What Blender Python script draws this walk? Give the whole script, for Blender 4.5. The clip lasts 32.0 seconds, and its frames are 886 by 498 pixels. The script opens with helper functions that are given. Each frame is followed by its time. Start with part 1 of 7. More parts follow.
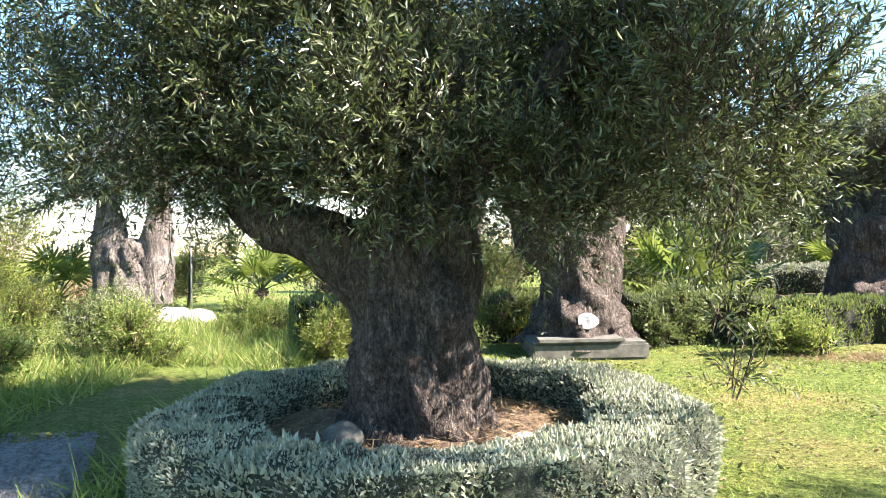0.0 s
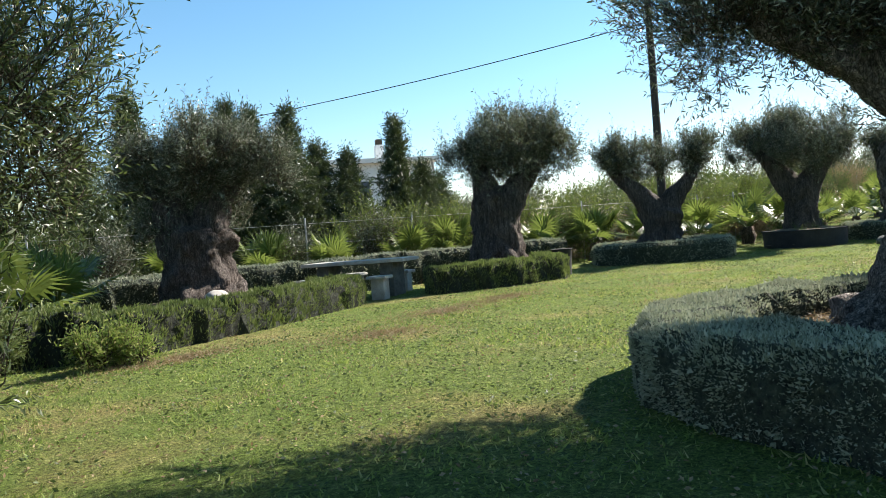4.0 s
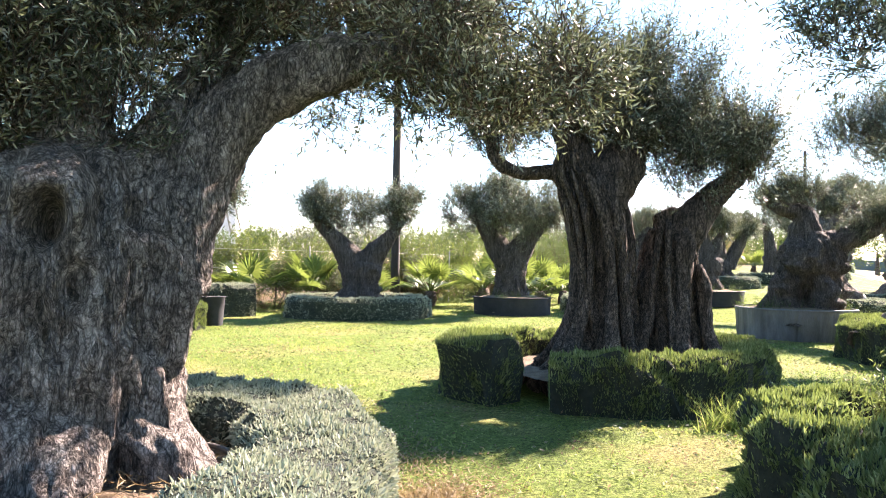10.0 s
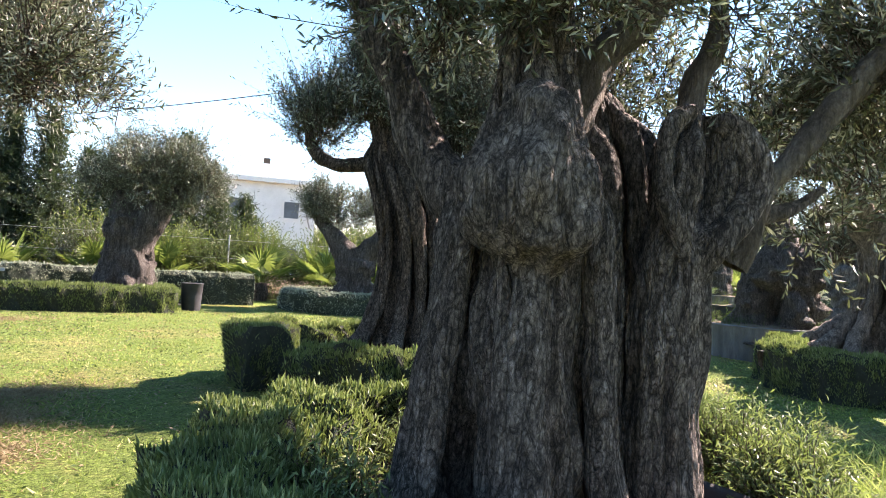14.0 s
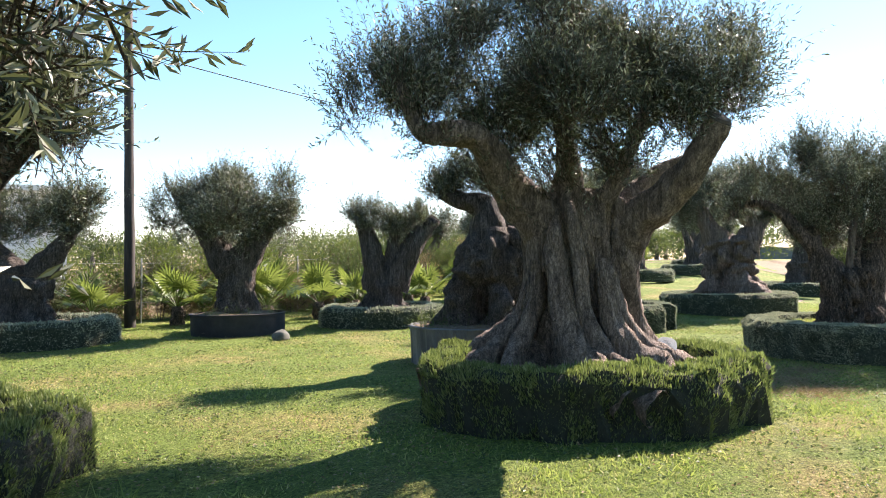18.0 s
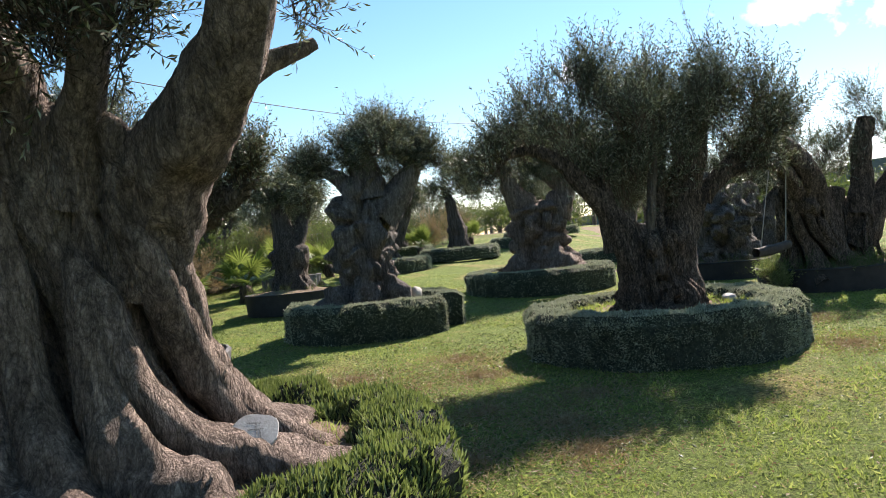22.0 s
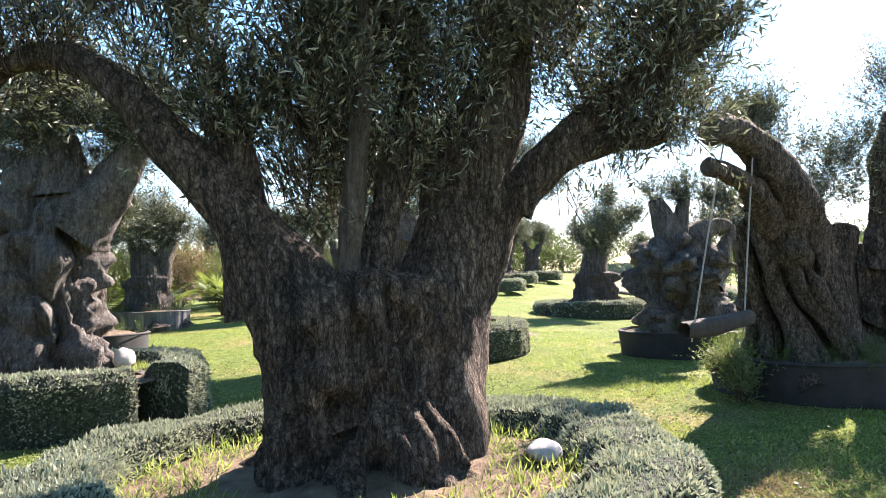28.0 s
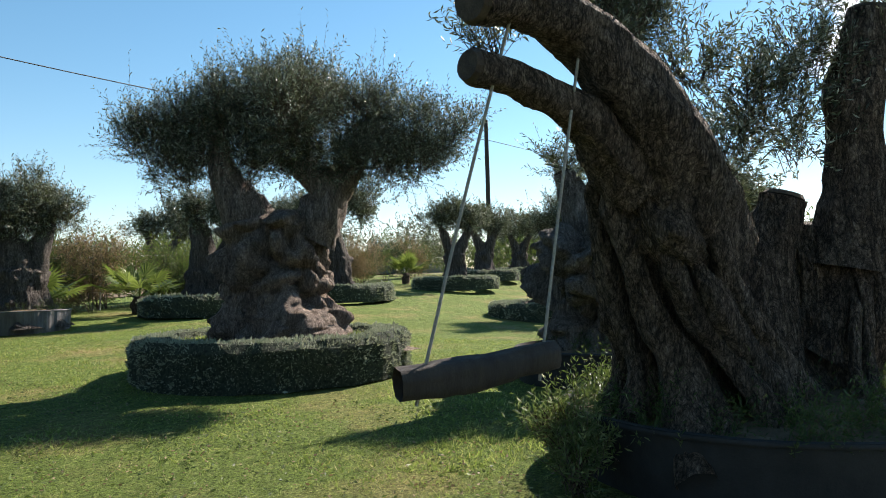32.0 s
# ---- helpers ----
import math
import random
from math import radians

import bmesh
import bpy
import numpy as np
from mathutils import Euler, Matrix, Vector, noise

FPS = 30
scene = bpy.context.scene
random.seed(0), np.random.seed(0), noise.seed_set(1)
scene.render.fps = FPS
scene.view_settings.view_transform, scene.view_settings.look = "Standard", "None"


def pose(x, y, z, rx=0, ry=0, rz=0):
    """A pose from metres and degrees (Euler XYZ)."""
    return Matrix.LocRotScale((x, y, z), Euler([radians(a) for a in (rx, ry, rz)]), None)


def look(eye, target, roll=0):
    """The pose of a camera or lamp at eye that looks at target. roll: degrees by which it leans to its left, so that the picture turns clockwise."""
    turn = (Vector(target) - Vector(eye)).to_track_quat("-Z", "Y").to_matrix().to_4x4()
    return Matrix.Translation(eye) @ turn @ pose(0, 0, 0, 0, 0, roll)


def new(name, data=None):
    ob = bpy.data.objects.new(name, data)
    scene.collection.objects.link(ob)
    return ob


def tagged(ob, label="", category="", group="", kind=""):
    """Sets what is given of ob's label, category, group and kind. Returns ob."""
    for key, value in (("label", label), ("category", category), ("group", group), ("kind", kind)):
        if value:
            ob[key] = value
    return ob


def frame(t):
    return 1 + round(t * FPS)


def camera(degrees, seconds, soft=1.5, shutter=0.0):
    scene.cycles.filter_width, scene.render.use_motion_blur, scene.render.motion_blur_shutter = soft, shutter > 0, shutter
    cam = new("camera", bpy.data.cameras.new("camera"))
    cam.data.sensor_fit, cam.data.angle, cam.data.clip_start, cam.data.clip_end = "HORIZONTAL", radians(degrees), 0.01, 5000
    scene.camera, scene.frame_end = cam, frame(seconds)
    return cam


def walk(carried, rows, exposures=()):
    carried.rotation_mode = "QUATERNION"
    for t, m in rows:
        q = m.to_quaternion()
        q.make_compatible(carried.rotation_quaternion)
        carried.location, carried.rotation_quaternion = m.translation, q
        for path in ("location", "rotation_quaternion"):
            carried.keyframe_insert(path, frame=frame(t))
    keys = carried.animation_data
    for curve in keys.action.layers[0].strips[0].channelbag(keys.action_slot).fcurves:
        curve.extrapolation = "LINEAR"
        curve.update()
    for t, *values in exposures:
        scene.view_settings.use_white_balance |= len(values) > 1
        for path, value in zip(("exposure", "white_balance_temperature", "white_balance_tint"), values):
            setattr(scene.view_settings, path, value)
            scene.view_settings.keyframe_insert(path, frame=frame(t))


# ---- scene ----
cam = camera(64.0, 32.0, 0.6)
PATH = [
    (0, (0.007, 0.012, 1.249), (0.009, 2.012, 1.254), -1.3),
    (0.5, (0.067, -0.063, 1.271), (0.034, 1.936, 1.237), -3.2),
    (1, (0.104, -0.07, 1.293), (0.058, 1.929, 1.254), -3.4),
    (1.5, (0.111, -0.028, 1.262), (0.211, 1.97, 1.243), -0.5),
    (2, (0.184, -0.031, 1.254), (0.407, 1.956, 1.282), -0.5),
    (2.5, (0.275, -0.082, 1.224), (0.763, 1.858, 1.225), -1.1),
    (3, (0.335, 0.019, 1.21), (1.232, 1.806, 1.151), -1.0),
    (3.5, (0.357, -0.084, 1.215), (1.644, 1.446, 1.148), -2.6),
    (4, (0.507, -0.092, 1.173), (2.0, 1.238, 1.133), -4.7),
    (4.5, (0.652, -0.319, 1.199), (2.116, 1.043, 1.221), -1.5),
    (6.5, (2.06, -1.266, 1.253), (3.525, 0.096, 1.263), -2.0),
    (7, (2.662, -1.384, 1.294), (4.139, -0.036, 1.303), -2.6),
    (7.5, (3.049, -1.655, 1.309), (4.499, -0.279, 1.39), 0.2),
    (8, (3.414, -1.91, 1.321), (4.931, -0.609, 1.408), -0.5),
    (8.5, (3.782, -2.177, 1.348), (5.297, -0.877, 1.464), -0.7),
    (9, (4.001, -2.588, 1.321), (5.569, -1.346, 1.33), 1.3),
    (9.5, (4.217, -2.948, 1.306), (5.953, -1.955, 1.313), 0.2),
    (10, (4.437, -3.307, 1.339), (6.133, -2.249, 1.387), 0.8),
    (10.5, (4.574, -3.787, 1.298), (6.211, -2.637, 1.306), -0.2),
    (11, (4.743, -4.14, 1.32), (6.431, -3.067, 1.301), -0.0),
    (11.5, (5.086, -4.484, 1.319), (6.709, -3.316, 1.283), 1.2),
    (12, (5.301, -4.891, 1.276), (6.881, -3.664, 1.26), 2.6),
    (12.5, (5.638, -5.179, 1.296), (7.223, -3.959, 1.279), 2.2),
    (13, (6.002, -5.462, 1.304), (7.563, -4.212, 1.292), 0.3),
    (13.5, (6.296, -5.806, 1.283), (7.825, -4.516, 1.304), 2.8),
    (15.5, (7.701, -6.615, 1.51), (9.066, -5.157, 1.62), 0.6),
    (16, (8.107, -6.598, 1.501), (9.521, -5.187, 1.604), -0.2),
    (16.5, (8.588, -6.684, 1.501), (10.093, -5.367, 1.49), -1.4),
    (17, (9.082, -6.693, 1.515), (10.711, -5.533, 1.55), 0.0),
    (17.5, (9.534, -6.692, 1.592), (11.23, -5.633, 1.624), -2.5),
    (18, (10.132, -6.808, 1.533), (11.882, -5.841, 1.581), -0.9),
    (18.5, (10.623, -6.792, 1.549), (12.449, -5.986, 1.67), 0.9),
    (19, (11.168, -6.812, 1.554), (13.007, -6.028, 1.627), -2.6),
    (19.5, (11.714, -6.832, 1.559), (13.556, -6.054, 1.585), -2.7),
    (20, (12.248, -6.858, 1.565), (14.128, -6.205, 1.766), -2.6),
    (20.5, (12.848, -6.886, 1.515), (14.747, -6.272, 1.644), -2.9),
    (21, (13.426, -6.971, 1.549), (15.336, -6.38, 1.605), -2.6),
    (21.5, (14.006, -7.034, 1.576), (15.946, -6.55, 1.623), -4.2),
    (22, (14.631, -7.221, 1.51), (16.536, -6.612, 1.489), -5.4),
    (22.5, (15.116, -7.29, 1.531), (17.048, -6.781, 1.612), -4.4),
    (23, (15.724, -7.408, 1.521), (17.657, -6.902, 1.595), -5.1),
    (23.5, (16.098, -7.608, 1.48), (18.01, -7.02, 1.504), -4.3),
    (24, (16.633, -7.754, 1.438), (18.543, -7.163, 1.479), -3.9),
    (24.5, (17.045, -7.921, 1.449), (18.955, -7.332, 1.524), -4.3),
    (25, (17.481, -8.066, 1.46), (19.365, -7.397, 1.513), -2.4),
    (25.5, (17.984, -8.077, 1.402), (19.901, -7.509, 1.466), -3.4),
    (26, (18.464, -8.154, 1.39), (20.397, -7.645, 1.447), -3.2),
    (26.5, (19.008, -8.298, 1.306), (20.938, -7.773, 1.34), -1.8),
    (28.5, (21.017, -8.652, 1.34), (22.871, -7.911, 1.461), -3.3),
    (29, (21.447, -8.748, 1.296), (23.259, -7.912, 1.425), -4.9),
    (29.5, (21.946, -8.841, 1.276), (23.76, -8.007, 1.4), -4.7),
    (30, (22.47, -8.932, 1.307), (24.307, -8.151, 1.436), -4.8),
    (30.5, (22.914, -9.126, 1.296), (24.737, -8.312, 1.42), -3.1),
    (31, (23.393, -9.302, 1.304), (25.238, -8.551, 1.485), -1.0),
    (31.5, (23.836, -9.52, 1.311), (25.678, -8.764, 1.501), -2.7),
    (32, (24.226, -9.812, 1.302), (26.095, -9.104, 1.386), -1.5),
]
EXPOSURES = [
    (0.0, 2.8, 6850, 24), (2.0, 2.8, 6850, 24), (2.6, 2.7, 6850, 23), (3.3, 1.98, 6700, 20), (4.0, 1.50, 6500, 17), (6.5, 1.76, 6760, 24),
    (7.5, 2.06, 6810, 26), (8.3, 2.71, 6910, 29), (9.0, 3.21, 7010, 32), (10.0, 2.93, 7010, 32), (11.0, 2.66, 6910, 31), (13.0, 2.56, 6910, 31),
    (15.5, 2.95, 6910, 32), (16.5, 3.16, 6910, 32), (17.0, 3.14, 6910, 32), (17.6, 2.56, 6910, 30), (18.2, 1.86, 6810, 25), (19.0, 1.42, 6630, 19),
    (21.0, 1.47, 6760, 23), (22.0, 1.44, 6760, 23), (23.0, 1.15, 6350, 17), (26.0, 1.42, 6500, 18), (27.0, 1.68, 6420, 18), (28.5, 2.56, 6910, 31), (30.0, 2.56, 6910, 31),
    (30.6, 2.36, 6910, 29), (31.0, 1.68, 6850, 22), (31.6, 1.32, 6700, 18), (32.0, 1.2, 6650, 17),
]
walk(cam, [(t, look(eye, target, roll)) for t, eye, target, roll in PATH], EXPOSURES)

# ---- light ----
SUN_DIR = Vector((0.765, -0.225, 0.605)).normalized()
world = bpy.data.worlds.new("sky_world")
scene.world = world
world.use_nodes = True
_wt = world.node_tree
_bg = _wt.nodes["Background"]
_sky = _wt.nodes.new("ShaderNodeTexSky")
_sky.sky_type, _sky.sun_disc = "NISHITA", False
_sky.sun_elevation = math.asin(SUN_DIR.z)
_sky.sun_rotation = math.atan2(SUN_DIR.x, SUN_DIR.y)
_sky.air_density, _sky.dust_density, _sky.ozone_density = 1.0, 0.05, 1.6
_hs = _wt.nodes.new("ShaderNodeHueSaturation")
_hs.inputs["Saturation"].default_value = 1.19
_hs.inputs["Hue"].default_value = 0.482
_wt.links.new(_sky.outputs[0], _hs.inputs["Color"])
_wt.links.new(_hs.outputs[0], _bg.inputs[0])
_bg.inputs[1].default_value = 0.072
_sl = bpy.data.lights.new("sun", "SUN")
_sl.energy, _sl.angle, _sl.color = 5.0, radians(0.5), (1.0, 0.94, 0.82)
sun = new("sun", _sl)
sun.matrix_world = look(SUN_DIR * 60, (0, 0, 0))

# ---- materials ----


def mat(name):
    m = bpy.data.materials.new(name)
    m.use_nodes = True
    nt = m.node_tree
    return m, nt, nt.nodes["Principled BSDF"]


def node(nt, kind, **kw):
    n = nt.nodes.new(kind)
    for k, v in kw.items():
        n.inputs[k].default_value = v
    return n


def coords(nt, scale=(1, 1, 1), space="Object"):
    tc, mp = nt.nodes.new("ShaderNodeTexCoord"), nt.nodes.new("ShaderNodeMapping")
    mp.inputs["Scale"].default_value = scale
    nt.links.new(tc.outputs[space], mp.inputs["Vector"])
    return mp.outputs[0]


def tex_noise(nt, vec, scale, detail=5.0, rough=0.6, dist=0.0):
    n = node(nt, "ShaderNodeTexNoise", Scale=scale, Detail=detail, Roughness=rough, Distortion=dist)
    nt.links.new(vec, n.inputs["Vector"])
    return n.outputs["Fac"]


def ramp(nt, fac, stops):
    r = nt.nodes.new("ShaderNodeValToRGB")
    els = r.color_ramp.elements
    while len(els) < len(stops):
        els.new(0.5)
    for e, (p, c) in zip(els, stops):
        e.position, e.color = p, (*c, 1)
    nt.links.new(fac, r.inputs[0])
    return r.outputs[0]


def mixc(nt, fac, a, b, how="MIX"):
    m = nt.nodes.new("ShaderNodeMix")
    m.data_type, m.blend_type = "RGBA", how
    for sock, v in ((m.inputs[0], fac), (m.inputs[6], a), (m.inputs[7], b)):
        if isinstance(v, (int, float)):
            sock.default_value = v
        elif isinstance(v, tuple):
            sock.default_value = (*v, 1)
        else:
            nt.links.new(v, sock)
    return m.outputs[2]


def bump(nt, bsdf, height, strength, distance):
    b = node(nt, "ShaderNodeBump", Strength=strength, Distance=distance)
    nt.links.new(height, b.inputs["Height"])
    nt.links.new(b.outputs[0], bsdf.inputs["Normal"])


def bark_mat(name, dark, light, pale, lichen=0.35, crackle=1.0):
    m, nt, b = mat(name)

    def crack(stretch, scale, width, dist):
        n = tex_noise(nt, coords(nt, (1, 1, stretch)), scale, 5, 0.62, dist)
        s, a = nt.nodes.new("ShaderNodeMath"), nt.nodes.new("ShaderNodeMath")
        s.operation, a.operation = "SUBTRACT", "ABSOLUTE"
        s.inputs[1].default_value = 0.5
        nt.links.new(n, s.inputs[0])
        nt.links.new(s.outputs[0], a.inputs[0])
        return ramp(nt, a.outputs[0], [(0.0, (0, 0, 0)), (width * 0.4, (0.45, 0.45, 0.45)), (width, (1, 1, 1))])

    c1, c2 = crack(0.3, 18, 0.085, 0.7), crack(0.5, 44, 0.13, 1.0)
    plates = nt.nodes.new("ShaderNodeTexVoronoi")
    plates.feature = "DISTANCE_TO_EDGE"
    plates.inputs["Scale"].default_value = 34
    warp = nt.nodes.new("ShaderNodeMix")
    warp.data_type, warp.blend_type = "RGBA", "ADD"
    warp.inputs[0].default_value = 0.05
    wn = node(nt, "ShaderNodeTexNoise", Scale=9.0, Detail=3.0)
    base = coords(nt, (1, 1, 0.5))
    nt.links.new(base, wn.inputs["Vector"])
    nt.links.new(base, warp.inputs[6])
    nt.links.new(wn.outputs["Color"], warp.inputs[7])
    nt.links.new(warp.outputs[2], plates.inputs["Vector"])
    c3 = ramp(nt, plates.outputs["Distance"], [(0.0, (0, 0, 0)), (0.07, (0.5, 0.5, 0.5)), (0.2, (1, 1, 1))])
    streak = tex_noise(nt, coords(nt, (1, 1, 0.1)), 15, 6, 0.66, 0.4)
    grain = tex_noise(nt, coords(nt, (1, 1, 0.6)), 34, 10, 0.78)
    big = tex_noise(nt, coords(nt, (1, 1, 0.6)), 2.6, 6, 0.6)
    fine = tex_noise(nt, coords(nt), 110, 6, 0.75)
    col = ramp(nt, grain, [(0.3, dark), (0.5, light), (0.72, pale)])
    col = mixc(nt, ramp(nt, big, [(0.42, (0, 0, 0)), (0.64, (lichen, lichen, lichen))]), col, pale)
    for c, k in ((c1, 0.8 * crackle), (c2, 0.6 * crackle)):
        col = mixc(nt, k, col, ramp(nt, c, [(0.0, (0.13, 0.115, 0.105)), (0.5, (0.75, 0.75, 0.75)), (1.0, (1.2, 1.2, 1.2))]), "MULTIPLY")
    col = mixc(nt, 0.6 * crackle, col, ramp(nt, c3, [(0.0, (0.22, 0.2, 0.19)), (0.5, (0.85, 0.85, 0.85)), (1.0, (1.28, 1.28, 1.28))]), "MULTIPLY")
    col = mixc(nt, 0.85, col, ramp(nt, streak, [(0.32, (0.36, 0.34, 0.33)), (0.5, (0.95, 0.95, 0.95)), (0.68, (1.5, 1.5, 1.5))]), "MULTIPLY")
    col = mixc(nt, 0.5, col, ramp(nt, fine, [(0.3, (0.6, 0.6, 0.6)), (0.7, (1.3, 1.3, 1.3))]), "MULTIPLY")
    nt.links.new(col, b.inputs["Base Color"])
    b.inputs["Roughness"].default_value = 0.9
    b.inputs["Specular IOR Level"].default_value = 0.25
    last = None
    for src, k in ((c1, 0.8 * crackle), (c2, 0.4 * crackle), (c3, 0.3 * crackle), (streak, 1.2), (grain, 0.8), (fine, 0.25)):
        s = nt.nodes.new("ShaderNodeMath")
        s.operation = "MULTIPLY_ADD"
        nt.links.new(src, s.inputs[0])
        s.inputs[1].default_value = k
        if last is None:
            s.inputs[2].default_value = 0.0
        else:
            nt.links.new(last, s.inputs[2])
        last = s.outputs[0]
    bump(nt, b, last, 1.0, 0.042)
    return m


def leaf_mat(name, stops, trans=0.3, rough=0.5, tcol=(0.2, 0.28, 0.06), spec=0.4):
    m, nt, b = mat(name)
    g = nt.nodes.new("ShaderNodeNewGeometry")
    col = ramp(nt, g.outputs["Random Per Island"], stops)
    patch = tex_noise(nt, coords(nt), 1.6, 3, 0.5)
    col = mixc(nt, 0.5, col, ramp(nt, patch, [(0.3, (0.62, 0.62, 0.6)), (0.7, (1.25, 1.25, 1.15))]), "MULTIPLY")
    nt.links.new(col, b.inputs["Base Color"])
    b.inputs["Roughness"].default_value = rough
    b.inputs["Specular IOR Level"].default_value = spec
    t = nt.nodes.new("ShaderNodeBsdfTranslucent")
    nt.links.new(mixc(nt, 0.55, col, tcol), t.inputs[0])
    mx = nt.nodes.new("ShaderNodeMixShader")
    mx.inputs[0].default_value = trans
    nt.links.new(b.outputs[0], mx.inputs[1])
    nt.links.new(t.outputs[0], mx.inputs[2])
    nt.links.new(mx.outputs[0], nt.nodes["Material Output"].inputs[0])
    return m


def rough_mat(name, stops, scale=8.0, rough=0.85, bs=0.5, bd=0.02, stretch=(1, 1, 1), fine=70.0, metal=0.0):
    m, nt, b = mat(name)
    v = coords(nt, stretch)
    n1, n2 = tex_noise(nt, v, scale, 7, 0.62), tex_noise(nt, v, fine, 4, 0.7)
    col = ramp(nt, n1, stops)
    col = mixc(nt, 0.45, col, ramp(nt, n2, [(0.3, (0.55, 0.55, 0.55)), (0.7, (1.3, 1.3, 1.3))]), "MULTIPLY")
    nt.links.new(col, b.inputs["Base Color"])
    b.inputs["Roughness"].default_value, b.inputs["Metallic"].default_value = rough, metal
    bump(nt, b, n2 if fine < 300 else n1, bs, bd)
    return m


def lawn_mat():
    m, nt, b = mat("lawn_soil")
    v = coords(nt)
    n1, n2, n3 = tex_noise(nt, v, 0.55, 5, 0.6), tex_noise(nt, v, 9, 6, 0.7), tex_noise(nt, v, 120, 4, 0.7)
    grass = ramp(nt, n2, [(0.25, (0.068, 0.095, 0.017)), (0.5, (0.115, 0.166, 0.034)), (0.75, (0.224, 0.251, 0.081))])
    dry = ramp(nt, n2, [(0.3, (0.217, 0.149, 0.061)), (0.7, (0.353, 0.271, 0.136))])
    col = mixc(nt, ramp(nt, n1, [(0.5, (0, 0, 0)), (0.72, (0.75, 0.75, 0.75))]), grass, dry)
    n4 = tex_noise(nt, v, 34, 8, 0.85)
    col = mixc(nt, 0.9, col, ramp(nt, n4, [(0.36, (0.1, 0.095, 0.08)), (0.49, (0.85, 0.85, 0.85)), (0.64, (1.95, 1.95, 1.8))]), "MULTIPLY")
    col = mixc(nt, 0.6, col, ramp(nt, n3, [(0.3, (0.3, 0.3, 0.3)), (0.7, (1.5, 1.5, 1.5))]), "MULTIPLY")
    nt.links.new(col, b.inputs["Base Color"])
    b.inputs["Roughness"].default_value = 0.95
    b.inputs["Specular IOR Level"].default_value = 0.15
    bump(nt, b, n4, 1.0, 0.05)
    return m


M_BARK = bark_mat("bark_grey", (0.082, 0.069, 0.059), (0.327, 0.282, 0.246), (0.593, 0.541, 0.495))
M_BARK_M = bark_mat("bark_plated", (0.058, 0.045, 0.037), (0.199, 0.159, 0.133), (0.399, 0.337, 0.293))
M_BARK_B = bark_mat("bark_brown", (0.051, 0.035, 0.028), (0.197, 0.146, 0.11), (0.367, 0.296, 0.238), 0.25)
M_BARK_D = bark_mat("bark_dark", (0.036, 0.029, 0.025), (0.135, 0.112, 0.096), (0.28, 0.25, 0.222), 0.3, 0.7)
M_BARK_P = bark_mat("bark_weathered", (0.039, 0.031, 0.026), (0.155, 0.135, 0.12), (0.356, 0.334, 0.31), 0.4, 0.4)
M_BARK_F = bark_mat("bark_worn", (0.112, 0.085, 0.069), (0.294, 0.227, 0.185), (0.463, 0.375, 0.312), 0.3, 0.6)
M_BARK_L = bark_mat("bark_smooth_limb", (0.066, 0.051, 0.038), (0.139, 0.112, 0.089), (0.224, 0.191, 0.158), 0.3, 0.3)
M_LEAF = leaf_mat("olive_leaf", [(0.0, (0.016, 0.021, 0.011)), (0.38, (0.045, 0.055, 0.031)), (0.68, (0.12, 0.132, 0.09)), (1.0, (0.4, 0.41, 0.34))], 0.2, 0.36, (0.19, 0.23, 0.09), 0.5)
# Darker, greener copy of M_LEAF; the first crown's shade is in its colour
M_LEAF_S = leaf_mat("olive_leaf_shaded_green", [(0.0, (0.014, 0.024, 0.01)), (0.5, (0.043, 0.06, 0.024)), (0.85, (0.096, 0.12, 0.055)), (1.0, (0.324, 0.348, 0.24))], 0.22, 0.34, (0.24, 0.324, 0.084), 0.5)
M_LEAF_G = leaf_mat("shrub_leaf", [(0.0, (0.019, 0.034, 0.009)), (0.6, (0.043, 0.074, 0.019)), (1.0, (0.099, 0.136, 0.037))], 0.3)
M_LEAF_Y = leaf_mat("vine_leaf", [(0.0, (0.041, 0.065, 0.01)), (0.6, (0.082, 0.116, 0.015)), (1.0, (0.177, 0.19, 0.034))], 0.35)
M_CONIFER = leaf_mat("conifer_needle", [(0.0, (0.007, 0.018, 0.007)), (0.6, (0.018, 0.036, 0.013)), (1.0, (0.042, 0.066, 0.024))], 0.15)
M_PALM = leaf_mat("palm_leaf", [(0.0, (0.052, 0.087, 0.02)), (0.6, (0.099, 0.15, 0.035)), (1.0, (0.173, 0.219, 0.07))], 0.4, 0.4, (0.202, 0.26, 0.046))
M_SILVER = leaf_mat("silver_hedge_leaf", [(0.0, (0.143, 0.176, 0.126)), (0.5, (0.26, 0.294, 0.218)), (1.0, (0.42, 0.437, 0.353))], 0.25, 0.65, (0.336, 0.37, 0.21), 0.25)
M_ROSEM = leaf_mat("rosemary_leaf", [(0.0, (0.05, 0.076, 0.026)), (0.6, (0.117, 0.155, 0.054)), (1.0, (0.267, 0.301, 0.151))], 0.3, 0.5, (0.251, 0.335, 0.068))
M_GRASS = leaf_mat("grass_blade", [(0.0, (0.056, 0.105, 0.021)), (0.5, (0.14, 0.217, 0.049)), (0.82, (0.252, 0.294, 0.105)), (1.0, (0.434, 0.364, 0.182))], 0.5, 0.55, (0.35, 0.434, 0.092), 0.3)
M_DRY = leaf_mat("dry_stem", [(0.0, (0.14, 0.091, 0.049)), (0.6, (0.238, 0.175, 0.098)), (1.0, (0.35, 0.28, 0.175))], 0.3, 0.6, (0.28, 0.21, 0.084))
# Hedge cores carry the dark of shaded gaps between leaves in their colour
M_HCORE_SHADE = rough_mat("hedge_core", [(0.3, (0.009, 0.013, 0.006)), (0.7, (0.034, 0.041, 0.023))], 14, 0.95, 1.0, 0.05)
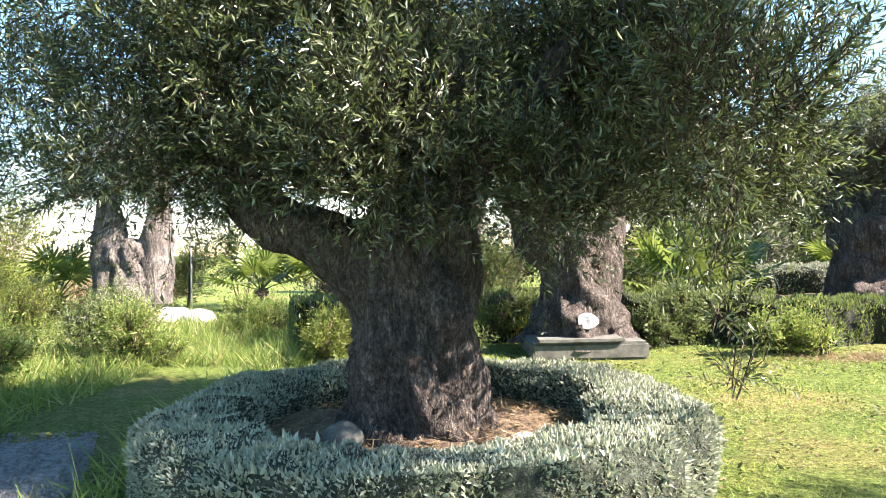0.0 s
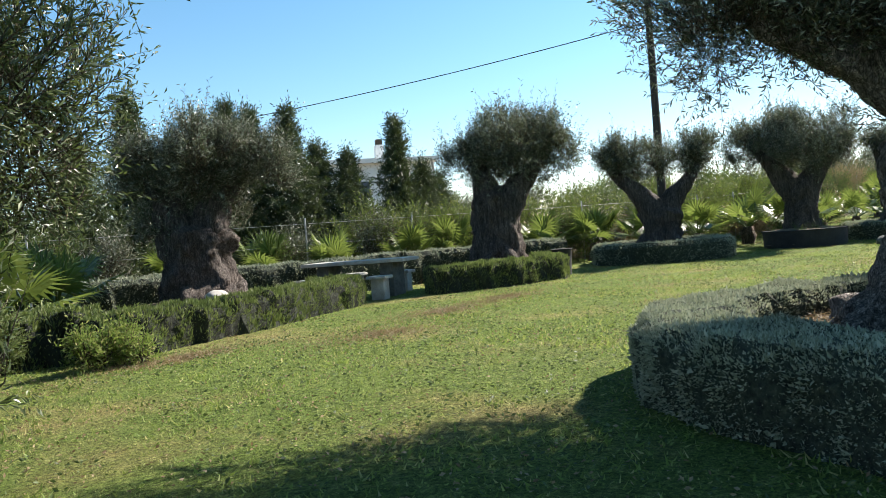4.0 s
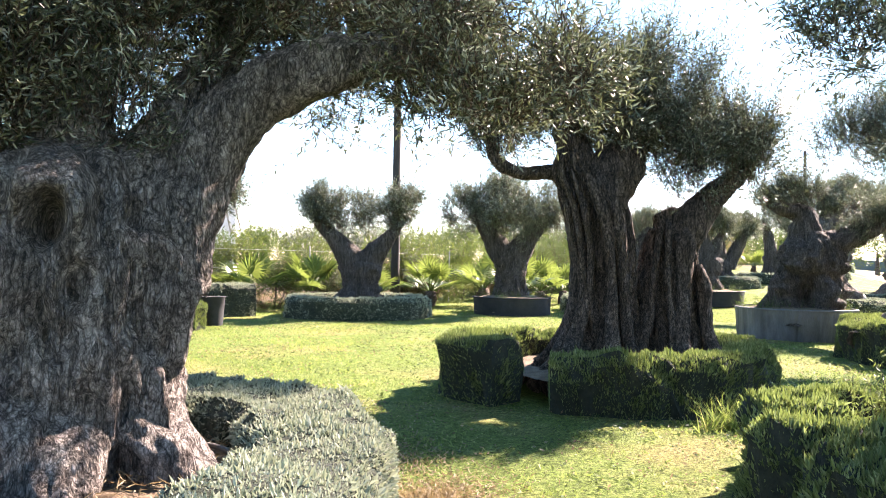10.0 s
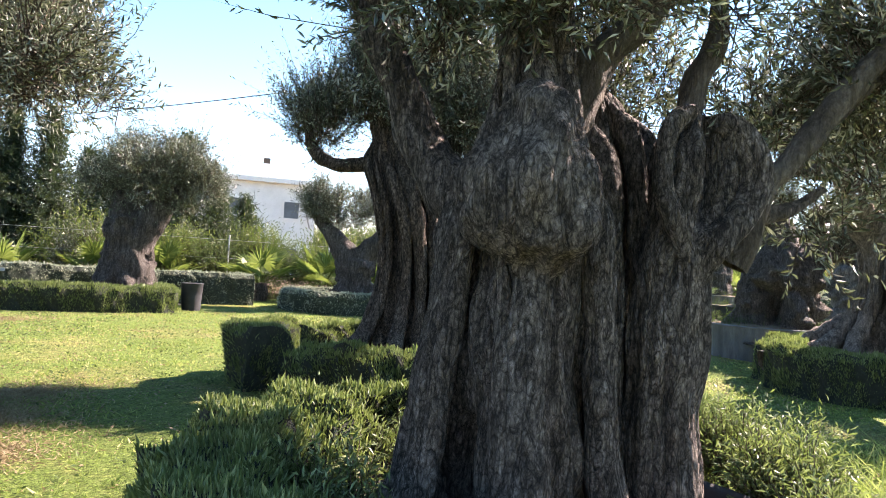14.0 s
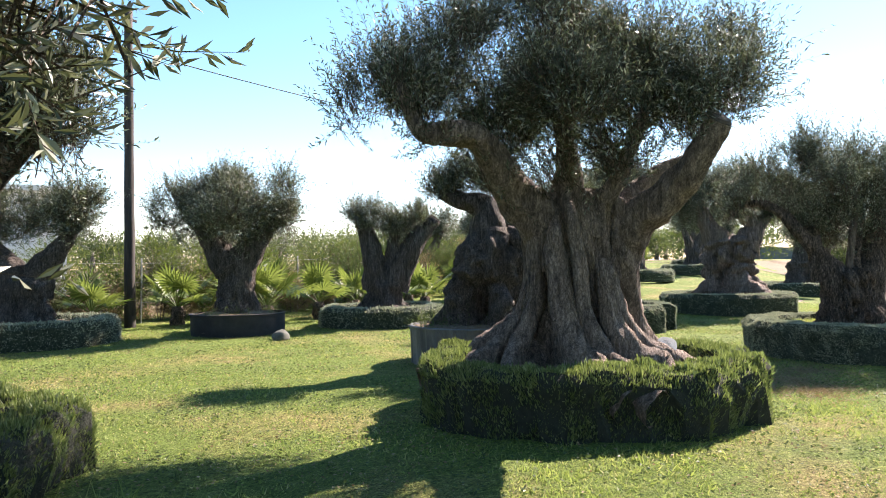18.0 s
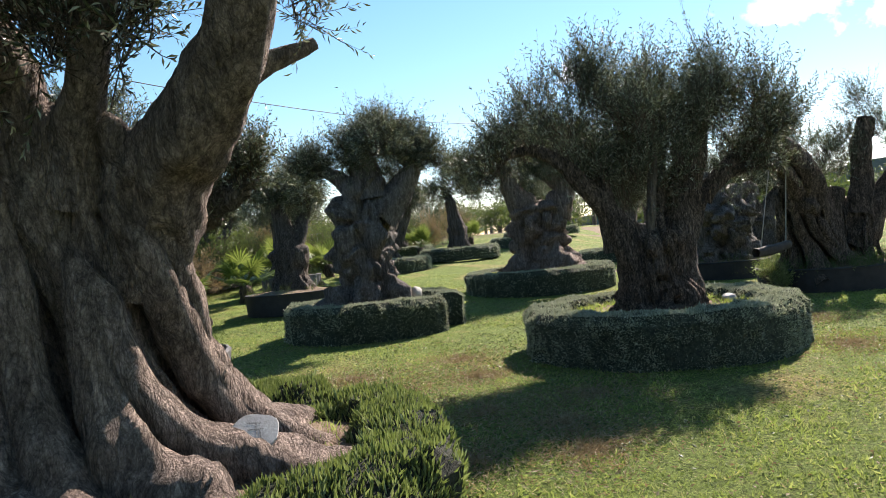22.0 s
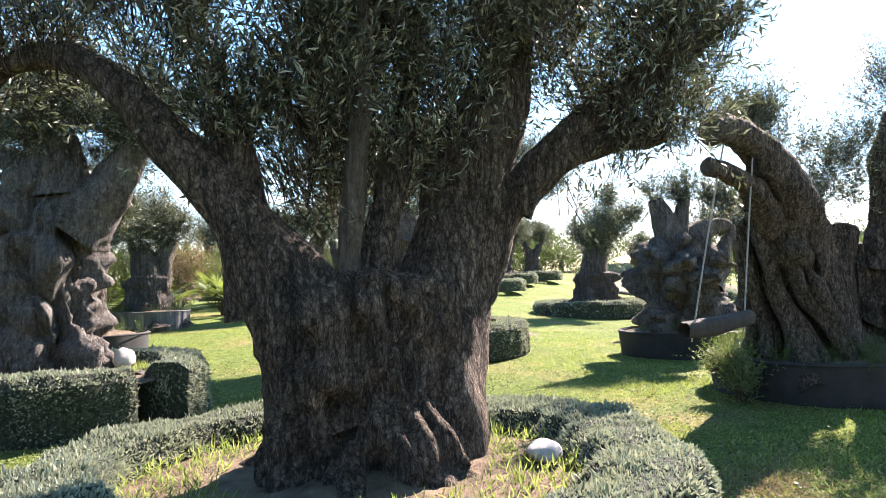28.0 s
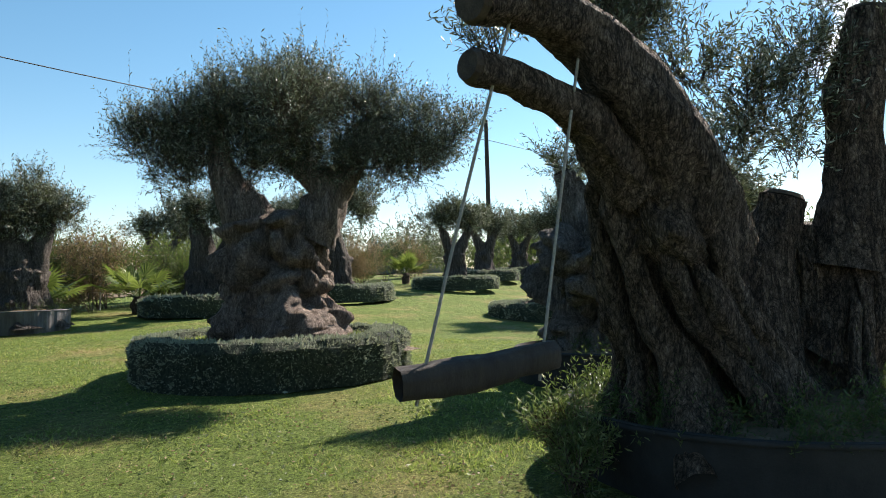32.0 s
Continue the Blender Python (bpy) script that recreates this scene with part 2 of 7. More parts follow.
M_SCORE_SHADE = rough_mat("silver_hedge_core", [(0.35, (0.012, 0.018, 0.009)), (0.55, (0.05, 0.064, 0.038)), (0.75, (0.12, 0.14, 0.09))], 26, 0.95, 1.0, 0.06)
M_MOSS_SHADE = rough_mat("mossy_shaded_stone", [(0.3, (0.056, 0.059, 0.049)), (0.7, (0.14, 0.14, 0.119))], 9, 0.9, 0.6, 0.01)
M_SOIL = rough_mat("bed_soil", [(0.3, (0.082, 0.051, 0.031)), (0.55, (0.17, 0.116, 0.068)), (0.75, (0.272, 0.204, 0.136))], 9, 0.95, 0.9, 0.03)
M_STONE = rough_mat("pale_stone", [(0.3, (0.27, 0.255, 0.225)), (0.6, (0.413, 0.398, 0.36)), (0.8, (0.51, 0.495, 0.465))], 5, 0.8, 0.4, 0.01)
M_PLAQUE = rough_mat("plaque_stone", [(0.3, (0.288, 0.28, 0.264)), (0.7, (0.416, 0.408, 0.392))], 9, 0.75, 0.3, 0.006)
M_CRACK = rough_mat("plaque_line", [(0.3, (0.168, 0.164, 0.158)), (0.7, (0.238, 0.234, 0.227))], 20)
M_CUT = rough_mat("cut_wood", [(0.3, (0.032, 0.023, 0.017)), (0.7, (0.091, 0.069, 0.049))], 12, 0.9, 0.6, 0.02)
M_BLACK = rough_mat("black_plastic", [(0.3, (0.008, 0.008, 0.009)), (0.7, (0.024, 0.024, 0.025))], 6, 0.8, 0.3, 0.01)
M_GREYPOT = rough_mat("grey_weathered_plastic", [(0.3, (0.049, 0.049, 0.05)), (0.7, (0.14, 0.14, 0.14))], 5, 0.65, 0.4, 0.01, (1, 1, 0.3))
M_POLE = rough_mat("tarred_pole", [(0.3, (0.018, 0.014, 0.012)), (0.7, (0.051, 0.041, 0.033))], 10, 0.85, 0.5, 0.01, (1, 1, 0.15))
M_WIRE = rough_mat("cable_black", [(0.3, (0.015, 0.015, 0.015)), (0.7, (0.03, 0.03, 0.03))], 10, 0.6)
M_WHITE = rough_mat("white_render", [(0.3, (0.627, 0.627, 0.608)), (0.7, (0.76, 0.76, 0.741))], 1.5, 0.85, 0.3, 0.01)
M_GLASS = rough_mat("dark_window", [(0.3, (0.05, 0.06, 0.07)), (0.7, (0.12, 0.14, 0.16))], 1.0, 0.2)
M_ROAD = rough_mat("pale_gravel", [(0.3, (0.255, 0.225, 0.188)), (0.6, (0.375, 0.345, 0.3)), (0.8, (0.465, 0.435, 0.39))], 3, 0.95, 0.8, 0.03)
M_PATH = rough_mat("grey_gravel", [(0.3, (0.14, 0.14, 0.14)), (0.55, (0.266, 0.266, 0.259)), (0.75, (0.406, 0.406, 0.392))], 28, 0.95, 1.0, 0.05)
M_FIELD = rough_mat("dry_field", [(0.3, (0.104, 0.065, 0.036)), (0.55, (0.156, 0.111, 0.058)), (0.75, (0.13, 0.13, 0.046))], 0.4, 0.95, 0.8, 0.1, fine=9.0)
M_ROPE = rough_mat("swing_rope", [(0.3, (0.231, 0.217, 0.189)), (0.7, (0.35, 0.329, 0.294))], 60, 0.9)
M_HOSE = rough_mat("irrigation_hose", [(0.3, (0.035, 0.028, 0.021)), (0.7, (0.091, 0.077, 0.063))], 20, 0.6)
M_STEEL = rough_mat("galvanised_post", [(0.3, (0.3, 0.3, 0.3)), (0.7, (0.45, 0.45, 0.44))], 12, 0.5, 0.2, 0.005, metal=0.6)
M_LAWN = lawn_mat()
# Distance haze is painted into the hills as a flat blue-grey
M_HILL = rough_mat("far_hill_haze", [(0.3, (0.06, 0.084, 0.096)), (0.7, (0.096, 0.12, 0.132))], 0.02, 0.95, 0.1, 0.1, fine=0.2)

# ---- geometry helpers ----
RNG = np.random.default_rng(7)


def mesh_np(name, verts, faces, material, parent=None, smooth=False):
    """One mesh object out of arrays of points and of equal-sized faces."""
    verts, faces = np.asarray(verts, np.float32), np.asarray(faces, np.int32)
    me = bpy.data.meshes.new(name)
    n, k = faces.shape
    me.vertices.add(len(verts))
    me.vertices.foreach_set("co", verts.ravel())
    me.loops.add(n * k)
    me.loops.foreach_set("vertex_index", faces.ravel())
    me.polygons.add(n)
    me.polygons.foreach_set("loop_start", np.arange(0, n * k, k, dtype=np.int32))
    me.polygons.foreach_set("loop_total", np.full(n, k, np.int32))
    me.polygons.foreach_set("use_smooth", np.full(n, smooth))
    me.update(calc_edges=True)
    me.materials.append(material)
    ob = new(name, me)
    if parent is not None:
        ob.parent = parent
    return ob


def part(name, bm, material, parent=None, label="", smooth=False):
    me = bpy.data.meshes.new(name)
    bm.to_mesh(me)
    bm.free()
    me.materials.append(material)
    if smooth:
        me.polygons.foreach_set("use_smooth", np.full(len(me.polygons), True))
    ob = new(name, me)
    if parent is not None:
        ob.parent = parent
    return tagged(ob, label) if label else ob


def thing(name, x, y, z, label, category, group="", rz=0.0):
    ob = new(name)
    ob.empty_display_size = 0.2
    ob.matrix_world = pose(x, y, z, 0, 0, rz)
    return tagged(ob, label, category, group)


def ground_z(x, y):
    """The lie of the land: level lawn that climbs slowly far to the north-east."""
    s = np.clip((np.asarray(y, float) + 7) / 9, 0, 1)
    return 0.04 * np.clip(np.asarray(x, float) - 28, 0, 45) * s * s * (3 - 2 * s)


def lump(p, freq, seed):
    """Soft value noise between -1 and 1 for an array of points."""
    r = np.random.default_rng(seed)
    tab = r.uniform(-1, 1, 4096)
    q = np.asarray(p) * freq + 100.0
    i = np.floor(q).astype(np.int64)
    u = q - i
    u = u * u * (3 - 2 * u)
    out = 0.0
    for a in (0, 1):
        for b in (0, 1):
            for c in (0, 1):
                h = ((i[..., 0] + a) * 73856093 ^ (i[..., 1] + b) * 19349663 ^ (i[..., 2] + c) * 83492791) & 4095
                w = (u[..., 0] if a else 1 - u[..., 0]) * (u[..., 1] if b else 1 - u[..., 1]) * (u[..., 2] if c else 1 - u[..., 2])
                out = out + tab[h] * w
    return out


def fbm(p, freq, seed, octaves=3):
    return sum(lump(p, freq * 2**k, seed + k) * 0.55**k for k in range(octaves))


def spline(pts, n):
    """Catmull-Rom through rows of numbers."""
    p = np.asarray(pts, float)
    p = np.vstack([2 * p[0] - p[1], p, 2 * p[-1] - p[-2]])
    t = np.linspace(0, len(p) - 3 - 1e-6, n)
    i = t.astype(int)
    u = (t - i)[:, None]
    a, b, c, d = p[i], p[i + 1], p[i + 2], p[i + 3]
    return 0.5 * (2 * b + (c - a) * u + (2 * a - 5 * b + 4 * c - d) * u**2 + (3 * b - a - 3 * c + d) * u**3)


def gnarled(name, pts, material, parent, seed=0, around=48, along=40, lobes=0.12, nlobe=5, twist=1.5, rough=0.1, flare=0.0, pits=(), cap=True, ridge=0.07, knots=0.05):
    """A trunk or limb: a swept tube with flutes, burrs and root flare. pts: x, y, z, radius. pits: height, angle in degrees, size, depth (negative: a burr)."""
    s = spline(pts, along)
    c, r = s[:, :3], np.maximum(s[:, 3], 0.004)
    d = np.gradient(c, axis=0)
    d /= np.linalg.norm(d, axis=1)[:, None]
    ref = np.tile([1.0, 0.0, 0.0], (along, 1))
    side = ref - (ref * d).sum(1)[:, None] * d
    side /= np.linalg.norm(side, axis=1)[:, None] + 1e-9
    up = np.cross(d, side)
    th = np.linspace(0, 2 * np.pi, around, endpoint=False)
    h = np.linspace(0, 1, along)[:, None]
    g = np.random.default_rng(seed)
    ph = g.uniform(0, 6.28, 4)
    run = np.r_[0, np.cumsum(np.linalg.norm(np.diff(c, axis=0), axis=1))][:, None]
    unit_c = np.stack([np.cos(th)[None] + 0 * h, np.sin(th)[None] + 0 * h, run * 0.9 + 0 * th[None]], -1)
    tq = th[None] + 0.55 * lump(unit_c, 1.1, seed + 71) + twist * 0.55 * run / max(0.35, r.max())
    wave = 1.35 * np.abs(np.sin(0.5 * nlobe * tq + ph[0])) + 0.6 * np.abs(np.sin((nlobe + 1.5) * tq + ph[1] + 0.9 * run)) + 0.5 * lump(unit_c, 1.3, seed + 72) - 1.2
    k = 1 + lobes * wave
    if flare:
        roots = np.clip(np.sin((nlobe + 1) * th + ph[3] + 0.8 * h) + 0.5 * np.sin((2 * nlobe - 1) * th + ph[1]), -0.5, 2)
        k = k + flare * np.exp(-h * along * np.linalg.norm(np.diff(c, axis=0), axis=1).mean() / 0.16) * (0.45 + 0.55 * roots)
    rad = r[:, None] * k
    pos = c[:, None] + rad[..., None] * (np.cos(th)[None, :, None] * side[:, None] + np.sin(th)[None, :, None] * up[:, None])
    q = pos * np.array([1, 1, 0.45])
    amp = rough * r[:, None]
    bump_ = amp * (fbm(q, 2.6 / max(0.25, r.max() * 1.6), seed + 11, 3) * 1.1 + 0.35 * fbm(q, 11, seed + 31, 2))
    tw = th[None] + twist * 0.35 * run / max(0.3, r.max())
    fq = 2.4 + 5.0 * min(1.0, r.max())
    cyl = np.stack([np.cos(tw) * fq, np.sin(tw) * fq, np.broadcast_to(run * 1.5, tw.shape)], -1)
    rid = 2 * np.sqrt(np.abs(lump(cyl, 1.0, seed + 51)) + 1e-4) - 1.2 + 0.55 * (2 * np.sqrt(np.abs(lump(cyl * [2, 2, 1.7], 1.0, seed + 52)) + 1e-4) - 1.2)
    wq = pos + 0.25 * np.stack([lump(pos, 1.7, seed + 81), lump(pos, 1.7, seed + 82), lump(pos, 1.7, seed + 83)], -1)
    fold = np.sqrt(np.abs(lump(wq * [1, 1, 0.8], 2.3, seed + 84)) + 1e-4) + 0.55 * np.sqrt(np.abs(lump(wq * [1, 1, 0.8], 5.1, seed + 85)) + 1e-4) - 0.85
    knob = np.clip(lump(pos, 4.2, seed + 61), 0, 1) ** 2 * 1.6 - np.clip(lump(pos, 5.5, seed + 62) - 0.15, 0, 1) * 0.9
    bump_ = bump_ + r[:, None] * (ridge * rid + knots * 1.6 * fold + rough * 0.9 * knob)
    for ht, ang, size, depth in pits:
        da = np.abs((th - radians(ang) + np.pi) % (2 * np.pi) - np.pi)[None] * rad
        dz = (pos[..., 2] - ht) * 0.7
        bump_ = bump_ - depth * np.exp(-((da**2 + dz**2) / size**2) ** 2.4)
    rn = (pos - c[:, None]) / (rad[..., None] + 1e-6)
    pos = pos + bump_[..., None] * rn
    v = pos.reshape(-1, 3)
    a = np.arange(along - 1)[:, None] * around
    j = np.arange(around)[None]
    jn = (j + 1) % around
    f = np.stack([a + j, a + jn, a + around + jn, a + around + j], -1).reshape(-1, 4)
    if cap:
        top = len(v)
        v = np.vstack([v, c[-1] + d[-1] * r[-1] * 0.12])
        base = (along - 1) * around
        jj = np.arange(around)
        f = np.vstack([f, np.stack([base + jj, base + (jj + 1) % around, np.full(around, top), np.full(around, top)], -1)])
        tri = f[-around:, :3]
        f = f[:-around]
        me = bpy.data.meshes.new(name)
        me.from_pydata(v.tolist(), [], f.tolist() + tri.tolist())
        me.polygons.foreach_set("use_smooth", np.full(len(me.polygons), True))
        me.materials.append(material)
        ob = new(name, me)
        if parent is not None:
            ob.parent = parent
        return ob
    return mesh_np(name, v, f, material, parent, True)


def unit(v):
    return v / (np.linalg.norm(v, axis=-1, keepdims=True) + 1e-9)


def blades(base, way, length, width, rng, bend=0.25):
    """Lens-shaped leaves as bent quads: points and faces."""
    n = len(base)
    side = unit(np.cross(way, rng.normal(size=(n, 3))))
    nrm = np.cross(side, way)
    L, W = np.broadcast_to(length, (n,))[:, None], np.broadcast_to(width, (n,))[:, None]
    mid = base + way * L * 0.5 + nrm * L * bend * 0.3
    tip = base + way * L - nrm * L * bend * 0.2
    v = np.stack([base, mid + side * W * 0.5, tip, mid - side * W * 0.5], 1).reshape(-1, 3)
    f = np.arange(4 * n).reshape(n, 4)
    return v, f


def sprays(blobs, count, rng, leaf=0.055, per=16, twig=0.3, up=0.55, droop=0.0):
    """Leafy shoots that fill and ring a set of balls: leaf points, leaf faces, shoot points, shoot faces."""
    b = np.asarray(blobs, float)
    w = b[:, 3] ** 2
    k = rng.choice(len(b), count, p=w / w.sum())
    out = unit(rng.normal(size=(count, 3)))
    out[:, 2] = np.where((out[:, 2] < -0.3) & (rng.random(count) < 0.35), -out[:, 2] * 0.5, out[:, 2])
    rad = rng.uniform(0.25, 1.0, count) ** 0.55
    subs = unit(rng.normal(size=(len(b), 11, 3))) * rng.uniform(0.35, 0.95, (len(b), 11, 1)) * b[:, None, 3:4]
    far = subs[k, rng.integers(0, 11, count)]
    p0 = b[k, :3] + far + out * (b[k, 3] * rad * 0.42)[:, None]
    out = unit(out * 0.6 + far / b[k, 3:4])
    way = unit(out * 0.7 + rng.normal(size=(count, 3)) * 0.36 + np.array([0, 0, up]))
    ln = twig * rng.uniform(0.6, 1.35, count) * np.where(rng.random(count) < 0.1, 1.7, 1.0)
    curl = rng.normal(size=(count, 3)) * 0.22 + np.array([0, 0, 0.18 - droop])
    t = np.linspace(0.06, 1.0, per)
    wob = t + rng.uniform(-0.03, 0.03, (count, per))
    pts = p0[:, None] + way[:, None] * (ln[:, None] * wob)[..., None] + curl[:, None] * (ln[:, None] * wob**2)[..., None] * 0.5
    ax = unit(way[:, None] + curl[:, None] * wob[..., None])
    lat = unit(np.cross(ax, rng.normal(size=(count, per, 3))))
    lw = unit(ax * rng.uniform(0.45, 1.0, (count, per, 1)) + lat * 0.85)
    size = leaf * rng.uniform(0.65, 1.25, (count, per))
    lv, lf = blades(pts.reshape(-1, 3), lw.reshape(-1, 3), size.ravel(), size.ravel() * 0.24, rng)
    e0, e1 = p0 - way * 0.12, p0 + way * ln[:, None] + curl * ln[:, None] * 0.5
    m = p0 + way * ln[:, None] * 0.5 + curl * ln[:, None] * 0.125
    s = unit(np.cross(way, [0.3, 0.5, 0.8])) * 0.0035
    sv = np.stack([e0 - s, e0 + s, m + s * 0.8, m - s * 0.8, e1], 1).reshape(-1, 3)
    o = np.arange(count)[:, None] * 5
    sf = np.vstack([o + [0, 1, 2], o + [0, 2, 3], o + [3, 2, 4]])
    return lv, lf, sv, sf


def crown(blobs, count, parent, seed, leaf=0.055, per=16, twig=0.3, up=0.55, material=None, droop=0.0):
    rng = np.random.default_rng(seed)
    lv, lf, sv, sf = sprays(blobs, count, rng, leaf, per, twig, up, droop)
    ob = mesh_np("crown", lv, lf, material or M_LEAF, parent)
    mesh_np("branchwork", sv, sf, M_BARK_B, ob)
    return ob


def hedge_body(path, width, height, closed, seed, mid, taper=0.0):
    """A clipped hedge swept along a line: points, faces and a sampler of its skin."""
    p = np.asarray(path, float)
    if closed:
        d = np.roll(p, -1, 0) - np.roll(p, 1, 0)
    else:
        d = np.gradient(p, axis=0)
    d = unit(d)
    nrm = np.stack([d[:, 1], -d[:, 0]], -1)
    w, r = width / 2, min(0.1, height * 0.22)
    prof = np.array([(-w, 0), (-w * 1.01, height * 0.5), (-w, height - r), (-w + r, height), (0, height * 1.01), (w - r, height), (w, height - r), (w * 1.01, height * 0.5), (w, 0)])
    n, m = len(p), len(prof)
    xy = p[:, None] + nrm[:, None] * prof[None, :, :1]
    v = np.concatenate([xy, np.broadcast_to(prof[None, :, 1:], (n, m, 1))], -1)
    v = v + ((fbm(v, 3.5, seed, 2) + 0.7 * lump(v, 14.0, seed + 9)) * mid * 1.3)[..., None] * np.concatenate([np.broadcast_to(nrm[:, None], (n, m, 2)) * np.sign(prof[None, :, :1]), np.ones((n, m, 1)) * 0.6], -1)
    v[:, 0, 2] = v[:, -1, 2] = -0.02
    last = n if closed else n - 1
    i, j = np.arange(last)[:, None], np.arange(m - 1)[None]
    i2 = (i + 1) % n
    f = np.stack([i * m + j, i * m + j + 1, i2 * m + j + 1, i2 * m + j], -1).reshape(-1, 4)
    flat = v.reshape(-1, 3)
    if not closed:
        capv = []
        for k in (0, n - 1):
            c = v[k].mean(0)
            capv.append(c)
            o = len(flat) + len(capv) - 1
            jj = np.arange(m - 1)
            f = np.vstack([f, np.stack([k * m + jj, k * m + jj + 1, np.full(m - 1, o), np.full(m - 1, o)], -1), [[k * m + m - 1, k * m, o, o]]])
        flat = np.vstack([flat, capv])
    return flat, f


def skin(v, f, count, rng):
    """Even random points on quads, with normals."""
    a, b, c, d = (v[f[:, i]] for i in range(4))
    nr = np.cross(c - a, d - b)
    area = np.linalg.norm(nr, axis=1) + 1e-9
    k = rng.choice(len(f), count, p=area / area.sum())
    s, t = rng.random((count, 1)), rng.random((count, 1))
    pt = (a[k] * (1 - s) + b[k] * s) * (1 - t) + (d[k] * (1 - s) + c[k] * s) * t
    return pt, nr[k] / area[k][:, None]


def hedge(name, x, y, path, width, height, style, count, seed, label, closed=True, group="clipped hedges", mid=0.03, leaf=1.0):
    root = thing(name, x, y, float(ground_z(x, y)), label, "hedge", group)
    v, f = hedge_body(path, width, height, closed, seed, mid)
    quad = np.where(f[:, 2:3] == f[:, 3:4], 1, 0)
    me = bpy.data.meshes.new("hedge_body")
    me.from_pydata(v.tolist(), [], [list(q[:3]) if t else list(q) for q, t in zip(f.tolist(), quad.ravel())])
    # core colour stands in for the shade behind the leaves
    me.materials.append(M_SCORE_SHADE if style == "silver" else M_HCORE_SHADE)
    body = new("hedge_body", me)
    body.parent = root
    rng = np.random.default_rng(seed)
    count = int(count * (1.5 if style == "silver" else 1.7))
    pt, nr = skin(v, f, count, rng)
    bare = (lump(pt, 5.5, seed + 3) < -0.38) & (nr[:, 2] < 0.6) & (rng.random(count) < 0.8)
    pt, nr = pt[~bare], nr[~bare]
    count = len(pt)
    nr = np.where((nr[:, 2:3] < -0.3), -nr, nr)
    if style == "silver":
        way = unit(nr * 0.8 + rng.normal(size=nr.shape) * 0.55 + [0, 0, 0.35])
        ln, wd = rng.uniform(0.018, 0.042, count) * leaf, 0.36
        material = M_SILVER
    elif style == "rosemary":
        way = unit(nr * 0.45 + rng.normal(size=nr.shape) * 0.3 + [0, 0, 1.0])
        ln, wd = rng.uniform(0.025, 0.065, count) * leaf, 0.22
        material = M_ROSEM
    else:
        way = unit(nr * 0.7 + rng.normal(size=nr.shape) * 0.6 + [0, 0, 0.3])
        ln, wd = rng.uniform(0.03, 0.07, count) * leaf, 0.5
        material = M_LEAF_G
    ln = ln * np.where(rng.random(count) < 0.05, 1.5, 1.0) * (1 + 0.35 * lump(pt, 9.0, seed + 4))
    lv, lf = blades(pt - nr * 0.012, way, ln, ln * wd, rng)
    mesh_np("hedge_leaves", lv, lf, material, body)
    return root


def ring(r, n=64, a0=0.0, a1=360.0, wob=0.02, seed=0):
    closed = abs(a1 - a0) >= 359
    a = np.radians(np.linspace(a0, a1, n, endpoint=not closed))
    rr = r * (1 + wob * np.sin(3 * a + seed) + wob * 0.6 * np.sin(7 * a + 2 * seed))
    return np.stack([np.cos(a) * rr, np.sin(a) * rr], -1)


def polyline(pts, step=0.12, closed=False):
    p = np.asarray(pts, float)
    if closed:
        p = np.vstack([p, p[:1]])
    d = np.r_[0, np.cumsum(np.linalg.norm(np.diff(p, axis=0), axis=1))]
    t = np.linspace(0, d[-1], max(4, int(d[-1] / step)), endpoint=not closed)
    return np.stack([np.interp(t, d, p[:, k]) for k in range(2)], -1)


def soil_disc(r, z, parent, seed, dome=0.08, material=None, n=40, rings=9, name="bed_soil"):
    a = np.linspace(0, 2 * np.pi, n, endpoint=False)
    rr = np.linspace(0.02, r, rings)
    v = np.stack([np.cos(a)[None] * rr[:, None], np.sin(a)[None] * rr[:, None], np.broadcast_to(z + dome * (1 - (rr[:, None] / r) ** 2), (rings, n))], -1)
    v[..., 2] += fbm(v, 4, seed, 3) * 0.03
    i, j = np.arange(rings - 1)[:, None] * n, np.arange(n)[None]
    f = np.stack([i + j, i + (j + 1) % n, i + n + (j + 1) % n, i + n + j], -1).reshape(-1, 4)
    return mesh_np(name, v.reshape(-1, 3), f, material or M_SOIL, parent, True)

# ---- ground ----


def grid_sheet(name, xs, ys, material, zfun, smooth=True):
    X, Y = np.meshgrid(xs, ys, indexing="ij")
    v = np.stack([X, Y, zfun(X, Y)], -1)
    n, m = X.shape
    i, j = np.arange(n - 1)[:, None] * m, np.arange(m - 1)[None]
    f = np.stack([i + j, i + m + j, i + m + j + 1, i + j + 1], -1).reshape(-1, 4)
    return mesh_np(name, v.reshape(-1, 3), f, material, None, smooth)


def land(X, Y):
    p = np.stack([X, Y, 0 * X], -1)
    near = np.exp(-((X - 15) ** 2 + (Y - 0) ** 2) / 60**2)
    return ground_z(X, Y) + fbm(p, 0.8, 5, 2) * 0.012 * near


XS = np.r_[[-1500, -600, -250, -120, -60, -30], np.linspace(-18, 60, 157), [70, 85, 110, 160, 300, 700, 1800]]
YS = np.r_[[-1500, -600, -250, -120, -60, -32], np.linspace(-20, 24, 89), [28, 34, 45, 70, 140, 300, 700, 1800]]
ground = grid_sheet("ground", XS, YS, M_LAWN, land)
tagged(ground, "mown green lawn with dry yellow patches and bare soil", "lawn", kind="structure")


